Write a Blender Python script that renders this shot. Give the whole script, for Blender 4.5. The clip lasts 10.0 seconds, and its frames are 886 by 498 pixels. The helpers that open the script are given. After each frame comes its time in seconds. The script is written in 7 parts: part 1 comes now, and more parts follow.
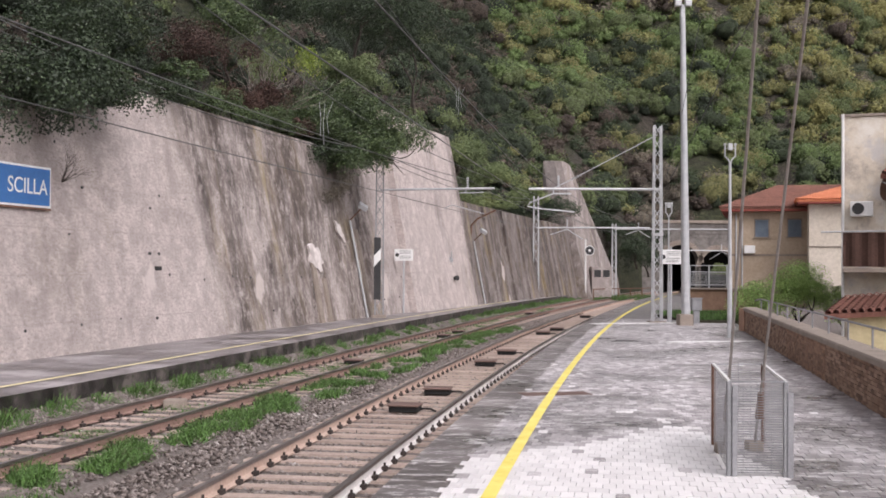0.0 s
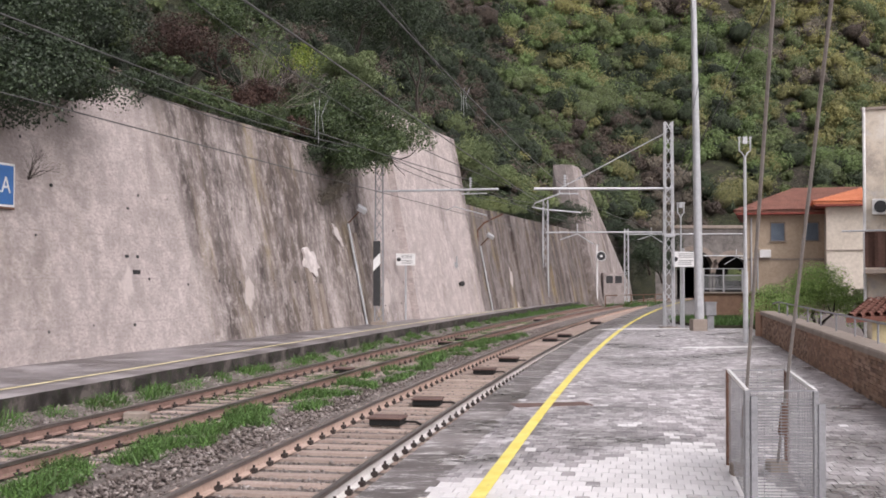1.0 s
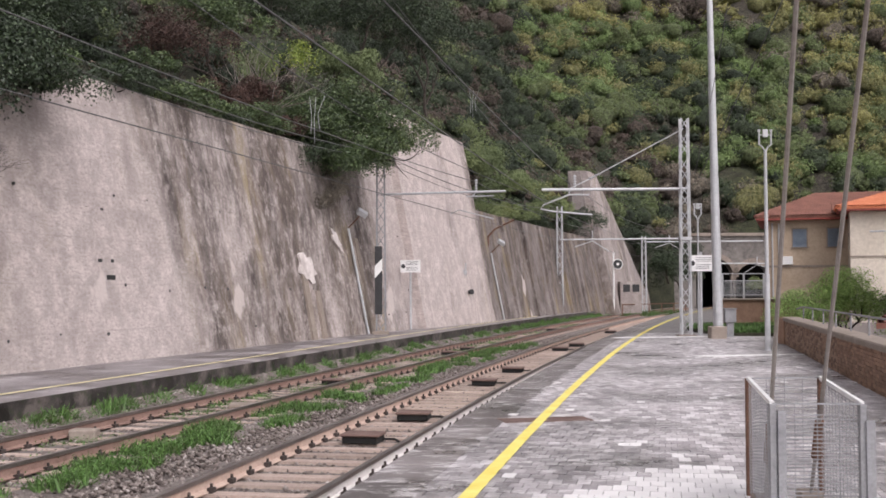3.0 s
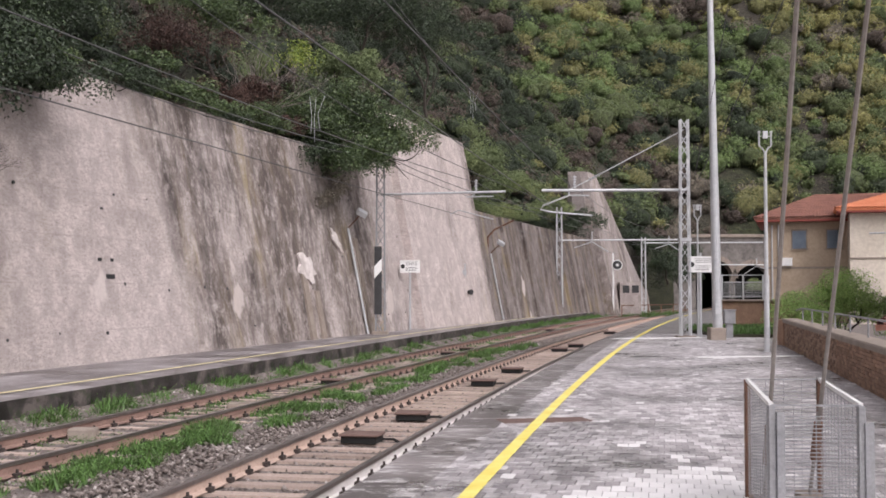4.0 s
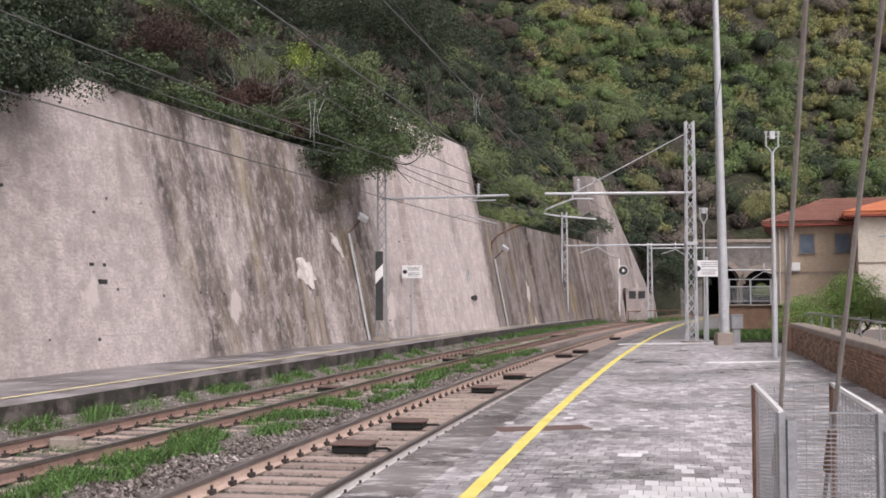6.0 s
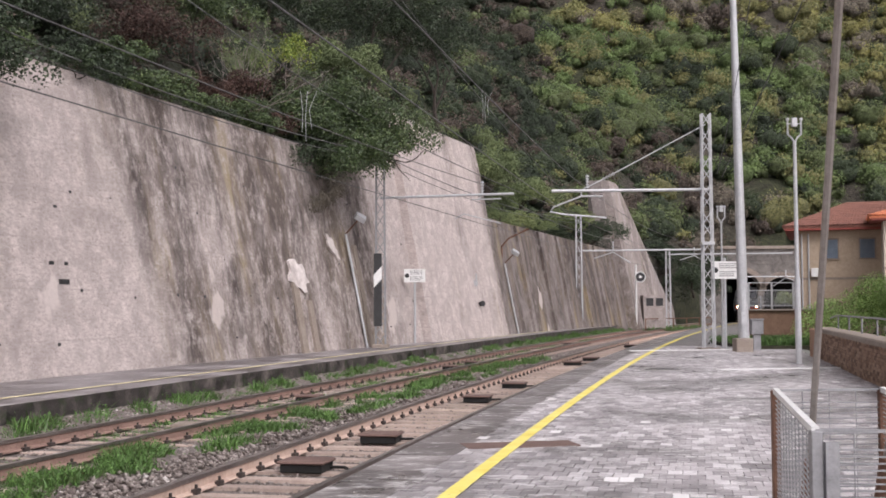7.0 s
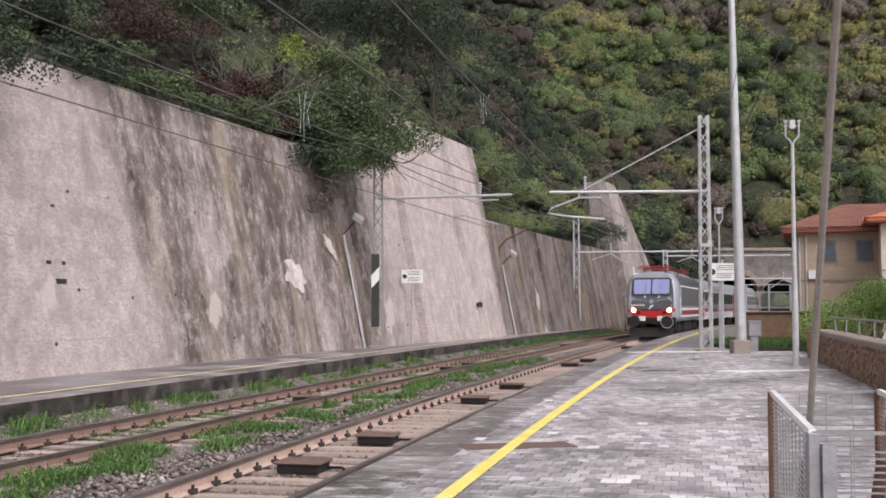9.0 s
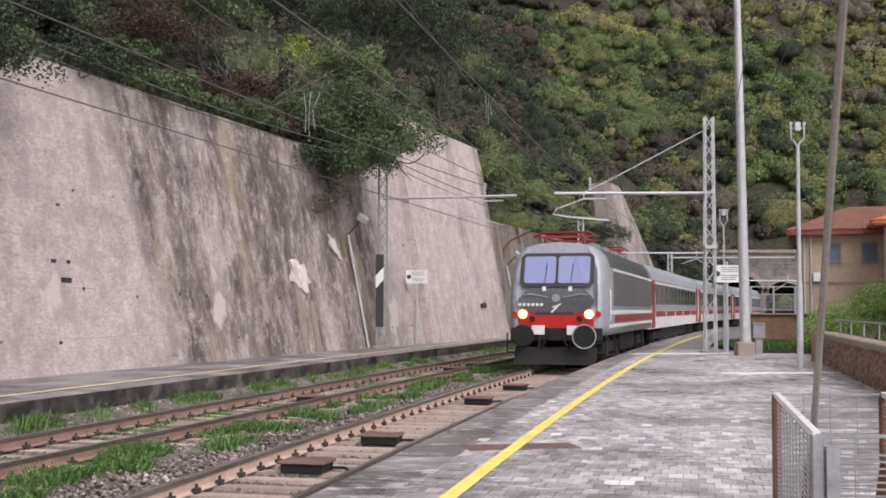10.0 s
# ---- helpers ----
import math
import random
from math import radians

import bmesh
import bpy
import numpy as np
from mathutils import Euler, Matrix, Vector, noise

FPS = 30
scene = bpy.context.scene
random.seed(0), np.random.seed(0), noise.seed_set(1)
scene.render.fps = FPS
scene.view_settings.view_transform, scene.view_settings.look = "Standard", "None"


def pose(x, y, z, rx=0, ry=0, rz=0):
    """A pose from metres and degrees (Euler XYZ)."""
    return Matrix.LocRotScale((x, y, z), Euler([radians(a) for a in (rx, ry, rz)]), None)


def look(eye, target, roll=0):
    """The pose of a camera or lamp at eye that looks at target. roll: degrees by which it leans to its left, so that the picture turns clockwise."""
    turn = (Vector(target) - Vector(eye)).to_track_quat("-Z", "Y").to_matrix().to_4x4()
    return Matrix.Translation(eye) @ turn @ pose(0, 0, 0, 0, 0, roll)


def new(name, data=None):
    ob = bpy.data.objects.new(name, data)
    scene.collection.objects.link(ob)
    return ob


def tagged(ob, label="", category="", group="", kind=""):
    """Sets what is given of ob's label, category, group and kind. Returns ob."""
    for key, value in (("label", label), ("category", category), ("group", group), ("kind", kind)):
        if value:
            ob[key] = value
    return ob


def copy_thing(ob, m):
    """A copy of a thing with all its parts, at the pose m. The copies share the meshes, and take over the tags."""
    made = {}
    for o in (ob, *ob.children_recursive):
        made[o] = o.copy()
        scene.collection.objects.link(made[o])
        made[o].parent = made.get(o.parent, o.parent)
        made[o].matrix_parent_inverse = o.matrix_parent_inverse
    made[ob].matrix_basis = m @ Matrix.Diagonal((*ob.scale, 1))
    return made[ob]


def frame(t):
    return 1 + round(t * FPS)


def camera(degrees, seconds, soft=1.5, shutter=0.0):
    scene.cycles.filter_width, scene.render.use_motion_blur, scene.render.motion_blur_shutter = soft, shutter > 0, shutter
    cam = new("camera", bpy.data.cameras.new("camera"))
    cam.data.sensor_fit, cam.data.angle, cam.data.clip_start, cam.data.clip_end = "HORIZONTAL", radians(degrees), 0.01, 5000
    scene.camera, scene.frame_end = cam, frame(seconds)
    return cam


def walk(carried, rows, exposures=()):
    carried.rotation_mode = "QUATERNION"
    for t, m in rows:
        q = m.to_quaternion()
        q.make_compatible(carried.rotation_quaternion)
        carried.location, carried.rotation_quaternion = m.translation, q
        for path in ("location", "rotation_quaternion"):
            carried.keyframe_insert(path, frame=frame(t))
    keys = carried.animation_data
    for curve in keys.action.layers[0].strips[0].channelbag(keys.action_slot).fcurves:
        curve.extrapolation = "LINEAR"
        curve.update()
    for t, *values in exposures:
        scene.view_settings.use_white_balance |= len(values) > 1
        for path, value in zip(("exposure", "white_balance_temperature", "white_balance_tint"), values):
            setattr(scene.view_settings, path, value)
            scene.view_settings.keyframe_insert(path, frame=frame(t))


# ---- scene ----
F0 = 42.04  # degrees across the picture


def aim(x, y, z, yaw, pitch, roll):
    """A camera pose: yaw to the right of +y, pitch up, roll to its left, in degrees."""
    a, b = radians(yaw), radians(pitch)
    way = Vector((math.sin(a) * math.cos(b), math.cos(a) * math.cos(b), math.sin(b)))
    return look((x, y, z), Vector((x, y, z)) + way, roll)


cam = camera(F0, 10.0, soft=1.7)
walk(cam, [
    (0.0, aim(-1.101, -4.058, 2.401, 1.650, 0.960, 0.376)),
    (0.5, aim(-0.834, -3.074, 2.311, 1.301, 1.162, 0.317)),
    (1.0, aim(-0.579, -2.133, 2.225, 0.954, 1.404, 0.052)),
    (1.5, aim(-0.329, -1.211, 2.141, 0.543, 1.698, -0.114)),
    (2.0, aim(-0.048, -0.177, 2.046, 0.058, 2.000, -0.300)),
    (2.5, aim(0.000, 0.000, 2.030, -0.045, 2.001, -0.394)),
    (2.7, aim(0.000, 0.000, 2.030, -0.030, 2.001, -0.350)),
    (3.8, aim(0.000, 0.000, 2.030, 0.016, 2.000, -0.070)),
    (4.0, aim(0.000, 0.000, 2.030, 0.016, 2.015, -0.052)),
    (4.5, aim(0.000, 0.000, 2.030, 0.000, 2.163, 0.000)),
    (5.0, aim(0.000, 0.000, 2.030, -0.002, 2.191, -0.195)),
    (5.5, aim(0.000, 0.000, 2.030, 0.001, 2.200, -0.198)),
    (5.7, aim(0.000, 0.000, 2.030, -0.010, 2.205, -0.198)),
    (6.7, aim(0.786, 2.948, 1.768, -1.330, 2.868, -0.307)),
    (7.0, aim(0.786, 2.948, 1.768, -1.311, 2.868, -0.307)),
    (7.5, aim(0.786, 2.948, 1.768, -1.225, 2.829, -0.174)),
    (8.0, aim(0.786, 2.948, 1.768, -1.148, 2.847, -0.246)),
    (8.5, aim(0.786, 2.948, 1.768, -1.148, 2.879, -0.160)),
    (9.0, aim(0.786, 2.948, 1.768, -1.195, 2.909, -0.117)),
    (9.5, aim(0.786, 2.948, 1.768, -1.279, 2.964, -0.013)),
    (10.0, aim(0.786, 2.948, 1.768, -1.416, 2.938, 0.165)),
], [(0.0, 0.38, 6500, 18), (10.0, 0.38, 6500, 18)])

# ---- light ----
world = bpy.data.worlds.new("overcast_sky")
scene.world = world
world.use_nodes = True
wn = world.node_tree
sky = wn.nodes.new("ShaderNodeTexSky")
sky.sky_type = "NISHITA"
sky.sun_disc = False
sky.sun_elevation = radians(48)
sky.sun_rotation = radians(150)
sky.dust_density = 4.0
hsv = wn.nodes.new("ShaderNodeHueSaturation")
hsv.inputs["Saturation"].default_value = 0.12
wn.links.new(sky.outputs[0], hsv.inputs["Color"])
wn.links.new(hsv.outputs[0], wn.nodes["Background"].inputs[0])
wn.nodes["Background"].inputs[1].default_value = 0.15
sun_data = bpy.data.lights.new("sun", "SUN")
sun_data.energy = 1.0
sun_data.angle = radians(40)
sun_data.color = (1.0, 0.97, 0.93)
sun = new("sun", sun_data)
sun.matrix_world = look((40, -30, 60), (0, 20, 0))


# ---- plan: curves of the line, x as a function of y ----
def track1(y):
    """Centre of the platform line."""
    return -4.18 + 0.1735 * y + 0.000777 * y * y


def slope1(y):
    return 0.1735 + 0.001554 * y


def off(y, d):
    """Point beside track 1 at perpendicular distance d, right positive."""
    s = slope1(y)
    n = math.hypot(1, s)
    return track1(y) + d / n, y - d * s / n


def gap2(y):
    return 3.45 + 0.9 * math.exp(-max(y - 10, -12) / 12)


def off2(y, d):
    """Point beside track 2, right positive."""
    return off(y, -gap2(y) + d)


def wall_x(y):
    """Foot of the big retaining wall."""
    return -15.0 + 0.252 * y + 0.0006 * y * y


def parapet_x(y):
    return 3.1 + 0.205 * y


def wall_top(y):
    """Top of the retaining wall above the rails."""
    if y < 47:
        return 7.3
    if y < 50:
        return 7.3 + (y - 47) * 0.85
    if y < 60.5:
        return 9.8
    if y < 91:
        return 6.3 - (y - 60.5) * 0.01
    if y < 94:
        return 11.4
    return max(11.4 - (y - 94) * 0.85, 2.0)


BATTER = 0.19


# ---- materials ----
def material(name, rough=0.8, metal=0.0):
    m = bpy.data.materials.new(name)
    m.use_nodes = True
    b = m.node_tree.nodes["Principled BSDF"]
    b.inputs["Roughness"].default_value = rough
    b.inputs["Metallic"].default_value = metal
    return m, m.node_tree, b


def noise_node(nt, scale, detail=4.0, rough=0.6, stretch=None, seed=0.0):
    tc = nt.nodes.new("ShaderNodeNewGeometry")
    mp = nt.nodes.new("ShaderNodeMapping")
    mp.inputs["Location"].default_value = (seed * 7.3, seed * 3.1, seed)
    if stretch:
        mp.inputs["Scale"].default_value = stretch
    n = nt.nodes.new("ShaderNodeTexNoise")
    n.inputs["Scale"].default_value = scale
    n.inputs["Detail"].default_value = detail
    n.inputs["Roughness"].default_value = rough
    nt.links.new(tc.outputs["Position"], mp.inputs[0])
    nt.links.new(mp.outputs[0], n.inputs["Vector"])
    return n.outputs["Fac"]


def ramp(nt, fac, stops):
    r = nt.nodes.new("ShaderNodeValToRGB")
    e = r.color_ramp.elements
    while len(e) < len(stops):
        e.new(0.5)
    for el, (p, c) in zip(e, stops):
        el.position = p
        el.color = (*c, 1) if len(c) == 3 else c
    nt.links.new(fac, r.inputs[0])
    return r.outputs[0]


def mix(nt, fac, a, b, mode="MIX"):
    n = nt.nodes.new("ShaderNodeMix")
    n.data_type = "RGBA"
    n.blend_type = mode
    for sock, v in ((n.inputs[0], fac), (n.inputs[6], a), (n.inputs[7], b)):
        if isinstance(v, (int, float)):
            sock.default_value = v
        elif isinstance(v, tuple):
            sock.default_value = (*v, 1)
        else:
            nt.links.new(v, sock)
    return n.outputs[2]


def bump(nt, b, height, strength=0.3, dist=0.02):
    n = nt.nodes.new("ShaderNodeBump")
    n.inputs["Strength"].default_value = strength
    n.inputs["Distance"].default_value = dist
    nt.links.new(height, n.inputs["Height"])
    nt.links.new(n.outputs[0], b.inputs["Normal"])


def simple(name, c1, c2, scale=6.0, rough=0.7, metal=0.0, bumpy=0.15, vary=0.0, stretch=None):
    """Two-tone worn surface: broad stains and fine grain; vary: change from piece to piece."""
    m, nt, b = material(name, rough, metal)
    broad = noise_node(nt, scale, 5, 0.65, stretch)
    fine = noise_node(nt, scale * 9, 3, 0.7, stretch, 2)
    col = ramp(nt, broad, [(0.3, c1), (0.7, c2)])
    col = mix(nt, 0.35, col, ramp(nt, fine, [(0.3, tuple(v * 0.7 for v in c1)), (0.75, tuple(min(1, v * 1.2) for v in c2))]))
    if vary:
        oi = nt.nodes.new("ShaderNodeObjectInfo")
        hv = nt.nodes.new("ShaderNodeHueSaturation")
        mr = nt.nodes.new("ShaderNodeMapRange")
        mr.inputs[3].default_value, mr.inputs[4].default_value = 1 - vary, 1 + vary
        nt.links.new(oi.outputs["Random"], mr.inputs[0])
        nt.links.new(mr.outputs[0], hv.inputs["Value"])
        nt.links.new(col, hv.inputs["Color"])
        col = hv.outputs[0]
    nt.links.new(col, b.inputs["Base Color"])
    bump(nt, b, fine, bumpy, 0.01)
    return m


M_STEEL = simple("galvanised_steel", (0.38, 0.39, 0.41), (0.55, 0.56, 0.57), 3, 0.5, 0.35)
M_RAILTOP = simple("polished_rail", (0.16, 0.13, 0.12), (0.3, 0.27, 0.26), 2, 0.35, 0.7)
M_RAILWEB = simple("rail_web_pale", (0.42, 0.29, 0.23), (0.58, 0.45, 0.38), 2, 0.8)
M_RAILWHITE = simple("rail_web_limed", (0.6, 0.56, 0.54), (0.82, 0.8, 0.78), 3, 0.8)
M_RUST = simple("rusty_iron", (0.09, 0.045, 0.03), (0.22, 0.12, 0.08), 5, 0.85)
M_SLEEPER = simple("concrete_sleeper", (0.3, 0.23, 0.195), (0.46, 0.37, 0.32), 3, 0.9, vary=0.18)
M_BALLAST = simple("ballast_stone", (0.075, 0.06, 0.053), (0.24, 0.208, 0.192), 16, 0.9, bumpy=0.8)
M_YELLOWPALE = simple("worn_yellow_paint", (0.66, 0.56, 0.3), (0.82, 0.74, 0.48), 3, 0.7)
M_SOIL = simple("hill_soil", (0.022, 0.022, 0.012), (0.05, 0.048, 0.026), 0.08, 0.95, bumpy=0.5)
M_BRICK = simple("old_brick", (0.2, 0.115, 0.075), (0.36, 0.23, 0.16), 3, 0.9, vary=0.3)
M_COPING = simple("stone_coping", (0.2, 0.16, 0.13), (0.33, 0.28, 0.24), 2, 0.85)
M_WHITE = simple("white_enamel", (0.68, 0.68, 0.67), (0.8, 0.8, 0.79), 2, 0.5)
M_BLACK = simple("black_paint", (0.015, 0.015, 0.016), (0.04, 0.04, 0.042), 3, 0.6)
M_BLUE = simple("blue_enamel", (0.03, 0.12, 0.34), (0.05, 0.17, 0.42), 2, 0.4)
M_ROOF = simple("terracotta_tiles", (0.15, 0.065, 0.048), (0.3, 0.135, 0.1), 1.2, 0.85)
M_ROOFNEW = simple("orange_tiles", (0.55, 0.16, 0.07), (0.7, 0.27, 0.14), 1.2, 0.85)
M_PLASTER = simple("ochre_plaster", (0.36, 0.28, 0.2), (0.46, 0.37, 0.28), 0.6, 0.9)
M_CREAM = simple("cream_plaster", (0.52, 0.46, 0.38), (0.68, 0.62, 0.53), 0.5, 0.9)
M_STONE = simple("rubble_stone", (0.075, 0.068, 0.062), (0.27, 0.245, 0.228), 1.6, 0.9, bumpy=0.8)
M_DARK = simple("dark_tunnel_inside", (0.012, 0.011, 0.01), (0.03, 0.028, 0.026), 1, 0.95)
M_SHUTTER = simple("blue_grey_shutter", (0.2, 0.26, 0.34), (0.3, 0.37, 0.45), 2, 0.6)
M_WIRE = simple("oxidised_wire", (0.05, 0.05, 0.05), (0.12, 0.12, 0.12), 3, 0.6)
M_CLIP = simple("dark_iron_clip", (0.022, 0.016, 0.014), (0.06, 0.045, 0.04), 6, 0.8)
M_RAILDULL = simple("rail_web_brown", (0.17, 0.1, 0.08), (0.33, 0.22, 0.18), 3, 0.85)
M_CAGE = simple("weathered_grey_steel", (0.2, 0.2, 0.21), (0.34, 0.34, 0.35), 5, 0.55, 0.3)
M_WIREPALE = simple("stay_rod", (0.2, 0.17, 0.15), (0.3, 0.27, 0.25), 3, 0.6)


def paving_material():
    """Small grey blocks, wet and dark in places, pale and dry in others."""
    m, nt, b = material("block_paving", 0.5)
    geo = nt.nodes.new("ShaderNodeNewGeometry")
    mp = nt.nodes.new("ShaderNodeMapping")
    mp.inputs["Rotation"].default_value = (0, 0, radians(12))
    nt.links.new(geo.outputs["Position"], mp.inputs[0])
    br = nt.nodes.new("ShaderNodeTexBrick")
    br.inputs["Scale"].default_value = 1.0
    br.inputs["Brick Width"].default_value = 0.28
    br.inputs["Row Height"].default_value = 0.14
    br.inputs["Mortar Size"].default_value = 0.008
    br.inputs["Color1"].default_value = (0.16, 0.15, 0.155, 1)
    br.inputs["Color2"].default_value = (0.29, 0.27, 0.275, 1)
    br.inputs["Mortar"].default_value = (0.05, 0.045, 0.045, 1)
    nt.links.new(mp.outputs[0], br.inputs["Vector"])
    stain = noise_node(nt, 0.45, 6, 0.7)
    fine = noise_node(nt, 9, 4, 0.7, None, 3)
    wetness = ramp(nt, stain, [(0.42, (0, 0, 0)), (0.62, (1, 1, 1))])
    col = mix(nt, wetness, br.outputs[0], mix(nt, 0.55, br.outputs[0], (0.07, 0.062, 0.065)))
    pale = ramp(nt, noise_node(nt, 1.6, 6, 0.75, None, 5), [(0.6, (0, 0, 0)), (0.68, (1, 1, 1))])
    col = mix(nt, pale, col, mix(nt, 0.6, br.outputs[0], (0.62, 0.6, 0.6)))
    col = mix(nt, 0.25, col, ramp(nt, fine, [(0.3, (0.05, 0.05, 0.05)), (0.7, (0.45, 0.43, 0.43))]))
    nt.links.new(col, b.inputs["Base Color"])
    nt.links.new(ramp(nt, fine, [(0.3, (0.22, 0.22, 0.22)), (0.75, (0.55, 0.55, 0.55))]), b.inputs["Roughness"])
    bump(nt, b, br.outputs["Fac"], -0.35, 0.01)
    return m


M_PAVING = paving_material()


def damp_surface(name, dark, mid, pale, scale, rough=0.6, tint=None):
    """Old concrete or asphalt: wet dark patches, dry pale flecks, optional moss."""
    m, nt, b = material(name, rough)
    broad = noise_node(nt, scale, 8, 0.72)
    col = ramp(nt, broad, [(0.4, dark), (0.5, mid), (0.62, pale)])
    fleck = noise_node(nt, scale * 7, 8, 0.8, None, 5)
    col = mix(nt, ramp(nt, fleck, [(0.33, (0.8, 0.8, 0.8)), (0.43, (0, 0, 0))]), col, dark)
    col = mix(nt, ramp(nt, fleck, [(0.58, (0, 0, 0)), (0.66, (0.75, 0.75, 0.75))]), col, pale)
    if tint:
        col = mix(nt, ramp(nt, noise_node(nt, scale * 2, 6, 0.7, None, 11), [(0.52, (0, 0, 0)), (0.64, (0.8, 0.8, 0.8))]), col, tint)
    nt.links.new(col, b.inputs["Base Color"])
    nt.links.new(ramp(nt, broad, [(0.4, (rough * 0.5,) * 3), (0.6, (rough * 1.3,) * 3)]), b.inputs["Roughness"])
    bump(nt, b, fleck, 0.5, 0.012)
    return m


M_ASPHALT = damp_surface("worn_asphalt", (0.075, 0.066, 0.066), (0.2, 0.18, 0.182), (0.38, 0.35, 0.352), 0.8)
M_DARKCONC = damp_surface("mottled_platform_side", (0.014, 0.012, 0.011), (0.04, 0.033, 0.031), (0.13, 0.11, 0.1), 1.6, 0.85, (0.024, 0.036, 0.014))


def worn_paint(name, c1, c2, under, wear):
    """Painted line, chipped through to the dark paving."""
    m, nt, b = material(name, 0.6)
    col = ramp(nt, noise_node(nt, 3, 5, 0.7), [(0.3, c1), (0.7, c2)])
    chips = noise_node(nt, 7, 8, 0.8, None, 8)
    col = mix(nt, ramp(nt, chips, [(wear - 0.05, (0.9, 0.9, 0.9)), (wear + 0.03, (0, 0, 0))]), col, under)
    nt.links.new(col, b.inputs["Base Color"])
    bump(nt, b, chips, 0.3, 0.005)
    return m


M_YELLOW = worn_paint("yellow_paint", (0.74, 0.6, 0.1), (0.86, 0.77, 0.24), (0.22, 0.19, 0.13), 0.36)


def wall_material(name, tone):
    """Old pinkish render with run-down streaks, black where water comes over the top."""
    m, nt, b = material(name, 0.92)
    blot = noise_node(nt, 0.7, 6, 0.7)
    grain = noise_node(nt, 7, 9, 0.82, (1, 1, 2.2), 1)
    base = ramp(nt, blot, [(0.3, (0.36, 0.315, 0.3)), (0.5, (0.485, 0.43, 0.412)), (0.72, (0.6, 0.545, 0.525))])
    base = mix(nt, 0.6, base, ramp(nt, grain, [(0.36, (0.15, 0.127, 0.12)), (0.48, (0.47, 0.415, 0.4)), (0.58, (0.62, 0.56, 0.545)), (0.66, (0.82, 0.77, 0.75))]))
    grime = noise_node(nt, 1.7, 8, 0.72, None, 17)
    base = mix(nt, ramp(nt, grime, [(0.42, (0.62, 0.62, 0.62)), (0.6, (0, 0, 0))]), base, (0.3, 0.262, 0.25))
    pits = noise_node(nt, 22, 4, 0.6, None, 23)
    base = mix(nt, ramp(nt, pits, [(0.3, (0.75, 0.75, 0.75)), (0.37, (0, 0, 0))]), base, (0.15, 0.125, 0.118))
    gz = nt.nodes.new("ShaderNodeNewGeometry")
    sz = nt.nodes.new("ShaderNodeSeparateXYZ")
    nt.links.new(gz.outputs["Position"], sz.inputs[0])
    mz = nt.nodes.new("ShaderNodeMath")
    mz.operation = "MULTIPLY"
    mz.inputs[1].default_value = 0.92
    fz = nt.nodes.new("ShaderNodeMath")
    fz.operation = "FRACT"
    nt.links.new(sz.outputs["Z"], mz.inputs[0])
    nt.links.new(mz.outputs[0], fz.inputs[0])
    lift = ramp(nt, fz.outputs[0], [(0.0, (0.5, 0.5, 0.5)), (0.035, (0, 0, 0))])
    base = mix(nt, mix(nt, 1.0, lift, ramp(nt, grime, [(0.45, (0.2, 0.2, 0.2)), (0.6, (1, 1, 1))]), "MULTIPLY"), base, (0.2, 0.17, 0.16))
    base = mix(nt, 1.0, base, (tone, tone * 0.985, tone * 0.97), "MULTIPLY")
    runs = noise_node(nt, 1.0, 6, 0.62, (0.0, 0.5, 0.06), 4)
    runs.node.inputs["Distortion"].default_value = 0.3
    spread = noise_node(nt, 1.1, 9, 0.74, (1, 1, 0.45), 27)
    both0 = nt.nodes.new("ShaderNodeMix")
    both0.inputs[0].default_value = 0.58
    nt.links.new(runs, both0.inputs[2])
    nt.links.new(spread, both0.inputs[3])
    streak = both0.outputs[0]
    flake = noise_node(nt, 2.6, 6, 0.75, (1, 1, 0.7), 31)
    geo = nt.nodes.new("ShaderNodeNewGeometry")
    xyz = nt.nodes.new("ShaderNodeSeparateXYZ")
    nt.links.new(geo.outputs["Position"], xyz.inputs[0])
    along = nt.nodes.new("ShaderNodeMapRange")
    along.inputs[1].default_value, along.inputs[2].default_value = 0.0, 110.0
    nt.links.new(xyz.outputs["Y"], along.inputs[0])
    run = ramp(nt, along.outputs[0], [(0.0, (0.2, 0.2, 0.2)), (0.275, (0.2, 0.2, 0.2)), (0.31, (0.95, 0.95, 0.95)), (0.375, (1, 1, 1)), (0.41, (0.6, 0.6, 0.6)),
                                     (0.445, (0.12, 0.12, 0.12)), (0.545, (0.2, 0.2, 0.2)), (0.555, (0.9, 0.9, 0.9)), (0.72, (0.85, 0.85, 0.85)), (0.85, (0.3, 0.3, 0.3))])
    lump = noise_node(nt, 0.35, 4, 0.6, (1, 1, 0.3), 9)
    zsum = nt.nodes.new("ShaderNodeMath")
    zsum.operation = "ADD"
    nt.links.new(run, zsum.inputs[0])
    nt.links.new(lump, zsum.inputs[1])
    zone = zsum.outputs[0]
    both = nt.nodes.new("ShaderNodeMath")
    both.operation = "MULTIPLY"
    nt.links.new(ramp(nt, streak, [(0.43, (0.06, 0.06, 0.06)), (0.49, (0.58, 0.58, 0.58)), (0.57, (0.92, 0.92, 0.92))]), both.inputs[0])
    nt.links.new(ramp(nt, zone, [(0.7, (0, 0, 0)), (0.98, (1, 1, 1))]), both.inputs[1])
    ochre = noise_node(nt, 0.9, 4, 0.6, (0.0, 1.0, 0.2), 14)
    dirt = ramp(nt, ochre, [(0.38, (0.045, 0.033, 0.029)), (0.5, (0.09, 0.068, 0.055)), (0.57, (0.13, 0.1, 0.072)), (0.66, (0.27, 0.21, 0.11))])
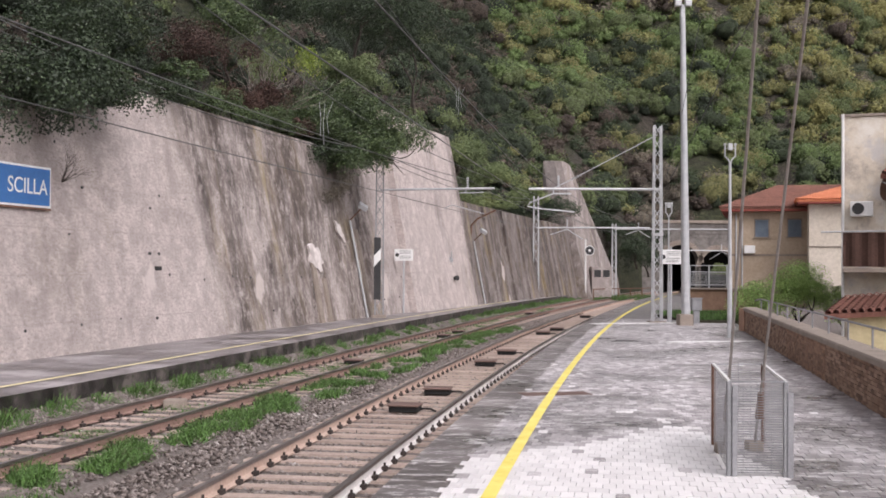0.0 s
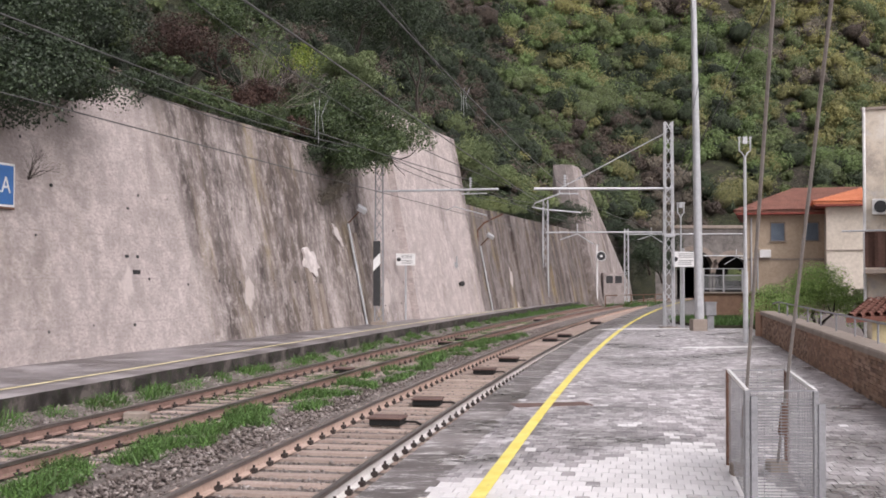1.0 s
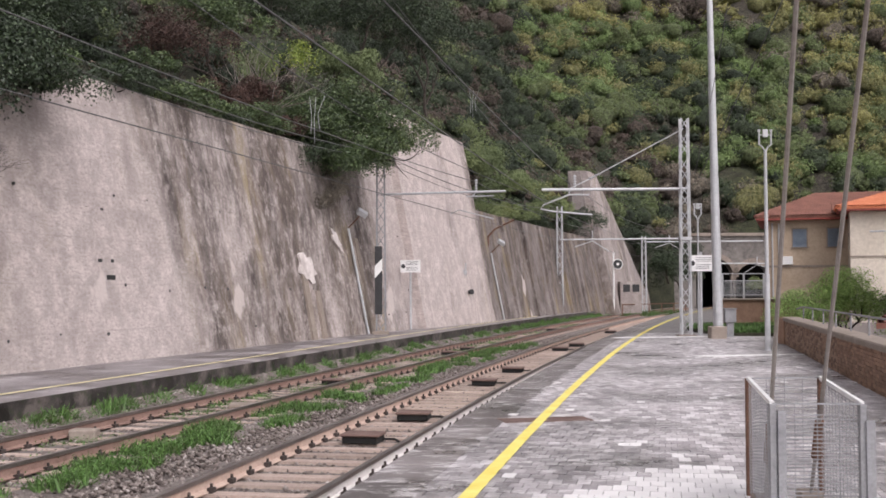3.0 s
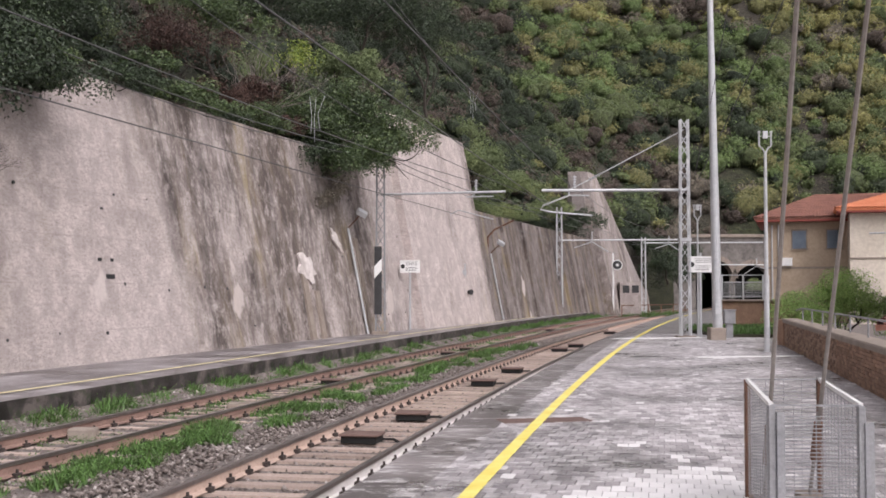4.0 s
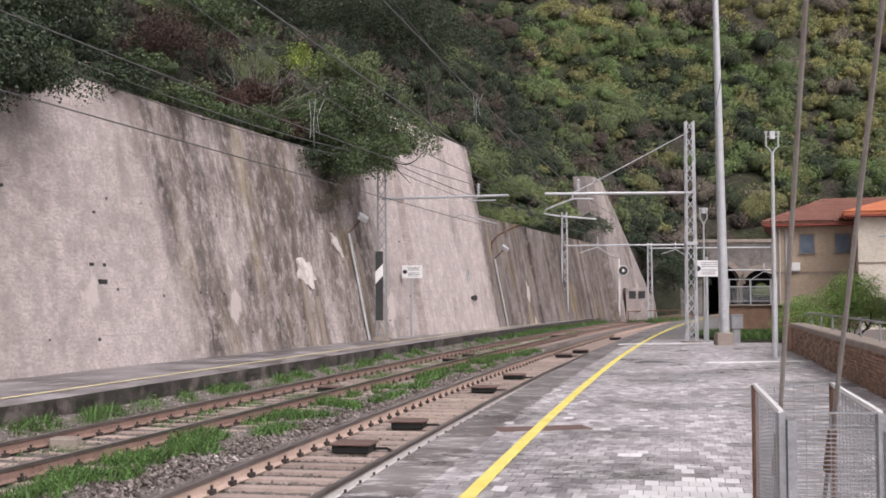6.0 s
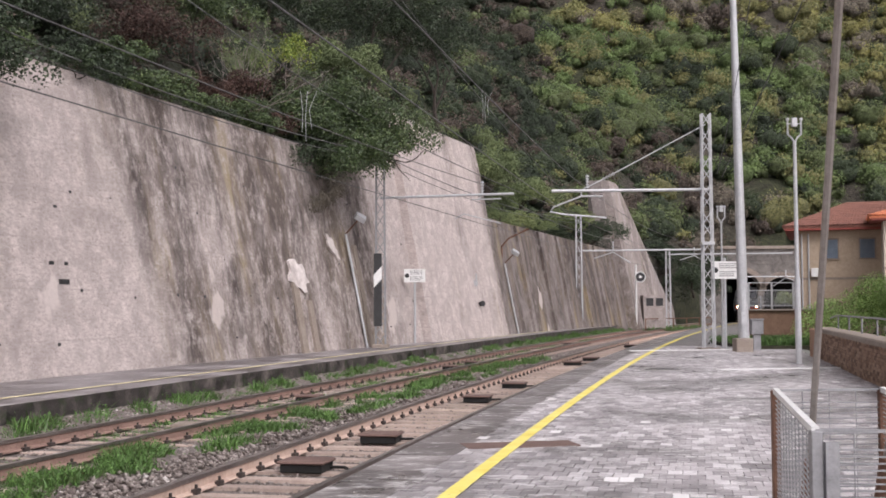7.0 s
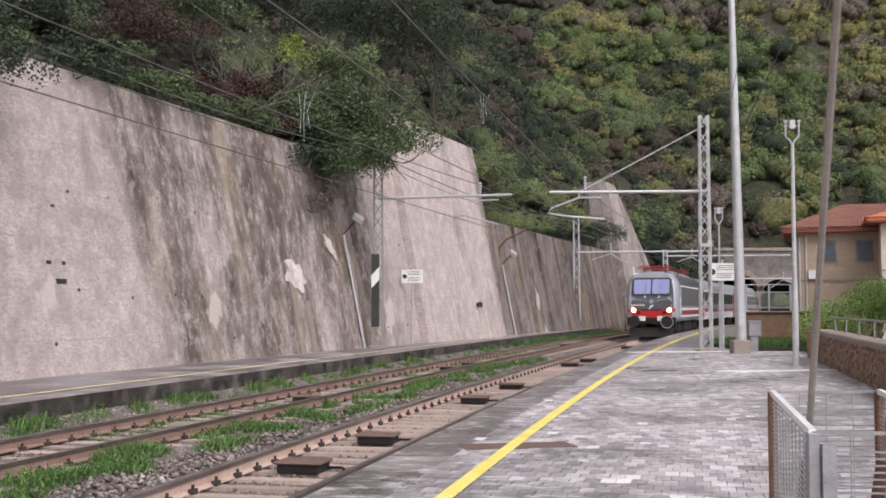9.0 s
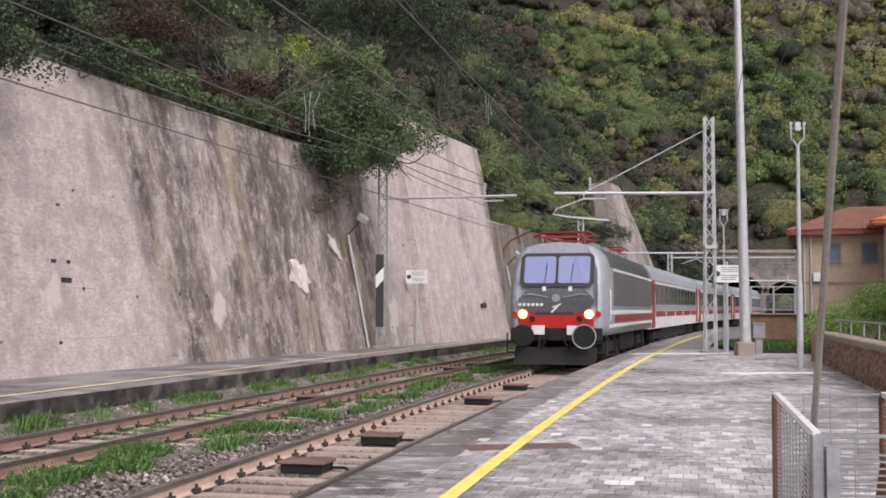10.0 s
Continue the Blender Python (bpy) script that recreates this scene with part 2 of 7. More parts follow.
    chip = nt.nodes.new("ShaderNodeMath")
    chip.operation = "MULTIPLY"
    nt.links.new(both.outputs[0], chip.inputs[0])
    nt.links.new(ramp(nt, flake, [(0.36, (0.25, 0.25, 0.25)), (0.5, (1, 1, 1))]), chip.inputs[1])
    col = mix(nt, chip.outputs[0], base, dirt)
    patch = noise_node(nt, 0.42, 5, 0.55, (1, 1, 0.6), 21)
    col = mix(nt, ramp(nt, patch, [(0.66, (0, 0, 0)), (0.69, (0.75, 0.75, 0.75))]), col, (0.62, 0.55, 0.52))
    nt.links.new(col, b.inputs["Base Color"])
    bump(nt, b, grain, 0.9, 0.05)
    return m


M_WALL = wall_material("stained_render", 1.08)
M_WALLPALE = wall_material("pale_cement_render", 1.12)
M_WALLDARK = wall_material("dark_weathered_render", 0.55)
M_WALLEND = wall_material("grey_end_render", 0.85)


def undergrowth():
    """Matted low growth and soil, coloured dark for the shaded gaps between the bushes."""
    m, nt, b = material("shade_dark_undergrowth", 0.95)
    fine = noise_node(nt, 1.6, 9, 0.8)
    broad = noise_node(nt, 0.09, 4, 0.6, None, 4)
    green = ramp(nt, fine, [(0.36, (0.012, 0.014, 0.007)), (0.52, (0.036, 0.042, 0.018)), (0.68, (0.09, 0.092, 0.04))])
    brown = ramp(nt, fine, [(0.36, (0.018, 0.015, 0.011)), (0.52, (0.05, 0.042, 0.032)), (0.68, (0.11, 0.095, 0.074))])
    nt.links.new(mix(nt, ramp(nt, broad, [(0.45, (0, 0, 0)), (0.6, (1, 1, 1))]), green, brown), b.inputs["Base Color"])
    bump(nt, b, fine, 1.0, 0.4)
    return m


M_UNDERGROWTH = undergrowth()

M_MORTAR = simple("brown_mortar", (0.12, 0.09, 0.07), (0.22, 0.17, 0.14), 3, 0.95)
M_TREDWOOD = simple("red_eaves_paint", (0.2, 0.04, 0.03), (0.3, 0.07, 0.05), 2, 0.7)
M_CLOTH = simple("brown_cloth", (0.09, 0.05, 0.04), (0.16, 0.09, 0.07), 2, 0.95)
M_YPLASTER = simple("yellow_plaster", (0.55, 0.46, 0.26), (0.66, 0.57, 0.36), 0.6, 0.9)
M_BOXLID = simple("brown_lid_paint", (0.11, 0.065, 0.055), (0.19, 0.12, 0.1), 3, 0.6)


def island(name, stops, rough=0.8, blotch=0.0, bscale=0.15, spread=0.5):
    """Colour that changes from piece to piece of a joined mesh, and in broad patches."""
    m, nt, b = material(name, rough)
    g = nt.nodes.new("ShaderNodeNewGeometry")
    n = noise_node(nt, bscale, 3, 0.6)
    mx = nt.nodes.new("ShaderNodeMix")
    mx.inputs[0].default_value = blotch
    nt.links.new(g.outputs["Random Per Island"], mx.inputs[2])
    nt.links.new(ramp(nt, n, [(0.3, (0, 0, 0)), (0.7, (1, 1, 1))]), mx.inputs[3])
    nt.links.new(ramp(nt, mx.outputs[0], stops), b.inputs["Base Color"])
    return m


M_BRICK_ISLAND = island("old_brick_courses", [(0, (0.14, 0.085, 0.06)), (0.5, (0.27, 0.17, 0.115)), (1, (0.38, 0.26, 0.19))], 0.9)

# ---- mesh helpers ----
def obj_from(bm, name, mat, parent=None, label=""):
    me = bpy.data.meshes.new(name)
    bm.to_mesh(me)
    bm.free()
    if mat is not None:
        me.materials.append(mat)
    ob = new(name, me)
    if parent is not None:
        ob.parent = parent
    if label:
        ob["label"] = label
    return ob


def part(name, bm, mat, parent, label=""):
    return obj_from(bm, name, mat, parent, label)


def box(bm, x0, y0, z0, x1, y1, z1, m=None):
    vs = [bm.verts.new((x, y, z)) for z in (z0, z1) for y in (y0, y1) for x in (x0, x1)]
    if m is not None:
        for v in vs:
            v.co = m @ v.co
    for f in ((0, 2, 3, 1), (4, 5, 7, 6), (0, 1, 5, 4), (2, 6, 7, 3), (0, 4, 6, 2), (1, 3, 7, 5)):
        bm.faces.new([vs[i] for i in f])
    return vs


def bevel(bm, w, seg=2):
    bmesh.ops.bevel(bm, geom=bm.edges[:], offset=w, segments=seg, affect="EDGES", profile=0.5)
    return bm


def tube(bm, p, q, r0, r1=None, n=8, caps=True):
    """A round bar from p to q."""
    p, q = Vector(p), Vector(q)
    r1 = r0 if r1 is None else r1
    d = (q - p).normalized()
    a = d.orthogonal().normalized()
    b = d.cross(a)
    rings = []
    for c, r in ((p, r0), (q, r1)):
        rings.append([bm.verts.new(c + (a * math.cos(i * math.tau / n) + b * math.sin(i * math.tau / n)) * r) for i in range(n)])
    for i in range(n):
        bm.faces.new((rings[0][i], rings[0][(i + 1) % n], rings[1][(i + 1) % n], rings[1][i]))
    if caps:
        bm.faces.new(rings[0][::-1])
        bm.faces.new(rings[1])
    return bm


def bar(bm, p, q, w):
    """A square bar from p to q."""
    return tube(bm, p, q, w * 0.7, n=4)


def path_tube(bm, pts, r, n=6):
    """One continuous round bar through the points."""
    pts = [Vector(p) for p in pts]
    rings = []
    a = (pts[1] - pts[0]).orthogonal().normalized()
    for i, p in enumerate(pts):
        d = (pts[min(i + 1, len(pts) - 1)] - pts[max(i - 1, 0)]).normalized()
        a = (a - d * a.dot(d)).normalized()
        b = d.cross(a)
        rings.append([bm.verts.new(p + (a * math.cos(k * math.tau / n) + b * math.sin(k * math.tau / n)) * r) for k in range(n)])
    for u, v in zip(rings, rings[1:]):
        for k in range(n):
            bm.faces.new((u[k], u[(k + 1) % n], v[(k + 1) % n], v[k]))
    bm.faces.new(rings[0][::-1])
    bm.faces.new(rings[-1])
    return bm


def sag(a, b, drop, n=10):
    a, b = Vector(a), Vector(b)
    return [a.lerp(b, i / n) - Vector((0, 0, drop * 4 * (i / n) * (1 - i / n))) for i in range(n + 1)]


def sweep(bm, ring, ys, place, close=True):
    """Sweeps a cross-section (offset, height) along the line; place(y, d) gives x, y."""
    rows = []
    for y in ys:
        rows.append([bm.verts.new((*place(y, d), z)) for d, z in ring])
    k = len(ring)
    for a, b in zip(rows, rows[1:]):
        for i in range(k if close else k - 1):
            j = (i + 1) % k
            bm.faces.new((a[i], a[j], b[j], b[i]))
    if close:
        bm.faces.new(rows[0][::-1])
        bm.faces.new(rows[-1])
    bmesh.ops.recalc_face_normals(bm, faces=bm.faces[:])
    return bm


def frange(a, b, s):
    n = max(1, int(round((b - a) / s)))
    return [a + (b - a) * i / n for i in range(n + 1)]


def empty(name, label, category, group="", kind="", at=(0, 0, 0)):
    ob = new(name)
    ob.empty_display_size = 0.2
    ob.location = at
    return tagged(ob, label, category, group, kind)


# ---- ground, line and platforms ----
PZ = 0.35  # platform top above the rails


def ground_sheet():
    bm = bmesh.new()
    xs = [-900, -60, -20, -8, 0, 10, 20, 35, 60, 900]
    ys = [-900, -40, -10, 0, 20, 40, 60, 80, 100, 140, 900]
    g = [[bm.verts.new((x, y, -0.36)) for x in xs] for y in ys]
    for a, b in zip(g, g[1:]):
        for i in range(len(xs) - 1):
            bm.faces.new((a[i], a[i + 1], b[i + 1], b[i]))
    return tagged(obj_from(bm, "ground", M_BALLAST), "grey crushed stone ballast under both tracks", "ground", kind="structure")


def ballast_beds():
    for place, nm in ((off, "ballast_bed_1"), (off2, "ballast_bed_2")):
        bm = bmesh.new()
        sweep(bm, [(-2.0, -0.34), (-1.45, -0.21), (1.45, -0.21), (1.62 if place is off else 1.9, -0.34)], frange(-30, 150, 3), place)
        tagged(obj_from(bm, nm, M_BALLAST), "brown-grey stone ballast bed of the track", "ballast", kind="structure")


def gravel_bank():
    """Heaped stones between the far track and the left platform."""
    bm = bmesh.new()
    sweep(bm, [(-1.62, -0.35), (-1.62, 0.06), (-1.35, -0.02), (-0.85, -0.19), (-0.85, -0.35)], frange(-12, 104, 3), off2)
    tagged(obj_from(bm, "ballast_bank", M_BALLAST), "heaped stones and earth against the left platform", "ballast", kind="structure")


RAIL = [(-0.036, 0.0), (0.036, 0.0), (0.036, -0.04), (0.012, -0.052), (0.012, -0.135), (0.075, -0.155), (0.075, -0.17),
        (-0.075, -0.17), (-0.075, -0.155), (-0.012, -0.135), (-0.012, -0.052), (-0.036, -0.04)]


def rails():
    for place, nm in ((off, "line_1"), (off2, "line_2")):
        for side in (-1, 1):
            rail = empty("rail", "long steel rail with a dark head and pale dusty web", "rail", "rails of the two tracks", "structure")
            ys = frange(-30, 150, 1.5)
            head = [(d + side * 0.7525, z) for d, z in (RAIL[0], RAIL[1], RAIL[2], RAIL[3], RAIL[10], RAIL[11])]
            foot = [(d * 1.02 + side * 0.7525, z - 0.001) for d, z in RAIL[3:11]]
            part("head", sweep(bmesh.new(), head, ys, place), M_RAILTOP, rail, "worn dark steel running head")
            mat = M_RAILWEB if not (place is off and side > 0) else M_RAILWHITE
            if place is off2:
                mat = M_RAILDULL
            part("web", sweep(bmesh.new(), foot, ys, place), mat, rail, "dusty pale rail web and foot")


def sleepers():
    """Concrete sleepers; those nearest the platform are pieces, the rest is joined."""
    bm = bmesh.new()
    box(bm, -1.2, -0.13, -0.38, 1.2, 0.13, -0.172)
    for v in bm.verts:
        if v.co.z > -0.2:
            v.co.y *= 0.8
            if abs(v.co.x) < 0.1:
                v.co.z -= 0.02
    me = bpy.data.meshes.new("sleeper")
    bm.to_mesh(me)
    bm.free()
    me.materials.append(M_SLEEPER)
    clip = bpy.data.meshes.new("clip")
    bm = bmesh.new()
    for sx in (-0.7525, 0.7525):
        for dx in (-0.085, 0.085):
            box(bm, sx + dx - 0.03, -0.06, -0.172, sx + dx + 0.03, 0.06, -0.115)
            tube(bm, (sx + dx, 0, -0.11), (sx + dx, 0, -0.07), 0.018, n=6)
    bm.to_mesh(clip)
    bm.free()
    clip.materials.append(M_CLIP)
    for place, nm, zz in ((off, "platform", 0.0), (off2, "second", -0.02)):
        root = empty("sleepers", "evenly spaced weathered concrete sleepers with iron clips", "sleepers", kind="structure")
        far = bmesh.new()
        s = 0.0
        y = -4.0
        k = 0
        while y < 125:
            x, yy = place(y, 0)
            x2, yy2 = place(y + 0.1, 0)
            yaw = math.degrees(math.atan2(-(x2 - x), yy2 - yy))
            m = pose(x, yy, zz + random.uniform(-0.006, 0.006), 0, 0, yaw + random.uniform(-0.6, 0.6))
            if y < 62:
                ob = new("sleeper", me)
                ob.parent = root
                ob.matrix_basis = m
                oc = new("rail_clips", clip)
                oc.parent = root
                oc.matrix_basis = m
            else:
                box(far, -1.2, -0.11, -0.36, 1.2, 0.11, -0.172, m)
            y += 0.6 * math.cos(math.atan(slope1(y)))
        o = part("far_sleepers", far, M_SLEEPER, root)
        tagged(o, kind="stuff")


def platform(nm, label, place, inner, outer, ys, mat):
    """inner(y), outer(y): offsets of the two long edges."""
    bm = bmesh.new()
    rows = []
    for y in ys:
        a, b = place(y, inner), outer(y)
        rows.append([bm.verts.new(p) for p in ((*a, -0.36), (*a, PZ), (*b, PZ), (*b, -0.36))])
    for r, q in zip(rows, rows[1:]):
        for i in range(3):
            bm.faces.new((r[i], r[i + 1], q[i + 1], q[i]))
    bmesh.ops.recalc_face_normals(bm, faces=bm.faces[:])
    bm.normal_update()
    # upright faces take a far darker material than the top
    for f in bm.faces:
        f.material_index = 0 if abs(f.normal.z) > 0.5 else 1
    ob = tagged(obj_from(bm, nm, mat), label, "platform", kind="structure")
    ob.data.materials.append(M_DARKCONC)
    return ob


def yellow_line(place, d, w, z, ys, mat, nm, label):
    bm = bmesh.new()
    rows = []
    for y in ys:
        rows.append([bm.verts.new((*place(y, d - w / 2), z)), bm.verts.new((*place(y, d + w / 2), z))])
    for a, b in zip(rows, rows[1:]):
        bm.faces.new((a[0], a[1], b[1], b[0]))
    return tagged(obj_from(bm, nm, mat), label, "line marking", kind="structure")


ground_sheet()
ballast_beds()
gravel_bank()
rails()
sleepers()
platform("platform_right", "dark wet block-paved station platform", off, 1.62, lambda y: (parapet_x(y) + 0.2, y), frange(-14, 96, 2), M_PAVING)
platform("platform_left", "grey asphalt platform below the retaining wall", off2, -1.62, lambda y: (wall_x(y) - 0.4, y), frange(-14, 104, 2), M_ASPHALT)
yellow_line(off, 2.64, 0.135, PZ + 0.022, frange(-14, 95, 1), M_YELLOW, "safety_line_right", "bright yellow painted safety line on the paving")
yellow_line(off2, -2.45, 0.13, PZ + 0.012, frange(-14, 80, 1), M_YELLOWPALE, "safety_line_left", "faded yellow painted safety line on asphalt")


# ---- retaining wall ----
def wall_point(y, z, proud=0.0):
    """A point on the wall's face; it leans back by BATTER."""
    n = math.hypot(1, 0.3)
    return Vector((wall_x(y) - (BATTER * (z - PZ) - proud) / n * 1.0, y + (BATTER * (z - PZ) - proud) * 0.3 / n, z))


def wall_section(nm, y0, y1, proud, label, step=0.8, top=None, mat=None):
    mat = mat or M_WALL
    top = top or wall_top
    bm = bmesh.new()
    ys = frange(y0, y1, step)
    cols = []
    k = 12
    for y in ys:
        t = top(y)
        col = []
        for i in range(k + 1):
            z = -0.3 + (t + 0.3) * i / k
            p = wall_point(y, z, proud)
            w = noise.noise(Vector((p.x * 0.5, p.y * 0.5, p.z * 0.5))) * 0.06
            col.append(bm.verts.new(p + Vector((w, -w * 0.3, 0))))
        b = wall_point(y, t, proud)
        col.append(bm.verts.new(b + Vector((-0.9, 0.27, 0.05))))
        col.append(bm.verts.new(Vector((wall_x(y) - 3.0, y + 0.9, -0.3))))
        cols.append(col)
    n = len(cols[0])
    for a, b in zip(cols, cols[1:]):
        for i in range(n):
            j = (i + 1) % n
            bm.faces.new((a[i], b[i], b[j], a[j]))
    bm.faces.new(cols[0])
    bm.faces.new(cols[-1][::-1])
    bmesh.ops.recalc_face_normals(bm, faces=bm.faces[:])
    for f in bm.faces:
        f.smooth = False
    return tagged(obj_from(bm, nm, mat), label, "retaining wall", kind="structure")


wall_section("wall_near", -12, 49.5, 0.0, "tall pinkish-grey rendered retaining wall streaked with black stains")
wall_section("wall_tall", 49.5, 60.5, 0.35, "taller pale cement-faced buttress of the retaining wall", top=lambda y: 9.8, mat=M_WALLPALE)
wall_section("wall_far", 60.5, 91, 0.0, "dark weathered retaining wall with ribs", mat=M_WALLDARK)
wall_section("wall_end", 91, 106, 0.6, "pale retaining wall end with a raking top", mat=M_WALLEND)

# ---- hill ----
HILL_COUNT = []


def hill_sheet():
    bm = bmesh.new()
    # rows follow the wall, then swing across behind the tunnel front
    ds = [0, 1.5, 3.5] + [6 + 3.6 * i for i in range(30)] + [130, 170]
    spine = []
    for y in frange(-40, 108, 4):
        spine.append((wall_x(max(y, -12)) - 1.9 + (0.25 * (y + 12) if y < -12 else 0), y, Vector((-0.96, 0.28, 0))))
    cx, cy = wall_x(108) - 1.9, 108
    for x in frange(cx + 3, 150, 5):
        f = min(1, (x - cx) / 12)
        v = Vector((-0.96 * (1 - f), 0.28 + 0.72 * f, 0)).normalized()
        spine.append((x, 108 + 17.5 * min(1, (x - cx) / 8), v))
    rows = []
    for x, y, v in spine:
        row = []
        for d in ds:
            px, py = x + v.x * d, y + v.y * d
            if py <= 108 and v.x < -0.9:
                base = 6.95 if y <= 49 else 9.2 if y < 60 else 5.8
            else:
                base = 7.2
            n = noise.fractal(Vector((px * 0.02, py * 0.02, 0)), 1.0, 2.0, 4)
            lump = noise.fractal(Vector((px * 0.075, py * 0.075, 5)), 1.0, 2.0, 3)
            row.append(bm.verts.new((px, py, base + 0.74 * d + n * 8 * min(1, d / 30) + lump * 2.6 * min(1, d / 14))))
        rows.append(row)
    for a, b in zip(rows, rows[1:]):
        for i in range(len(ds) - 1):
            bm.faces.new((a[i], a[i + 1], b[i + 1], b[i]))
    # earth bank from the hill's foot down to the ground, open at the tunnel
    for a, b in zip(rows, rows[1:]):
        p, q = a[0].co, b[0].co
        if p.y < 100 or (q.x > 26.0 and p.x < 33.0):
            continue
        bm.faces.new((a[0], b[0], bm.verts.new((q.x, q.y - 0.6, -0.4)), bm.verts.new((p.x, p.y - 0.6, -0.4))))
    bmesh.ops.recalc_face_normals(bm, faces=bm.faces[:])
    for f in bm.faces:
        f.smooth = True
    HILL_COUNT.extend((len(rows), len(ds)))
    ob = tagged(obj_from(bm, "hillside", M_UNDERGROWTH), "steep brown-green scrub hillside above the station", "hillside", kind="structure")


def hill_rows_again():
    """The hill's own grid of points, for planting."""
    me = bpy.data.objects["hillside"].data
    nd = HILL_COUNT[1]
    co = [v.co.copy() for v in me.vertices]
    co = co[:HILL_COUNT[0] * nd]
    return [co[i:i + nd] for i in range(0, len(co), nd)]


hill_sheet()


# ---- the train ----
M_TGREY = simple("train_silver_grey", (0.25, 0.27, 0.3), (0.33, 0.35, 0.385), 0.8, 0.4, 0.1, 0.03)
M_TDARK = simple("train_dark_grey", (0.065, 0.07, 0.08), (0.105, 0.11, 0.12), 0.8, 0.4, 0.1, 0.03)
M_TWHITE = simple("train_white", (0.6, 0.6, 0.6), (0.72, 0.72, 0.72), 0.8, 0.45, 0, 0.03)
M_TRED = simple("train_red", (0.4, 0.01, 0.01), (0.48, 0.016, 0.015), 0.8, 0.4, 0, 0.03)
M_TROOF = simple("train_roof_grey", (0.22, 0.25, 0.27), (0.32, 0.35, 0.37), 0.6, 0.55, 0.1, 0.05)
M_TREDSIDE = simple("carriage_dark_red", (0.2, 0.014, 0.018), (0.27, 0.022, 0.026), 0.8, 0.45, 0, 0.03)
M_TLOUVRE = simple("louvre_grey", (0.11, 0.115, 0.125), (0.17, 0.175, 0.185), 0.8, 0.45, 0.1, 0.03)
M_UNDER = simple("underframe_black", (0.006, 0.006, 0.006), (0.02, 0.018, 0.017), 2, 0.9)
M_PANTO = simple("pantograph_red", (0.2, 0.018, 0.018), (0.3, 0.035, 0.035), 2, 0.5)
# the blue base colour stands in for sky reflected in the windscreen
M_GLASS, gnt, gb = material("sky_reflection_glass", 0.08)
gb.inputs["Base Color"].default_value = (0.33, 0.36, 0.58, 1)
gb.inputs["Metallic"].default_value = 0.75
M_SIDEGLASS, gnt, gb = material("carriage_glass", 0.1)
gb.inputs["Base Color"].default_value = (0.05, 0.06, 0.07, 1)
gb.inputs["Metallic"].default_value = 0.4
# added emission that imitates the orange halo round each headlamp
M_HALO, gnt, gb = material("headlamp_halo_glow", 0.4)
gb.inputs["Base Color"].default_value = (0.6, 0.3, 0.12, 1)
gb.inputs["Emission Color"].default_value = (1, 0.3, 0.06, 1)
gb.inputs["Emission Strength"].default_value = 1.1
M_LAMP, gnt, gb = material("lit_headlamp", 0.3)
gb.inputs["Base Color"].default_value = (1, 0.85, 0.6, 1)
gb.inputs["Emission Color"].default_value = (1, 0.78, 0.45, 1)
gb.inputs["Emission Strength"].default_value = 22.0


def body_ring(bm, y, w, rake, top=3.72, low=0.98):
    """One cross-section of a coach body at y."""
    half = [(1.43, low), (1.47, 1.3), (1.47, 2.3), (1.43, 2.95), (1.3, 3.35), (1.05, top - 0.1), (0.6, top), (0.0, top + 0.03)]
    pts = half + [(-x, z) for x, z in half[-2::-1]]
    return [bm.verts.new((x * w, y + rake * max(0, z - 2.15), z)) for x, z in pts]


def loft(bm, rings):
    for a, b in zip(rings, rings[1:]):
        for i in range(len(a)):
            j = (i + 1) % len(a)
            bm.faces.new((a[i], a[j], b[j], b[i]))
    bm.faces.new(rings[0])
    bm.faces.new(rings[-1][::-1])
    bmesh.ops.recalc_face_normals(bm, faces=bm.faces[:])
    return bm


def face_slab(x0, x1, z0, z1, proud, depth=0.05, rake=0.34, corner=0.0):
    """A plate on the raked front of the engine."""
    bm = bmesh.new()
    pts = [(x0, z0), (x1, z0), (x1, z1), (x0, z1)]
    if corner:
        c = corner
        pts = [(x0 + c, z0), (x1 - c, z0), (x1, z0 + c), (x1, z1 - c), (x1 - c, z1), (x0 + c, z1), (x0, z1 - c), (x0, z0 + c)]
    fr = [bm.verts.new((x, rake * max(0, z - 2.15) - proud, z)) for x, z in pts]
    bk = [bm.verts.new((x, rake * max(0, z - 2.15) - proud + depth, z)) for x, z in pts]
    bm.faces.new(fr)
    bm.faces.new(bk[::-1])
    for i in range(len(pts)):
        j = (i + 1) % len(pts)
        bm.faces.new((fr[i], bk[i], bk[j], fr[j]))
    bmesh.ops.recalc_face_normals(bm, faces=bm.faces[:])
    return bm


def boxed(*a, bev=0.0):
    bm = bmesh.new()
    box(bm, *a)
    if bev:
        bevel(bm, bev)
    return bm


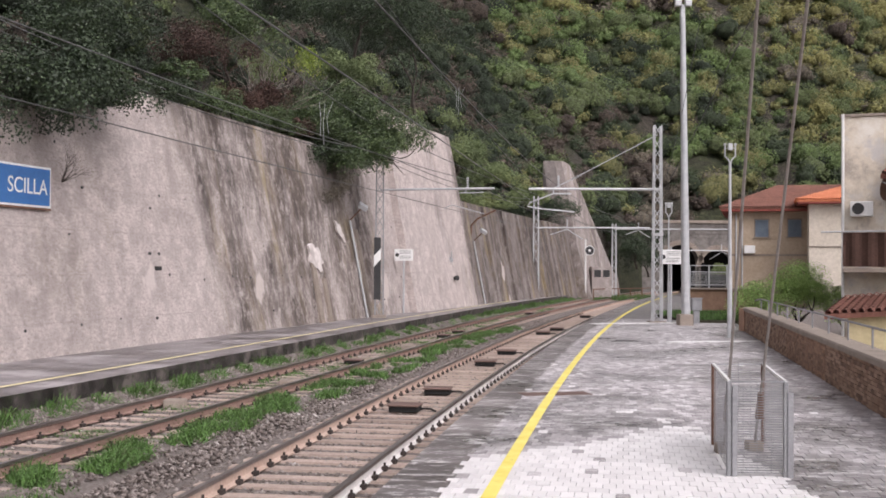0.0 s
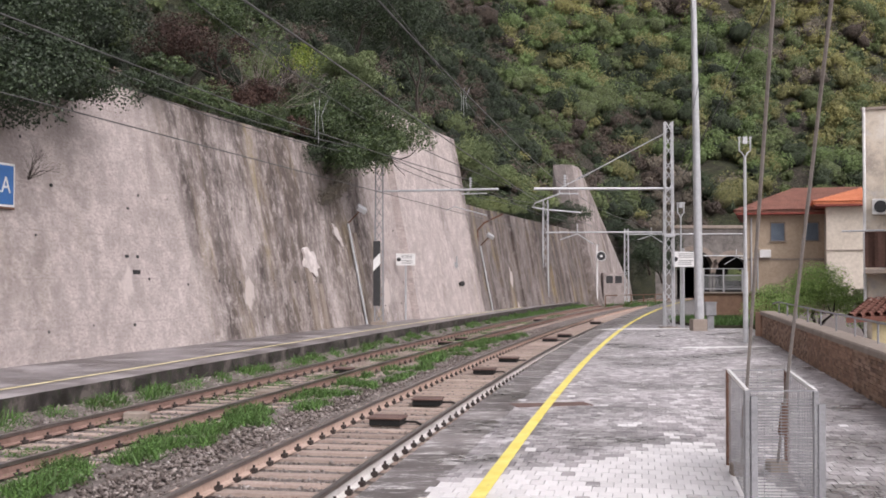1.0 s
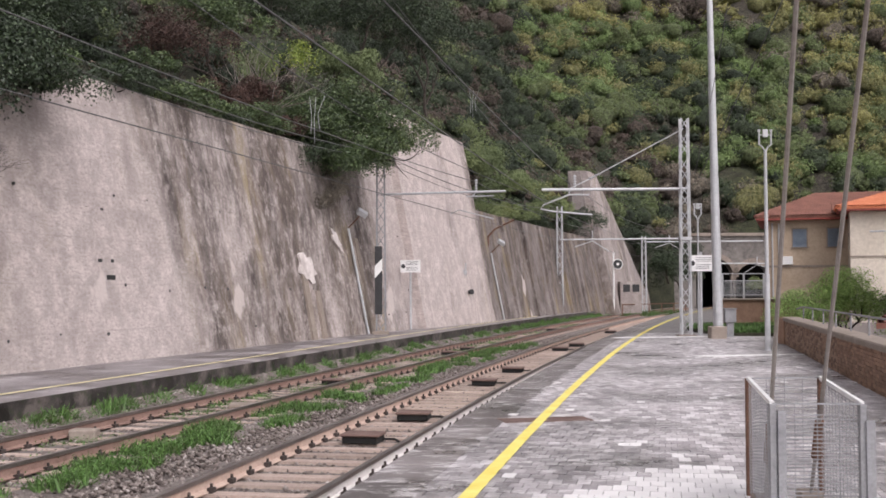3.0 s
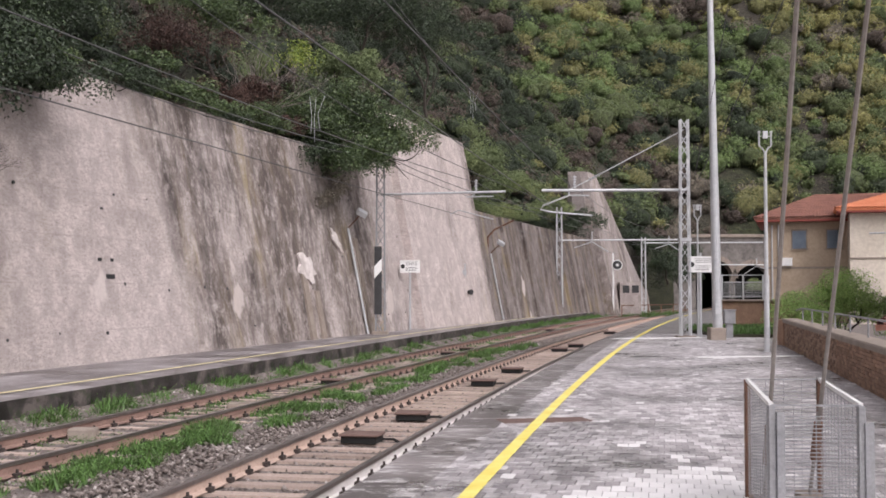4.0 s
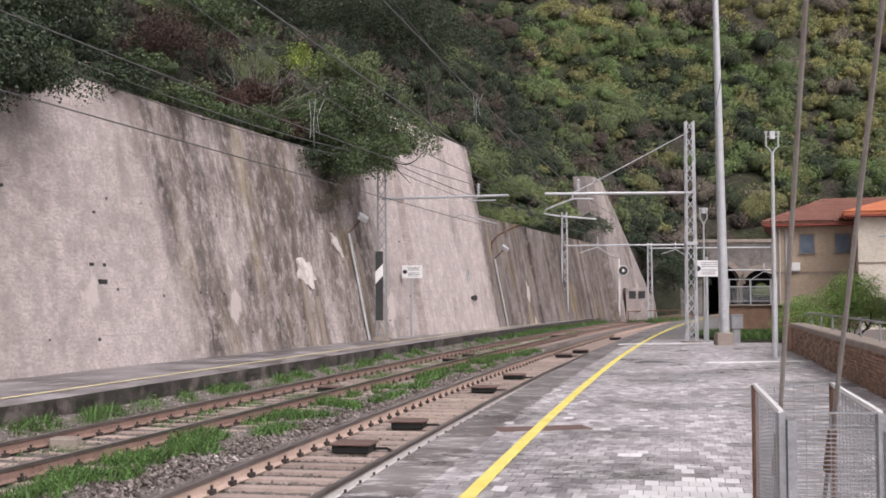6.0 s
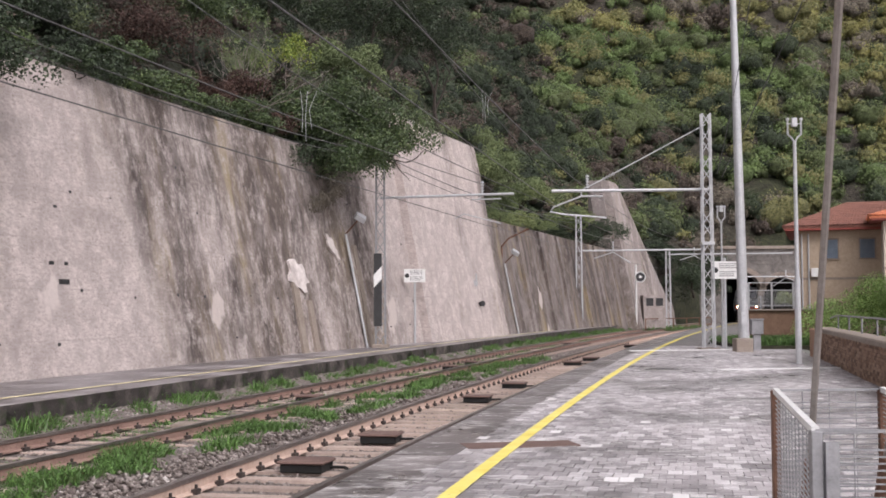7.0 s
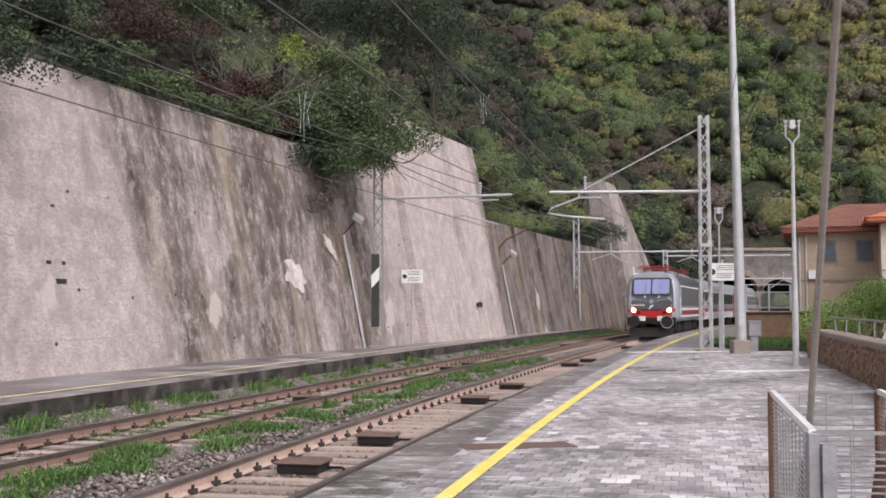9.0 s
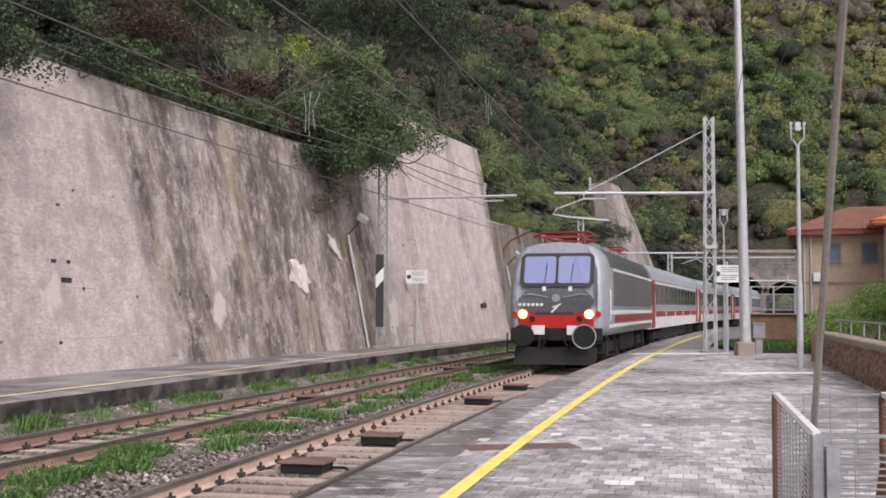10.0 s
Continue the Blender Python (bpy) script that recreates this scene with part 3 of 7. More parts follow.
def bogie(parent, y, wheel_r=0.5, base=2.6):
    fr = bmesh.new()
    for sx in (-1.12, 1.12):
        box(fr, sx - 0.09, y - base * 0.72, 0.42, sx + 0.09, y + base * 0.72, 0.72)
        for dy in (-base / 2, base / 2):
            box(fr, sx - 0.16, y + dy - 0.2, 0.3, sx + 0.16, y + dy + 0.2, 0.75)
            tube(fr, (sx * 1.05, y + dy * 0.55, 0.5), (sx * 1.05, y + dy * 0.55, 0.95), 0.11, n=8)
    box(fr, -1.1, y - 0.35, 0.4, 1.1, y + 0.35, 0.8)
    part("bogie_frame", fr, M_UNDER, parent, "black grimy bogie frame with springs")
    for dy in (-base / 2, base / 2):
        w = bmesh.new()
        for sx in (-0.75, 0.75):
            tube(w, (sx - 0.065, y + dy, wheel_r), (sx + 0.065, y + dy, wheel_r), wheel_r, n=24)
            tube(w, (sx - (0.065 if sx > 0 else -0.065), y + dy, wheel_r), (sx - (0.085 if sx > 0 else -0.085), y + dy, wheel_r), wheel_r + 0.03, n=24)
        tube(w, (-0.7, y + dy, wheel_r), (0.7, y + dy, wheel_r), 0.09, n=10)
        part("wheelset", w, M_RUST, parent, "steel wheelset")


def locomotive():
    L = 15.6
    eng = empty("locomotive", "grey electric locomotive with red front band and lit headlamps", "locomotive")
    bm = bmesh.new()
    rings = [body_ring(bm, 0.0, 0.83, 0.34), body_ring(bm, 0.06, 0.9, 0.33), body_ring(bm, 0.22, 0.965, 0.3), body_ring(bm, 0.55, 1.0, 0.2),
             body_ring(bm, 1.0, 1.0, 0.05), body_ring(bm, 1.6, 1.0, 0.0), body_ring(bm, L, 1.0, 0.0)]
    body = part("body", loft(bm, rings), M_TGREY, eng, "silver-grey painted locomotive body")
    for p in body.data.polygons:
        p.use_smooth = len(p.vertices) == 4
        p.material_index = 1 if p.center.z > 2.9 and p.center.y > 1.5 else 0
    body.data.materials.append(M_TDARK)
    surround = part("windscreen_surround", face_slab(-1.1, 1.1, 2.42, 3.42, 0.012, corner=0.12), M_BLACK, eng, "black windscreen surround")
    part("windscreen", face_slab(-0.98, -0.04, 2.52, 3.32, 0.03, corner=0.05), M_GLASS, surround, "windscreen pane coloured with the sky's bluish reflection")
    part("windscreen", face_slab(0.04, 0.98, 2.52, 3.32, 0.03, corner=0.05), M_GLASS, surround, "windscreen pane coloured with the sky's bluish reflection")
    for sx in (-0.36, 0.42):
        w = bmesh.new()
        tube(w, (sx, 0.06, 2.42), (sx + 0.06, 0.34 * 0.9 - 0.06, 3.1), 0.012, n=5)
        part("wiper", w, M_BLACK, eng)
        part("camera_box", boxed(sx - 0.05, 0.0, 2.28, sx + 0.05, 0.12, 2.42, bev=0.01), M_WHITE, eng)
    part("lower_front", face_slab(-1.12, 1.12, 1.62, 2.36, 0.008, corner=0.3), M_TDARK, eng, "dark grey lower front panel")
    for sx in (-1, 1):
        b = bmesh.new()
        bar(b, (sx * 0.22, -0.02, 2.1), (sx * 0.75, -0.02, 2.2), 0.03)
        bar(b, (sx * 0.75, -0.02, 2.2), (sx * 0.95, -0.02, 2.17), 0.03)
        part("styling_line", b, M_TGREY, eng, "pale wing-shaped line")
    e = bmesh.new()
    tube(e, (0, 0.0, 2.08), (0, -0.03, 2.08), 0.12, n=20)
    part("emblem", e, M_TGREY, eng, "round grey emblem")
    g = bmesh.new()
    bar(g, (-0.13, -0.02, 1.66), (0.08, -0.02, 1.86), 0.05)
    bar(g, (-0.1, -0.025, 1.8), (0.14, -0.025, 1.9), 0.04)
    part("logo", g, M_WHITE, eng, "white slanted logo strokes")
    nb = bmesh.new()
    for i in range(6):
        box(nb, -1.12 + i * 0.13, -0.03, 1.84, -1.03 + i * 0.13, 0.0, 1.92)
    part("number_bars", nb, M_WHITE, eng, "row of small pale marks")
    part("red_band", face_slab(-1.12, 1.12, 1.2, 1.66, 0.02, corner=0.06), M_TRED, eng, "bright red front band")
    gr = face_slab(-0.62, 0.55, 1.58, 1.66, 0.035, depth=0.04)
    part("vent", gr, M_BLACK, eng, "narrow black vent slot")
    for sx in (-1, 1):
        h = bmesh.new()
        tube(h, (sx * 0.98, 0.05, 1.6), (sx * 0.98, -0.07, 1.6), 0.145, n=18)
        hl = part("headlight_housing", h, M_HALO, eng, "added orange glow round the headlamp for its halo")
        h = bmesh.new()
        tube(h, (sx * 0.98, -0.06, 1.6), (sx * 0.98, -0.085, 1.6), 0.1, n=18)
        part("headlight", h, M_LAMP, hl, "glowing warm headlamp")
        h = bmesh.new()
        tube(h, (sx * 1.24, 0.12, 1.6), (sx * 1.24, -0.02, 1.6), 0.09, n=14)
        part("tail_lamp", h, M_TRED, eng, "unlit red tail lamp")
        st = bmesh.new()
        tube(st, (sx * 0.7, 0.0, 1.46), (sx * 0.7, -0.05, 1.46), 0.09, n=14)
        part("sealed_lamp", st, M_UNDER, eng)
        bf = bmesh.new()
        tube(bf, (sx * 0.9, 0.1, 0.98), (sx * 0.9, -0.45, 0.98), 0.12, n=14)
        tube(bf, (sx * 0.9, -0.45, 0.98), (sx * 0.9, -0.5, 0.98), 0.33, 0.3, n=24)
        part("buffer", bf, M_UNDER, eng, "black round buffer")
        part("white_step", boxed(sx * 0.52 - 0.19, -0.1, 1.0, sx * 0.52 + 0.19, -0.02, 1.27, bev=0.01), M_WHITE, eng, "white foothold plate")
        bt = bmesh.new()
        for zz in (0.45, 0.75):
            box(bt, sx * 1.3 - 0.18, -0.08, zz, sx * 1.3 + 0.18, 0.18, zz + 0.04)
        bar(bt, (sx * 1.14, 0, 0.45), (sx * 1.14, 0, 1.05), 0.04)
        bar(bt, (sx * 1.46, 0, 0.45), (sx * 1.46, 0, 1.05), 0.04)
        part("step_ladder", bt, M_UNDER, eng)
        hr = bmesh.new()
        path_tube(hr, [(sx * 1.43, 0.75, 1.4), (sx * 1.52, 0.75, 1.45), (sx * 1.52, 0.75, 2.3), (sx * 1.45, 0.75, 2.35)], 0.018)
        part("handrail", hr, M_WHITE, eng)
    ring = bmesh.new()
    for i in range(20):
        a, b2 = i * math.tau / 20, (i + 1) * math.tau / 20
        tube(ring, (0.9 + 0.34 * math.cos(a), -0.5, 0.96 + 0.34 * math.sin(a)), (0.9 + 0.34 * math.cos(b2), -0.5, 0.96 + 0.34 * math.sin(b2)), 0.022, n=5)
    part("buffer_rim", ring, M_TGREY, eng, "bare pale rim of a buffer")
    part("beam", boxed(-1.35, -0.05, 0.82, 1.35, 0.3, 1.2, bev=0.03), M_UNDER, eng, "black buffer beam")
    pl = bmesh.new()
    vs = box(pl, -1.2, -0.1, 0.14, 1.2, 0.12, 0.62)
    for v in vs:
        if v.co.z < 0.3:
            v.co.y -= 0.25
    part("plough", pl, M_UNDER, eng, "black track plough")
    c = bmesh.new()
    box(c, -0.14, -0.35, 0.85, 0.14, 0, 1.15)
    path_tube(c, [(-0.5, -0.1, 0.95), (-0.42, -0.25, 0.55), (-0.25, -0.2, 0.9)], 0.03)
    path_tube(c, [(0.5, -0.1, 0.95), (0.42, -0.25, 0.55), (0.25, -0.2, 0.9)], 0.03)
    part("coupling", c, M_UNDER, eng, "black coupling and air hoses")
    for sx in (-1, 1):
        def side(nm, y0, y1, z0, z1, mat, lab="", proud=0.012):
            part(nm, boxed(min(sx * 1.44, sx * (1.475 + proud)), y0, z0, max(sx * 1.44, sx * (1.475 + proud)), y1, z1), mat, eng, lab)
        side("side_panel", 1.9, L - 0.05, 1.85, 2.9, M_TDARK, "dark grey louvred side")
        for k in range(9):
            side("louvre", 2.2, L - 1, 1.95 + k * 0.1, 1.99 + k * 0.1, M_TLOUVRE, "", 0.02)
        side("white_stripe", 0.9, L - 0.05, 1.6, 1.72, M_TWHITE)
        side("red_stripe", 2.2, L - 0.05, 1.34, 1.56, M_TREDSIDE, "red side stripe")
        side("sill", 0.9, L - 0.05, 1.2, 1.3, M_TWHITE)
        side("pale_top_line", 1.6, L - 0.05, 2.92, 3.0, M_TWHITE)
        side("cab_door", 1.0, 1.75, 1.2, 3.0, M_TGREY, "grey cab door")
    eq = bmesh.new()
    for y in (3, 5.5, 8, 10.5, 12.6):
        box(eq, -0.75, y, 3.72, 0.75, y + 1.5, 3.86)
    part("roof_box", eq, M_TROOF, eng, "grey roof equipment boxes")
    for y0 in (2.4, 11.5):
        pg = bmesh.new()
        for sx in (-0.6, 0.6):
            bar(pg, (sx, y0 - 0.9, 3.95), (sx, y0 + 1.2, 3.95), 0.05)
            bar(pg, (sx, y0 - 0.9, 3.98), (sx * 0.7, y0 + 1.0, 4.08), 0.04)
            for yy in (y0 - 0.7, y0 + 0.9):
                tube(pg, (sx, yy, 3.7), (sx, yy, 3.95), 0.05, n=8)
        for yy, zz in ((y0 - 0.9, 3.96), (y0 + 1.1, 3.96), (y0 + 0.1, 4.06)):
            bar(pg, (-0.75, yy, zz), (0.75, yy, zz), 0.05)
        path_tube(pg, [(-1.0, y0 - 0.6, 3.98), (-0.75, y0 - 0.6, 4.13), (0.75, y0 - 0.6, 4.13), (1.0, y0 - 0.6, 3.98)], 0.025)
        path_tube(pg, [(-1.0, y0 - 0.35, 3.98), (-0.75, y0 - 0.35, 4.13), (0.75, y0 - 0.35, 4.13), (1.0, y0 - 0.35, 3.98)], 0.025)
        part("pantograph", pg, M_PANTO, eng, "folded red pantograph")
    part("underframe", boxed(-1.25, 5.6, 0.35, 1.25, 10.2, 1.0, bev=0.05), M_UNDER, eng, "black underfloor box")
    bogie(eng, 3.2, 0.55, 2.65)
    bogie(eng, 12.4, 0.55, 2.65)
    return eng


def carriage():
    L = 25.6
    car = empty("passenger_carriage", "grey and white passenger carriage with red stripe and doors", "railway carriage", "carriages of the train")
    bm = bmesh.new()
    b = part("body", loft(bm, [body_ring(bm, 0.25, 0.985, 0, 3.75, 0.9), body_ring(bm, L, 0.985, 0, 3.75, 0.9)]), M_TWHITE, car, "white lower body")
    bm = bmesh.new()
    rows = []
    for y in (0.22, L + 0.03):
        half = [(1.455, 3.0), (1.32, 3.38), (1.06, 3.68), (0.6, 3.79), (0, 3.82)]
        rows.append([bm.verts.new((x, y, z)) for x, z in half + [(-x, z) for x, z in half[-2::-1]]])
    part("roof", loft(bm, rows), M_TROOF, car, "grey carriage roof")
    for sx in (-1, 1):
        def side(nm, y0, y1, z0, z1, mat, lab="", proud=0.012, parent=car):
            return part(nm, boxed(min(sx * 1.4, sx * (1.452 + proud)), y0, z0, max(sx * 1.4, sx * (1.452 + proud)), y1, z1), mat, parent, lab)
        band = side("window_band", 1.6, L - 1.6, 1.95, 2.85, M_TDARK, "dark grey window band")
        for k in range(11):
            y = 2.2 + k * 1.95
            side("window", y, y + 1.35, 2.05, 2.78, M_SIDEGLASS, "dark carriage window", 0.024, band)
        side("pale_stripe", 1.6, L - 1.6, 2.86, 2.94, M_TWHITE)
        side("grey_stripe", 0.3, L - 0.1, 1.68, 1.93, M_TGREY)
        for k in range(5):
            side("red_stripe", 1.7 + k * 4.6, 5.7 + k * 4.6, 1.42, 1.66, M_TREDSIDE, "red stripe panel")
        for y in (0.26, L - 1.25):
            door = side("door", y, y + 1.0, 0.95, 3.0, M_TREDSIDE, "red carriage door", 0.02)
            side("door_window", y + 0.3, y + 0.7, 2.0, 2.75, M_SIDEGLASS, "", 0.034, door)
    bm = bmesh.new()
    box(bm, -0.6, 0.0, 1.0, 0.6, 0.3, 3.1)
    part("gangway", bevel(bm, 0.05), M_UNDER, car, "black rubber gangway")
    part("underframe", boxed(-1.2, 6, 0.35, 1.2, 19.5, 0.95, bev=0.05), M_UNDER, car, "black underfloor equipment")
    bogie(car, 3.4, 0.45, 2.5)
    bogie(car, 22.2, 0.45, 2.5)
    return car


def line_points():
    """Arc length along track 1 from y = 0, straight on past y = 150."""
    pts, s, y = [], 0.0, 0.0
    px, py = track1(0), 0.0
    while y < 620:
        pts.append((s, px, py))
        y += 0.5
        x = track1(y) if y < 150 else track1(150) + slope1(150) * (y - 150)
        s += math.hypot(x - px, y - py)
        px, py = x, y
    return np.array(pts)


LINE = line_points()


def on_line(s):
    return Vector((np.interp(s, LINE[:, 0], LINE[:, 1]), np.interp(s, LINE[:, 0], LINE[:, 2]), 0))


def train_pose(s, f, r):
    """A vehicle whose front is at arc length s, running on bogies f and r behind it."""
    a, b = on_line(s + f), on_line(s + r)
    d = (b - a).normalized()
    p = a - d * f
    return pose(p.x, p.y, 0.0, 0, 0, math.degrees(math.atan2(-d.x, d.y)))


ENGINE = locomotive()
CARS = [carriage()]
for _ in range(3):
    CARS.append(copy_thing(CARS[0], pose(0, 0, 0)))


def motions():
    s10 = float(np.interp(37.0, LINE[:, 2], LINE[:, 0]))
    times = [0, 1, 2, 3, 4, 5, 6] + [6.5 + 0.25 * i for i in range(15)]
    rows = [(t, s10 + 31.5 * (10 - t)) for t in times]
    walk(ENGINE, [(t, train_pose(s, 3.2, 12.4)) for t, s in rows])
    for i, car in enumerate(CARS):
        walk(car, [(t, train_pose(s + 16.0 + 26.1 * i, 3.4, 22.2)) for t, s in rows])


# ---- masts, posts and signs ----
def lattice(bm, x, y, z0, z1, w0, w1, leg=0.05, pitch=0.45):
    """Four corner bars with zigzag bracing on each side."""
    def corner(i, z):
        f = (z - z0) / (z1 - z0)
        w = (w0 + (w1 - w0) * f) / 2
        sx, sy = ((-1, -1), (1, -1), (1, 1), (-1, 1))[i]
        return Vector((x + sx * w, y + sy * w, z))
    for i in range(4):
        bar(bm, corner(i, z0), corner(i, z1), leg)
    n = int((z1 - z0) / pitch)
    for i in range(4):
        j = (i + 1) % 4
        for k in range(n):
            za, zb = z0 + (z1 - z0) * k / n, z0 + (z1 - z0) * (k + 1) / n
            a, b = (i, j) if k % 2 else (j, i)
            bar(bm, corner(a, za), corner(b, zb), 0.028)
    return bm


def insulator(bm, p, q, n=5, r=0.07):
    p, q = Vector(p), Vector(q)
    tube(bm, p, q, r * 0.35, n=6)
    for i in range(n):
        c = p.lerp(q, (i + 0.5) / n)
        d = (q - p).normalized() * 0.02
        tube(bm, c - d, c + d, r, r * 0.6, n=10)


def mast_left():
    x, y = -2.35, 43.5
    m = empty("catenary_mast", "grey lattice catenary mast with a black-and-white warning band", "catenary mast", "catenary masts")
    part("lattice_shaft", lattice(bmesh.new(), x, y, PZ, 8.3, 0.34, 0.26), M_CAGE, m, "riveted steel lattice shaft")
    part("footing", boxed(x - 0.3, y - 0.3, PZ - 0.1, x + 0.3, y + 0.3, PZ + 0.12, bev=0.03), M_COPING, m, "concrete footing")
    w = bmesh.new()
    box(w, x - 0.22, y - 0.205, 1.1, x + 0.06, y - 0.185, 3.65)
    plate = part("warning_plate", w, M_BLACK, m, "black warning plate with white diagonal")
    s = bmesh.new()
    v = [s.verts.new((px, py, pz)) for py in (y - 0.222, y - 0.208) for px, pz in ((x - 0.22, 2.45), (x + 0.06, 2.75), (x + 0.06, 3.2), (x - 0.22, 2.9))]
    for q in ((0, 1, 2, 3), (7, 6, 5, 4), (0, 4, 5, 1), (1, 5, 6, 2), (2, 6, 7, 3), (3, 7, 4, 0)):
        s.faces.new([v[i] for i in q])
    bmesh.ops.recalc_face_normals(s, faces=s.faces[:])
    part("white_diagonal", s, M_WHITE, plate)
    a = bmesh.new()
    tube(a, (x, y, 5.62), (2.35, y - 0.6, 5.68), 0.045, n=8)
    part("bracket_arm", a, M_STEEL, m, "horizontal steel tube arm")
    a = bmesh.new()
    insulator(a, (1.25, y - 0.45, 5.66), (1.25, y - 0.45, 6.15))
    bar(a, (0.9, y - 0.4, 5.5), (1.9, y - 0.5, 5.52), 0.04)
    bar(a, (1.25, y - 0.45, 5.66), (1.1, y - 0.45, 5.5), 0.03)
    part("insulator", a, M_STEEL, m, "ribbed insulator")
    a = bmesh.new()
    path_tube(a, [(0.3, y - 0.35, 4.85), (0.6, y - 0.4, 5.0), (1.9, y - 0.5, 4.65)], 0.02)
    part("registration_arm", a, M_STEEL, m, "thin bent steel arm")


def mast_right():
    x, y = 8.49, 40.4
    m = empty("catenary_mast", "tall grey steel lattice catenary mast on the paved platform", "catenary mast", "catenary masts")
    part("lattice_shaft", lattice(bmesh.new(), x, y, PZ, 8.0, 0.34, 0.26), M_STEEL, m, "steel lattice shaft")
    part("collar", boxed(x - 0.2, y - 0.2, 3.72, x + 0.2, y + 0.2, 3.82), M_STEEL, m)
    part("footing", boxed(x - 0.32, y - 0.32, PZ - 0.1, x + 0.32, y + 0.32, PZ + 0.06, bev=0.02), M_COPING, m, "concrete footing")
    a = bmesh.new()
    tube(a, (x + 0.1, y, 5.52), (3.45, y - 0.4, 5.47), 0.05, n=8)
    part("bracket_arm", a, M_STEEL, m, "horizontal steel tube arm")
    a = bmesh.new()
    tube(a, (x, y, 7.65), (5.2, y - 0.2, 5.9), 0.02, n=6)
    tube(a, (5.2, y - 0.2, 5.9), (4.4, y - 0.3, 5.5), 0.02, n=6)
    part("stay_rod", a, M_STEEL, m)
    a = bmesh.new()
    insulator(a, (4.6, y - 0.3, 5.55), (4.6, y - 0.3, 6.0))
    part("insulator", a, M_STEEL, m, "ribbed insulator")
    a = bmesh.new()
    insulator(a, (5.5, y - 0.2, 6.05), (5.1, y - 0.2, 5.85), 4)
    part("insulator", a, M_STEEL, m, "ribbed insulator")
    a = bmesh.new()
    path_tube(a, [(5.1, y - 0.3, 5.3), (4.4, y - 0.35, 5.3), (3.5, y - 0.4, 4.95), (3.4, y - 0.4, 4.8), (3.8, y - 0.4, 4.72), (5.2, y - 0.35, 4.6)], 0.03)
    bar(a, (4.4, y - 0.35, 5.3), (4.4, y - 0.35, 5.5), 0.04)
    part("registration_arm", a, M_STEEL, m, "curved steel registration arm")


def mast_far(x, y, z0, top, arm_to, arm_z, label):
    m = empty("catenary_mast", label, "catenary mast", "catenary masts")
    part("lattice_shaft", lattice(bmesh.new(), x, y, z0, top, 0.4, 0.32, 0.06, 0.6), M_STEEL, m)
    part("footing", boxed(x - 0.35, y - 0.35, z0 - 0.3, x + 0.35, y + 0.35, z0 + 0.05), M_COPING, m)
    a = bmesh.new()
    tube(a, (x, y, arm_z), (arm_to, y - 0.3, arm_z + 0.03), 0.055, n=8)
    part("bracket_arm", a, M_STEEL, m)
    a = bmesh.new()
    s = 1 if arm_to > x else -1
    path_tube(a, [(x + s * 1.0, y - 0.1, arm_z - 0.5), (x + s * 2.2, y - 0.2, arm_z - 0.1), (x + s * 3.3, y - 0.2, arm_z - 0.8)], 0.04)
    insulator(a, (x + s * 2.2, y - 0.2, arm_z), (x + s * 2.2, y - 0.2, arm_z + 0.6), 4, 0.09)
    part("registration_arm", a, M_STEEL, m)


def flood_pole():
    x, y = 9.05, 38.2
    p = empty("flood_pole", "very tall pale grey tapered lighting pole on a concrete block", "lighting pole")
    part("shaft", tube(bmesh.new(), (x + 0.05, y, PZ), (x - 0.12, y, 12.2), 0.17, 0.095, 16), M_STEEL, p, "tapered galvanised shaft")
    part("block", boxed(x - 0.26, y - 0.3, PZ - 0.1, x + 0.26, y + 0.26, PZ + 0.42, bev=0.04), M_COPING, p, "stained concrete base block")
    h = bmesh.new()
    bar(h, (x - 0.35, y, 12.2), (x + 0.12, y, 12.2), 0.06)
    for sx in (-0.3, 0.08):
        box(h, x + sx - 0.12, y - 0.16, 12.15, x + sx + 0.12, y + 0.05, 12.5)
    box(h, x - 0.2, y - 0.1, 11.7, x - 0.05, y + 0.1, 12.0)
    part("floodlight", bevel(h, 0.015, 1), M_STEEL, p, "cluster of small floodlights")
    part("door", boxed(x - 0.07, y - 0.19, 1.2, x + 0.09, y - 0.15, 1.55, bev=0.01), M_STEEL, p)


def fork_lamp(x, y, top, r, fork, label):
    p = empty("platform_lamp", label, "lamp post", "platform lamp posts")
    part("lower_shaft", tube(bmesh.new(), (x, y, PZ), (x, y, PZ + 2.05 * top / 5.7), r, r * 0.95, 12), M_STEEL, p)
    part("upper_shaft", tube(bmesh.new(), (x, y, PZ + 2.0 * top / 5.7), (x, y, top), r * 0.7, r * 0.55, 12), M_STEEL, p)
    part("base_plate", tube(bmesh.new(), (x, y, PZ - 0.02), (x, y, PZ + 0.03), r * 2, n=12), M_STEEL, p)
    f = bmesh.new()
    for sx in (-1, 1):
        path_tube(f, [(x, y, top - 0.04), (x + sx * fork * 0.5, y, top + 0.1), (x + sx * fork, y, top + 0.16), (x + sx * fork, y, top + 0.55)], 0.022)
        box(f, x + sx * fork - 0.03, y - 0.04, top + 0.5, x + sx * fork + 0.03, y + 0.04, top + 0.56)
    part("fork", f, M_STEEL, p, "two-pronged lamp fork")
    h = bmesh.new()
    box(h, x - 0.06, y - 0.06, top + 0.36, x + 0.06, y + 0.06, top + 0.56)
    bar(h, (x - fork, y, top + 0.42), (x + fork, y, top + 0.42), 0.02)
    part("lamp_head", h, M_STEEL, p, "small grey lamp head")


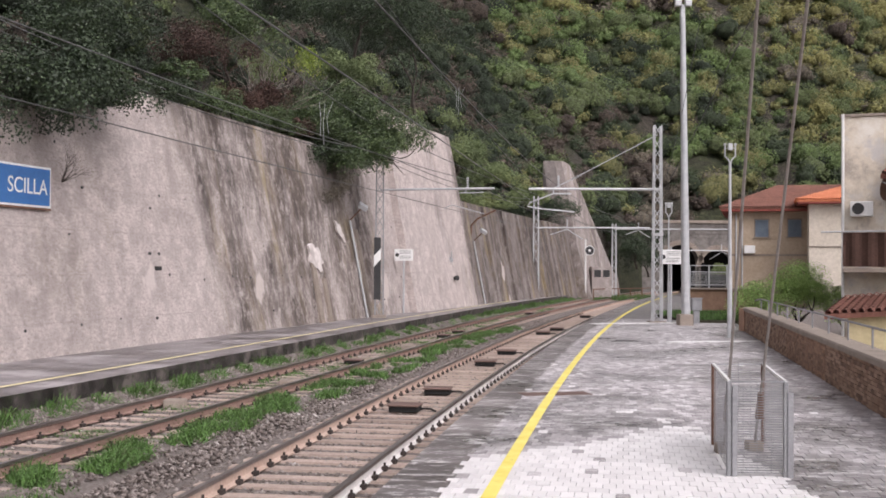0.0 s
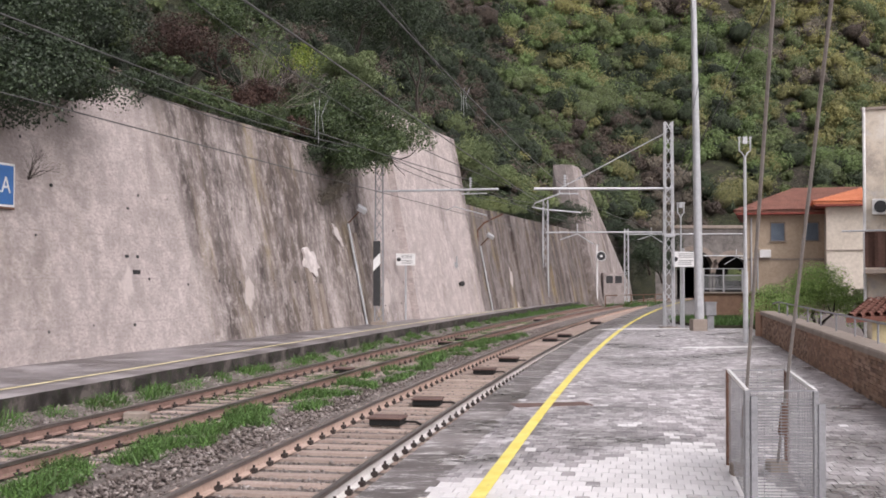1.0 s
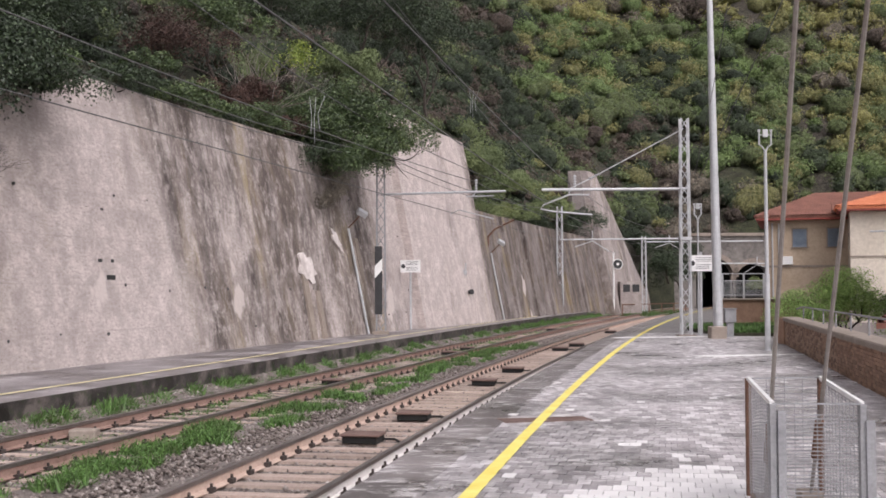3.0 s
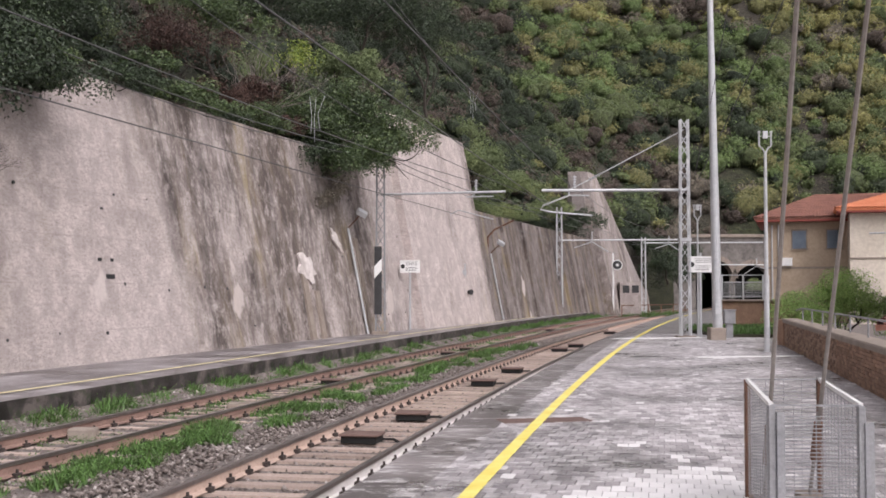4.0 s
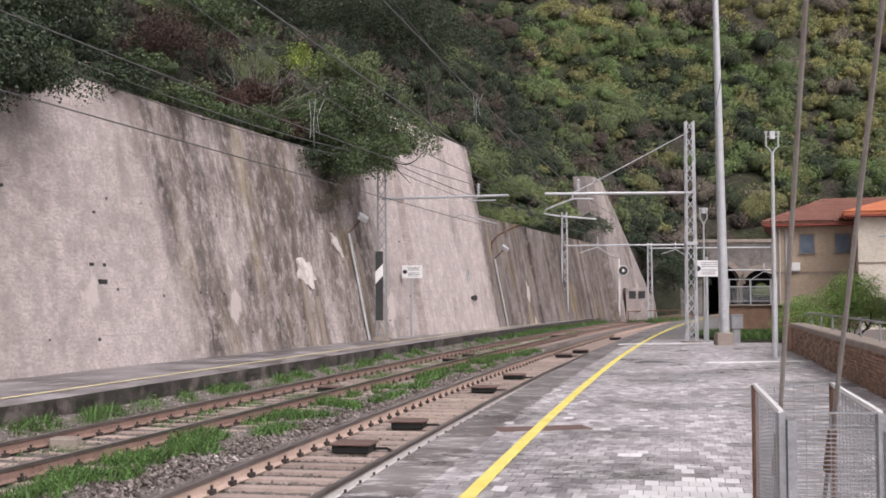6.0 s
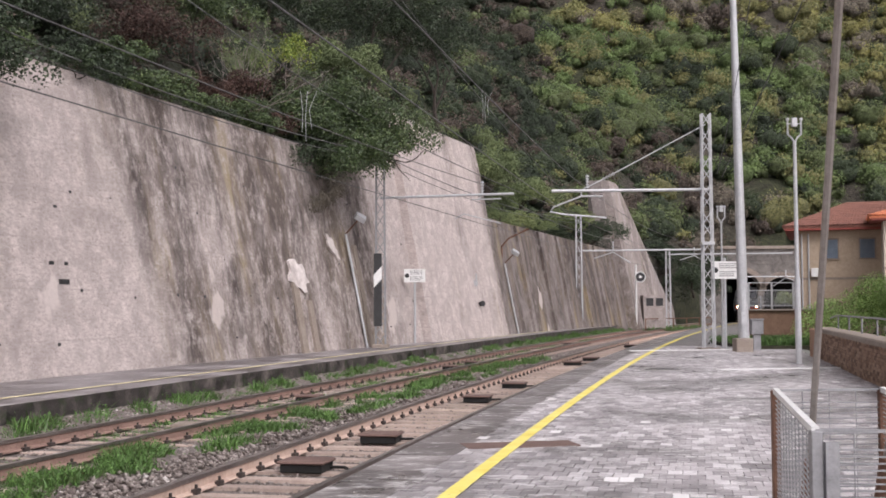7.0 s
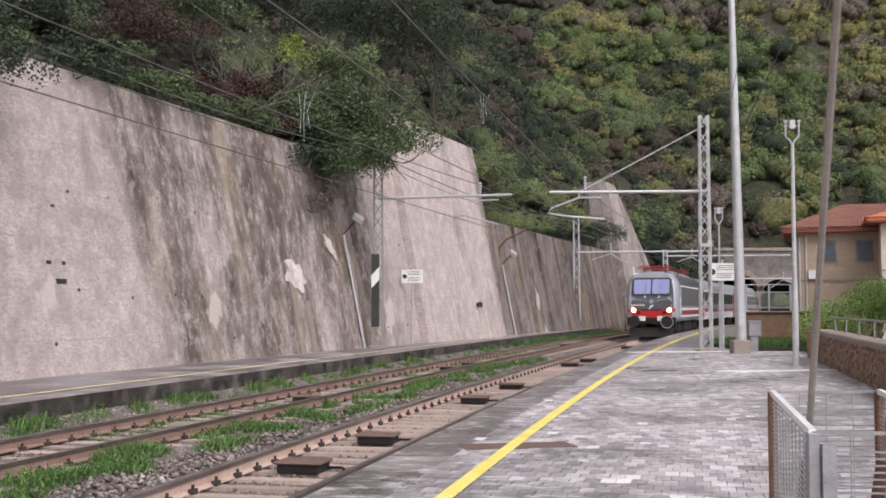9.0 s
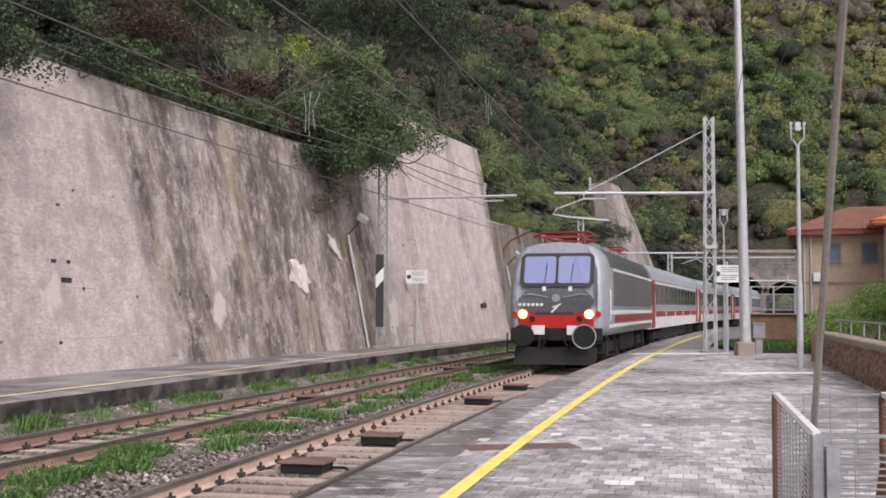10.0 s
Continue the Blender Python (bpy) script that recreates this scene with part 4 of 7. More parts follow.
def sign_board(x, y, zc, w, h, post_top, label, z0=PZ, face=M_WHITE):
    s = empty("notice_sign", label, "sign", "trespass notice signs")
    part("post", tube(bmesh.new(), (x, y + 0.05, z0 - 0.02), (x, y + 0.05, post_top), 0.045, n=10), M_STEEL, s, "thin grey post")
    pl = part("plate", boxed(x - w / 2, y - 0.015, zc - h / 2, x + w / 2, y + 0.004, zc + h / 2, bev=0.004), face, s, "white enamel plate")
    t = bmesh.new()
    rng = random.Random(int(x * 10) + 50)
    for k in range(7):
        if k == 3:
            continue
        zz = zc + h * 0.36 - k * h * 0.115
        x1 = x - w * 0.22
        end = x + w * rng.uniform(0.28, 0.44)
        while x1 < end:
            l = rng.uniform(0.03, 0.09)
            box(t, x1, y - 0.021, zz - 0.011, min(x1 + l, end), y - 0.016, zz + 0.011)
            x1 += l + 0.02
    part("text_bars", t, M_BLACK, pl, "rows of small dark illegible text")
    f = bmesh.new()
    tube(f, (x - w * 0.36, y - 0.016, zc), (x - w * 0.36, y - 0.021, zc), 0.09, n=16)
    part("pictogram", f, M_BLACK, pl, "round black pictogram")


mast_left()
mast_right()
mast_far(7.9, 78.0, PZ, 7.6, 16.0, 5.35, "distant lattice catenary mast beside the wall")
mast_far(17.6, 101.0, -0.3, 6.6, 28.0, 6.1, "distant lattice catenary mast before the tunnel")
mast_far(30.2, 103.0, -0.3, 6.8, 22.0, 4.2, "distant lattice catenary mast near the viaduct")
flood_pole()
fork_lamp(8.62, 30.7, 5.7, 0.075, 0.16, "slim grey lamp post with a forked head on the platform")
fork_lamp(9.12, 41.2, 4.5, 0.05, 0.12, "thin grey lamp post with a forked head behind the sign")
sign_board(9.02, 40.3, 2.9, 0.86, 0.56, 3.3, "white trespass notice on a grey post beside the mast")
sign_board(-1.37, 48.3, 3.0, 0.84, 0.52, 3.1, "white trespass notice on a thin post by the wall")


def horn_post():
    p = empty("loudspeaker_post", "thin post with loudspeakers by the retaining wall", "loudspeaker")
    x, y = 1.1, 56.6
    part("post", tube(bmesh.new(), (x, y, PZ), (x, y, 3.3), 0.035, n=8), M_STEEL, p)
    for dx, z in ((-0.06, 2.85), (0.3, 1.9)):
        h = bmesh.new()
        tube(h, (x + dx * 0.3, y - 0.05, z), (x + dx, y - 0.3, z), 0.06, 0.14, n=14)
        part("horn", h, M_STEEL if z > 2 else M_BLACK, p, "flared loudspeaker horn")


def signal():
    x, y = 13.75, 91.0
    s = empty("railway_signal", "round black signal disc with white rim on a post", "railway signal")
    part("post", tube(bmesh.new(), (x - 0.3, y, PZ - 0.02), (x - 0.3, y, 4.9), 0.07, n=8), M_WHITE, s, "pale signal post")
    d = bmesh.new()
    tube(d, (x, y - 0.15, 3.95), (x, y - 0.2, 3.95), 0.41, n=28)
    disc = part("rim", d, M_WHITE, s, "white disc rim")
    d = bmesh.new()
    tube(d, (x, y - 0.2, 3.95), (x, y - 0.22, 3.95), 0.35, n=28)
    part("disc", d, M_BLACK, disc, "black signal disc")
    d = bmesh.new()
    tube(d, (x, y - 0.21, 3.95), (x, y - 0.26, 3.95), 0.11, n=16)
    part("lens", d, M_WHITE, disc, "pale round lens")
    part("bracket", boxed(x - 0.35, y - 0.15, 3.9, x, y, 4.0), M_STEEL, s)
    c = bmesh.new()
    box(c, 14.3, y + 2, PZ - 0.3, 16.0, y + 3.2, 2.6)
    cab = empty("equipment_cabinet", "grey concrete relay cabinet with two black plates for openings", "cabinet")
    part("body", c, M_WALLEND, cab, "grey rendered body")
    # thin black plates on the front stand in for two shaded openings
    for dx in (0.2, 0.95):
        part("opening", boxed(14.3 + dx, y + 1.96, 1.75, 14.3 + dx + 0.55, y + 1.995, 2.35), M_BLACK, cab, "black square plate for a shaded opening")
    fr = empty("low_fence", "low rusty rail fence by the track", "fence")
    part("rail", bar(bmesh.new(), (14.2, y + 0.5, 0.75), (21.0, y + 9, 0.75), 0.07), M_RUST, fr)
    for k in range(6):
        f = k / 5
        part("post", bar(bmesh.new(), (14.2 + 6.8 * f, y + 0.5 + 8.5 * f, -0.36), (14.2 + 6.8 * f, y + 0.5 + 8.5 * f, 0.78), 0.08), M_RUST, fr)


horn_post()
signal()


# ---- cage round the stays ----
def cage():
    fl, bl = Vector((2.07, 7.3, 0)), Vector((2.46, 9.35, 0))
    fr, br = Vector((2.62, 7.25, 0)), Vector((3.06, 9.4, 0))
    c = empty("guard_cage", "open-topped grey metal mesh guard cage on the platform", "guard cage")
    top = PZ + 0.95
    for p, mat in ((fl, M_CAGE), (bl, M_RUST), (fr, M_CAGE), (br, M_RUST)):
        bm = bmesh.new()
        box(bm, p.x - 0.022, p.y - 0.022, PZ - 0.01, p.x + 0.022, p.y + 0.022, top)
        part("post", bevel(bm, 0.004, 1), mat, c, "square steel corner post")
    bm = bmesh.new()
    q = fl.lerp(fr, 0.1)
    box(bm, q.x - 0.03, q.y - 0.035, PZ - 0.01, q.x + 0.02, q.y - 0.005, top - 0.04)
    part("post", bm, M_CAGE, c)
    bm = bmesh.new()
    q = fl.lerp(fr, 1.06)
    box(bm, q.x - 0.02, q.y - 0.035, PZ - 0.01, q.x + 0.035, q.y - 0.005, top - 0.1)
    part("post", bm, M_CAGE, c)
    for a, b in ((fl, bl), (fr, br)):
        bm = bmesh.new()
        d = Vector((0, 0, top))
        bar(bm, a + d, b + d, 0.028)
        part("top_rail", bm, M_WHITE, c, "pale top edge bar")
        sl = bmesh.new()
        n = 38
        for k in range(n):
            z = PZ + 0.05 + (top - PZ - 0.08) * k / (n - 1)
            bar(sl, a + Vector((0, 0, z)), b + Vector((0, 0, z)), 0.0045)
        for k in range(11):
            p = a.lerp(b, (k + 1) / 12)
            bar(sl, p + Vector((0, 0, PZ + 0.05)), p + Vector((0, 0, top)), 0.005)
        part("side_mesh", sl, M_CAGE, c, "fine steel mesh side panel")
    for a, b, n in ((fl, fr, 34), (bl, br, 30)):
        bm = bmesh.new()
        d = Vector((0, 0, top))
        bar(bm, a + d, b + d, 0.012)
        part("end_rail", bm, M_CAGE, c)
        sl = bmesh.new()
        for k in range(n):
            z = PZ + 0.05 + (top - PZ - 0.12) * k / (n - 1)
            bar(sl, a + Vector((0, 0, z)), b + Vector((0, 0, z)), 0.0065)
        for k in range(3):
            p = a.lerp(b, (k + 1) / 4)
            bar(sl, p + Vector((0, 0, PZ + 0.05)), p + Vector((0, 0, top)), 0.004)
        part("end_mesh", sl, M_CAGE, c, "wire end panel")
    for a, b, nm in (((2.424, 8.78, PZ), (1.53, 3.78, 7.65), "stay"), ((2.82, 8.96, PZ), (2.11, 3.98, 7.79), "stay")):
        s = empty("guy_stay", "grey-brown steel stay rod anchored inside the cage", "guy wire", "guy stays")
        part("rod", tube(bmesh.new(), a, b, 0.016, n=8), M_WIREPALE, s)
        a = Vector(a)
        d = (Vector(b) - a).normalized()
        part("turnbuckle", tube(bmesh.new(), a + d * 0.5, a + d * 0.85, 0.032, n=10), M_RUST, s, "rusty turnbuckle")
        part("anchor", boxed(a.x - 0.09, a.y - 0.09, PZ - 0.02, a.x + 0.09, a.y + 0.09, PZ + 0.12, bev=0.02), M_COPING, s, "concrete anchor block")


cage()


# ---- station name board ----
def name_board():
    y = 19.6
    p0, p1 = wall_point(y, 4.2, 0.12), wall_point(22.85, 4.2, 0.12)
    d = (p1 - p0).normalized()
    n = Vector((d.y, -d.x, 0))
    m = Matrix((( d.x, n.x, 0, p0.x), (d.y, n.y, 0, p0.y), (0, 0, 1, 4.2), (0, 0, 0, 1)))
    L = (p1 - p0).length
    s = empty("station_name_board", "blue enamel station name board with white lettering on the wall", "sign")
    bm = bmesh.new()
    box(bm, 0, 0, -0.47, L, 0.05, 0.47, m)
    rim = part("rim", bm, M_WHITE, s, "white raised rim")
    bm = bmesh.new()
    box(bm, 0.05, 0.03, -0.42, L - 0.05, 0.06, 0.42, m)
    part("panel", bm, M_BLUE, s, "blue enamel panel")
    bm = bmesh.new()
    box(bm, 0, -0.25, -0.52, L, 0.06, -0.472, m)
    for x in (0.3, L - 0.3):
        box(bm, x - 0.03, -0.4, -0.4, x + 0.03, 0.0, 0.4, m)
    part("back_frame", bm, M_RUST, s, "rusty mounting frame")
    cu = bpy.data.curves.new("lettering", "FONT")
    cu.body = "SCILLA"
    cu.size = 0.5
    cu.extrude = 0.004
    cu.align_x = "RIGHT"
    t = new("lettering", cu)
    t.parent = s
    t.matrix_basis = m @ Matrix.Translation((L - 0.16, 0.066, -0.17)) @ Euler((radians(90), 0, 0)).to_matrix().to_4x4()
    cu.materials.append(M_WHITE)
    t["label"] = "white capital letters"


name_board()


# ---- tunnel front and stone arch ----
def tunnel_front():
    """Rubble wall across the cutting with two arched openings."""
    y0, y1 = 124.0, 125.6
    xa, xb, top = 24.6, 48.0, 7.6
    root = empty("tunnel_front", "dark rubble-stone tunnel front with arched openings and parapet", "tunnel portal", kind="structure")
    holes = [(29.2, 2.0, 3.2), (33.35, 1.9, 2.75)]
    bm = bmesh.new()
    xs = sorted(set([xa, xb] + [cx + r * math.cos(math.pi * k / 16) for cx, r, _ in holes for k in range(17)]))
    for a, b in zip(xs, xs[1:]):
        def low(x):
            for cx, r, sp in holes:
                if abs((a + b) / 2 - cx) < r:
                    return sp + math.sqrt(max(0, r * r - (x - cx) ** 2))
            return -0.4
        vs = [bm.verts.new(p) for p in ((a, y0, low(a)), (b, y0, low(b)), (b, y0, top), (a, y0, top), (a, y1, low(a)), (b, y1, low(b)), (b, y1, top), (a, y1, top))]
        for f in ((0, 1, 2, 3), (5, 4, 7, 6), (0, 4, 5, 1), (3, 2, 6, 7)):
            bm.faces.new([vs[i] for i in f])
    part("wall", bm, M_STONE, root, "rough grey rubble stone wall")
    bm = bmesh.new()
    box(bm, xa - 0.2, y0 - 0.25, top, xb, y1 + 0.1, top + 0.35)
    part("coping", bevel(bm, 0.04, 1), M_COPING, root, "projecting stone coping")
    for cx, r, sp in holes:
        for k in range(21):
            a0, a1 = math.pi * k / 21 + 0.008, math.pi * (k + 1) / 21 - 0.008
            bm = bmesh.new()
            vs = []
            for yy in (y0 - 0.12, y0 + 0.3):
                for a, rr in ((a0, r), (a1, r), (a1, r + 0.55), (a0, r + 0.55)):
                    vs.append(bm.verts.new((cx + rr * math.cos(a), yy, sp + rr * math.sin(a))))
            for f in ((0, 1, 2, 3), (7, 6, 5, 4), (0, 4, 5, 1), (1, 5, 6, 2), (2, 6, 7, 3), (3, 7, 4, 0)):
                bm.faces.new([vs[i] for i in f])
            bmesh.ops.recalc_face_normals(bm, faces=bm.faces[:])
            part("arch_stone", bm, M_COPING, root)
    rng = random.Random(5)
    z = 6.0
    while z < top - 0.2:
        x = xa
        while x < 38:
            w = rng.uniform(0.4, 0.9)
            part("stone", boxed(x, y0 - rng.uniform(0.03, 0.09), z, x + w - 0.06, y0 + 0.1, z + 0.36), M_STONE, root)
            x += w
        z += 0.42
    for cx, r, sp in holes[:1]:
        bm = bmesh.new()
        rows = []
        for i, yy in enumerate((y1, 150, 185)):
            k = slope1(124) * (yy - y1)
            rows.append([bm.verts.new((cx + k + (r + 0.05) * math.cos(math.pi * j / 12), yy, sp + (r + 0.05) * math.sin(math.pi * j / 12))) for j in range(13)]
                        + [bm.verts.new((cx + k - r - 0.05, yy, -0.5)), bm.verts.new((cx + k + r + 0.05, yy, -0.5))])
        for a, b in zip(rows, rows[1:]):
            for i in range(15):
                bm.faces.new((a[i], a[(i + 1) % 15], b[(i + 1) % 15], b[i]))
        bm.faces.new(rows[-1])
        # near-black colour holds the darkness inside the tunnel
        part("lining", bm, M_DARK, root, "tunnel lining coloured near-black for its inner darkness")
    # near-black slab closes the second arch, in place of the shade within
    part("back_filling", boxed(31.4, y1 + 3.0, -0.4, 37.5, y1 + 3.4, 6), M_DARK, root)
    for x in (33.6, 36.2):
        p = bmesh.new()
        tube(p, (x, y0 - 6, -0.36), (x, y0 - 6, 7.2 if x > 35 else 5.4), 0.09, n=8)
        post = empty("far_post", "pale distant lamp post before the stone arch", "post", "far posts")
        part("shaft", p, M_STEEL, post)
        part("cap", boxed(x - 0.2, y0 - 6.2, 7.1 if x > 35 else 5.3, x + 0.2, y0 - 5.8, 7.25 if x > 35 else 5.45), M_STEEL, post)


tunnel_front()


# ---- end of the platform: low brick wall, box, fence ----
def platform_end():
    ledge = empty("brick_ledge", "low old red-brick wall at the platform end", "wall", kind="structure")
    part("wall", boxed(10.95, 46.0, -0.36, 14.2, 46.5, 1.55), M_BRICK, ledge, "weathered brickwork")
    part("coping", boxed(10.85, 45.9, 1.55, 14.3, 46.6, 1.62, bev=0.02), M_COPING, ledge)
    f = empty("mesh_fence", "grey metal-framed mesh fence standing on the brick wall", "fence")
    for x in (11.2, 12.05, 12.85):
        part("post", bar(bmesh.new(), (x, 46.25, 1.6), (x, 46.25, 2.62), 0.06), M_STEEL, f)
    for z in (1.75, 2.32, 2.6):
        part("rail", bar(bmesh.new(), (11.2, 46.25, z), (12.85, 46.25, z), 0.035), M_STEEL, f)
    ms = bmesh.new()
    for k in range(34):
        x = 11.22 + k * 0.048
        bar(ms, (x, 46.25, 1.7), (x, 46.25, 2.32), 0.007)
    for k in range(13):
        bar(ms, (11.2, 46.25, 1.7 + k * 0.05), (12.85, 46.25, 1.7 + k * 0.05), 0.007)
    part("mesh", ms, M_STEEL, f, "fine wire mesh")
    M = M_CAGE
    b = empty("cable_box", "small grey electrical box on a pedestal", "electrical box")
    part("box", boxed(9.62, 39.4, 0.85, 10.0, 39.7, 1.3, bev=0.02), M, b, "grey painted box")
    part("pedestal", boxed(9.7, 39.45, PZ - 0.02, 9.92, 39.65, 0.85), M, b)
    part("lid", boxed(9.6, 39.37, 1.3, 10.02, 39.73, 1.34), M, b)
    g = empty("green_verge_edge", "raised earth bed with grass at the platform end", "verge", kind="structure")
    bm = bmesh.new()
    box(bm, 9.6, 40.0, 0.2, 13.6, 45.9, PZ + 0.12)
    part("soil", bm, M_SOIL, g)
    for (xa, ya, xb, yb, w) in ((6.2, 28.3, 9.0, 28.9, 0.28), (5.7, 39.0, 9.6, 40.0, 0.3), (0.72, 14.65, 1.85, 14.9, 0.45)):
        s = bmesh.new()
        d = Vector((xb - xa, yb - ya, 0)).normalized()
        n = Vector((-d.y, d.x, 0)) * w / 2
        vs = [s.verts.new(Vector((x, y, z)) + q) for z in (PZ - 0.02, PZ + (0.018 if xa < 3 else 0.028)) for x, y, q in ((xa, ya, n), (xa, ya, -n), (xb, yb, -n), (xb, yb, n))]
        for q in ((0, 1, 2, 3), (4, 5, 6, 7), (0, 1, 5, 4), (1, 2, 6, 5), (2, 3, 7, 6), (3, 0, 4, 7)):
            s.faces.new([vs[i] for i in q])
        bmesh.ops.recalc_face_normals(s, faces=s.faces[:])
        rust = xa < 3
        st = tagged(obj_from(s, "trim_strip", M_BOXLID if rust else M_WHITE), "rusty iron cover plate set in the paving" if rust else "pale concrete strip across the platform", "strip", kind="structure")


platform_end()


# ---- parapet with its handrail ----
def parapet():
    root = empty("parapet", "low weathered brick parapet wall with stone coping along the platform", "wall", kind="structure")
    ys = frange(-14, 34.5, 1.5)
    place = lambda y, d: (parapet_x(y) + d, y)
    part("core", sweep(bmesh.new(), [(0.03, -0.36), (0.03, 1.05), (0.36, 1.05), (0.36, -0.36)], ys, place), M_MORTAR, root, "brown mortar")
    part("coping", sweep(bmesh.new(), [(-0.05, 1.05), (-0.05, 1.13), (-0.03, 1.16), (0.42, 1.16), (0.44, 1.13), (0.44, 1.05)], ys, place), M_COPING, root, "rounded stone coping")
    part("end_pier", boxed(parapet_x(34.4) - 0.08, 34.2, PZ - 0.3, parapet_x(34.4) + 0.5, 34.8, 1.12, bev=0.02), M_BRICK, root)
    r = empty("handrail", "grey tubular handrail on the parapet", "handrail")
    y = 12.0
    while y < 33.5:
        x = parapet_x(y) + 0.3
        part("post", tube(bmesh.new(), (x, y, 1.15), (x, y, 1.5), 0.018, n=6), M_CAGE, r)
        y += 2.2
    part("rail", path_tube(bmesh.new(), [(parapet_x(yy) + 0.3, yy, 1.5) for yy in frange(10, 32, 4)] + [(parapet_x(33) + 0.3, 33.2, 1.42)], 0.022), M_CAGE, r)


def parapet_bricks():
    """Stretcher courses on the platform side; the stretch by the cage as single bricks."""
    root = bpy.data.objects["parapet"]
    bm = bmesh.new()
    box(bm, -0.03, -0.118, -0.028, 0.05, 0.118, 0.028)
    me = bpy.data.meshes.new("brick")
    bm.to_mesh(me)
    bm.free()
    me.materials.append(M_BRICK)
    rng = random.Random(11)
    rest = bmesh.new()
    yaw = -math.degrees(math.atan(0.205))
    for c in range(11):
        z = PZ + 0.035 + c * 0.063
        y = 11.0 + (0.125 if c % 2 else 0)
        while y < 34:
            m = pose(parapet_x(y) + 0.028 - rng.uniform(0, 0.014), y, z, 0, 0, yaw + rng.uniform(-0.6, 0.6))
            if 17.0 < y < 23.0:
                o = new("brick", me)
                o.parent = root
                o.matrix_basis = m
            else:
                box(rest, -0.03, -0.118, -0.028, 0.05, 0.118, 0.028, m)
            y += 0.245
    tagged(part("brickwork", rest, M_BRICK_ISLAND, root), kind="stuff")


parapet()


# ---- houses ----
def window(parent, x, y, z, w, h, mat_frame, mat_pane, arch=False):
    """A shuttered window on a wall that faces -y."""
    fr = bmesh.new()
    t = 0.09
    box(fr, x - w / 2 - t, y - 0.05, z - h / 2 - t, x - w / 2, y + 0.06, z + h / 2 + t)
    box(fr, x + w / 2, y - 0.05, z - h / 2 - t, x + w / 2 + t, y + 0.06, z + h / 2 + t)
    box(fr, x - w / 2, y - 0.05, z + h / 2, x + w / 2, y + 0.06, z + h / 2 + t)
    win = part("window", fr, mat_frame, parent, "shuttered window")
    part("sill", boxed(x - w / 2 - 0.15, y - 0.14, z - h / 2 - t, x + w / 2 + 0.15, y + 0.06, z - h / 2), M_COPING, win)
    sh = bmesh.new()
    rows = []
    for k in range(16):
        zz = z - h / 2 + h * k / 16
        for dz, dy in ((0.0, -0.02), (h / 16 * 0.9, -0.004)):
            rows.append((sh.verts.new((x - w / 2, y + dy, zz + dz)), sh.verts.new((x + w / 2, y + dy, zz + dz))))
    for a, b in zip(rows, rows[1:]):
        sh.faces.new((a[0], a[1], b[1], b[0]))
    bmesh.ops.solidify(sh, geom=sh.faces[:], thickness=0.02)
    part("shutter", sh, mat_pane, win, "closed blue-grey roller shutter")


def tiled_roof(parent, corners, ridge, mat, rows=13):
    """A roof slope between an eave (two corners) and a ridge (two points), with courses of round tiles."""
    a, b = map(Vector, corners)
    c, d = map(Vector, ridge)
    nrm = (b - a).cross(d - a).normalized()
    if nrm.z < 0:
        nrm = -nrm
    bm = bmesh.new()
    vs = [bm.verts.new(p) for p in (a, b, d, c)] + [bm.verts.new(p - nrm * 0.15) for p in (a, b, d, c)]
    for f in ((0, 1, 2, 3), (7, 6, 5, 4), (0, 4, 5, 1), (1, 5, 6, 2), (2, 6, 7, 3), (3, 7, 4, 0)):
        bm.faces.new([vs[i] for i in f])
    n = max(3, int((b - a).length / 0.24))
    for i in range(n):
        f = (i + 0.5) / n
        p, q = a.lerp(b, f), c.lerp(d, f)
        for k in range(rows):
            u, v = p.lerp(q, k / rows), p.lerp(q, (k + 1.06) / rows)
            tube(bm, u + nrm * 0.05, v + nrm * 0.015, 0.1, 0.085, n=6, caps=False)
    return part("roof", bm, mat, parent, "rows of clay roof tiles")


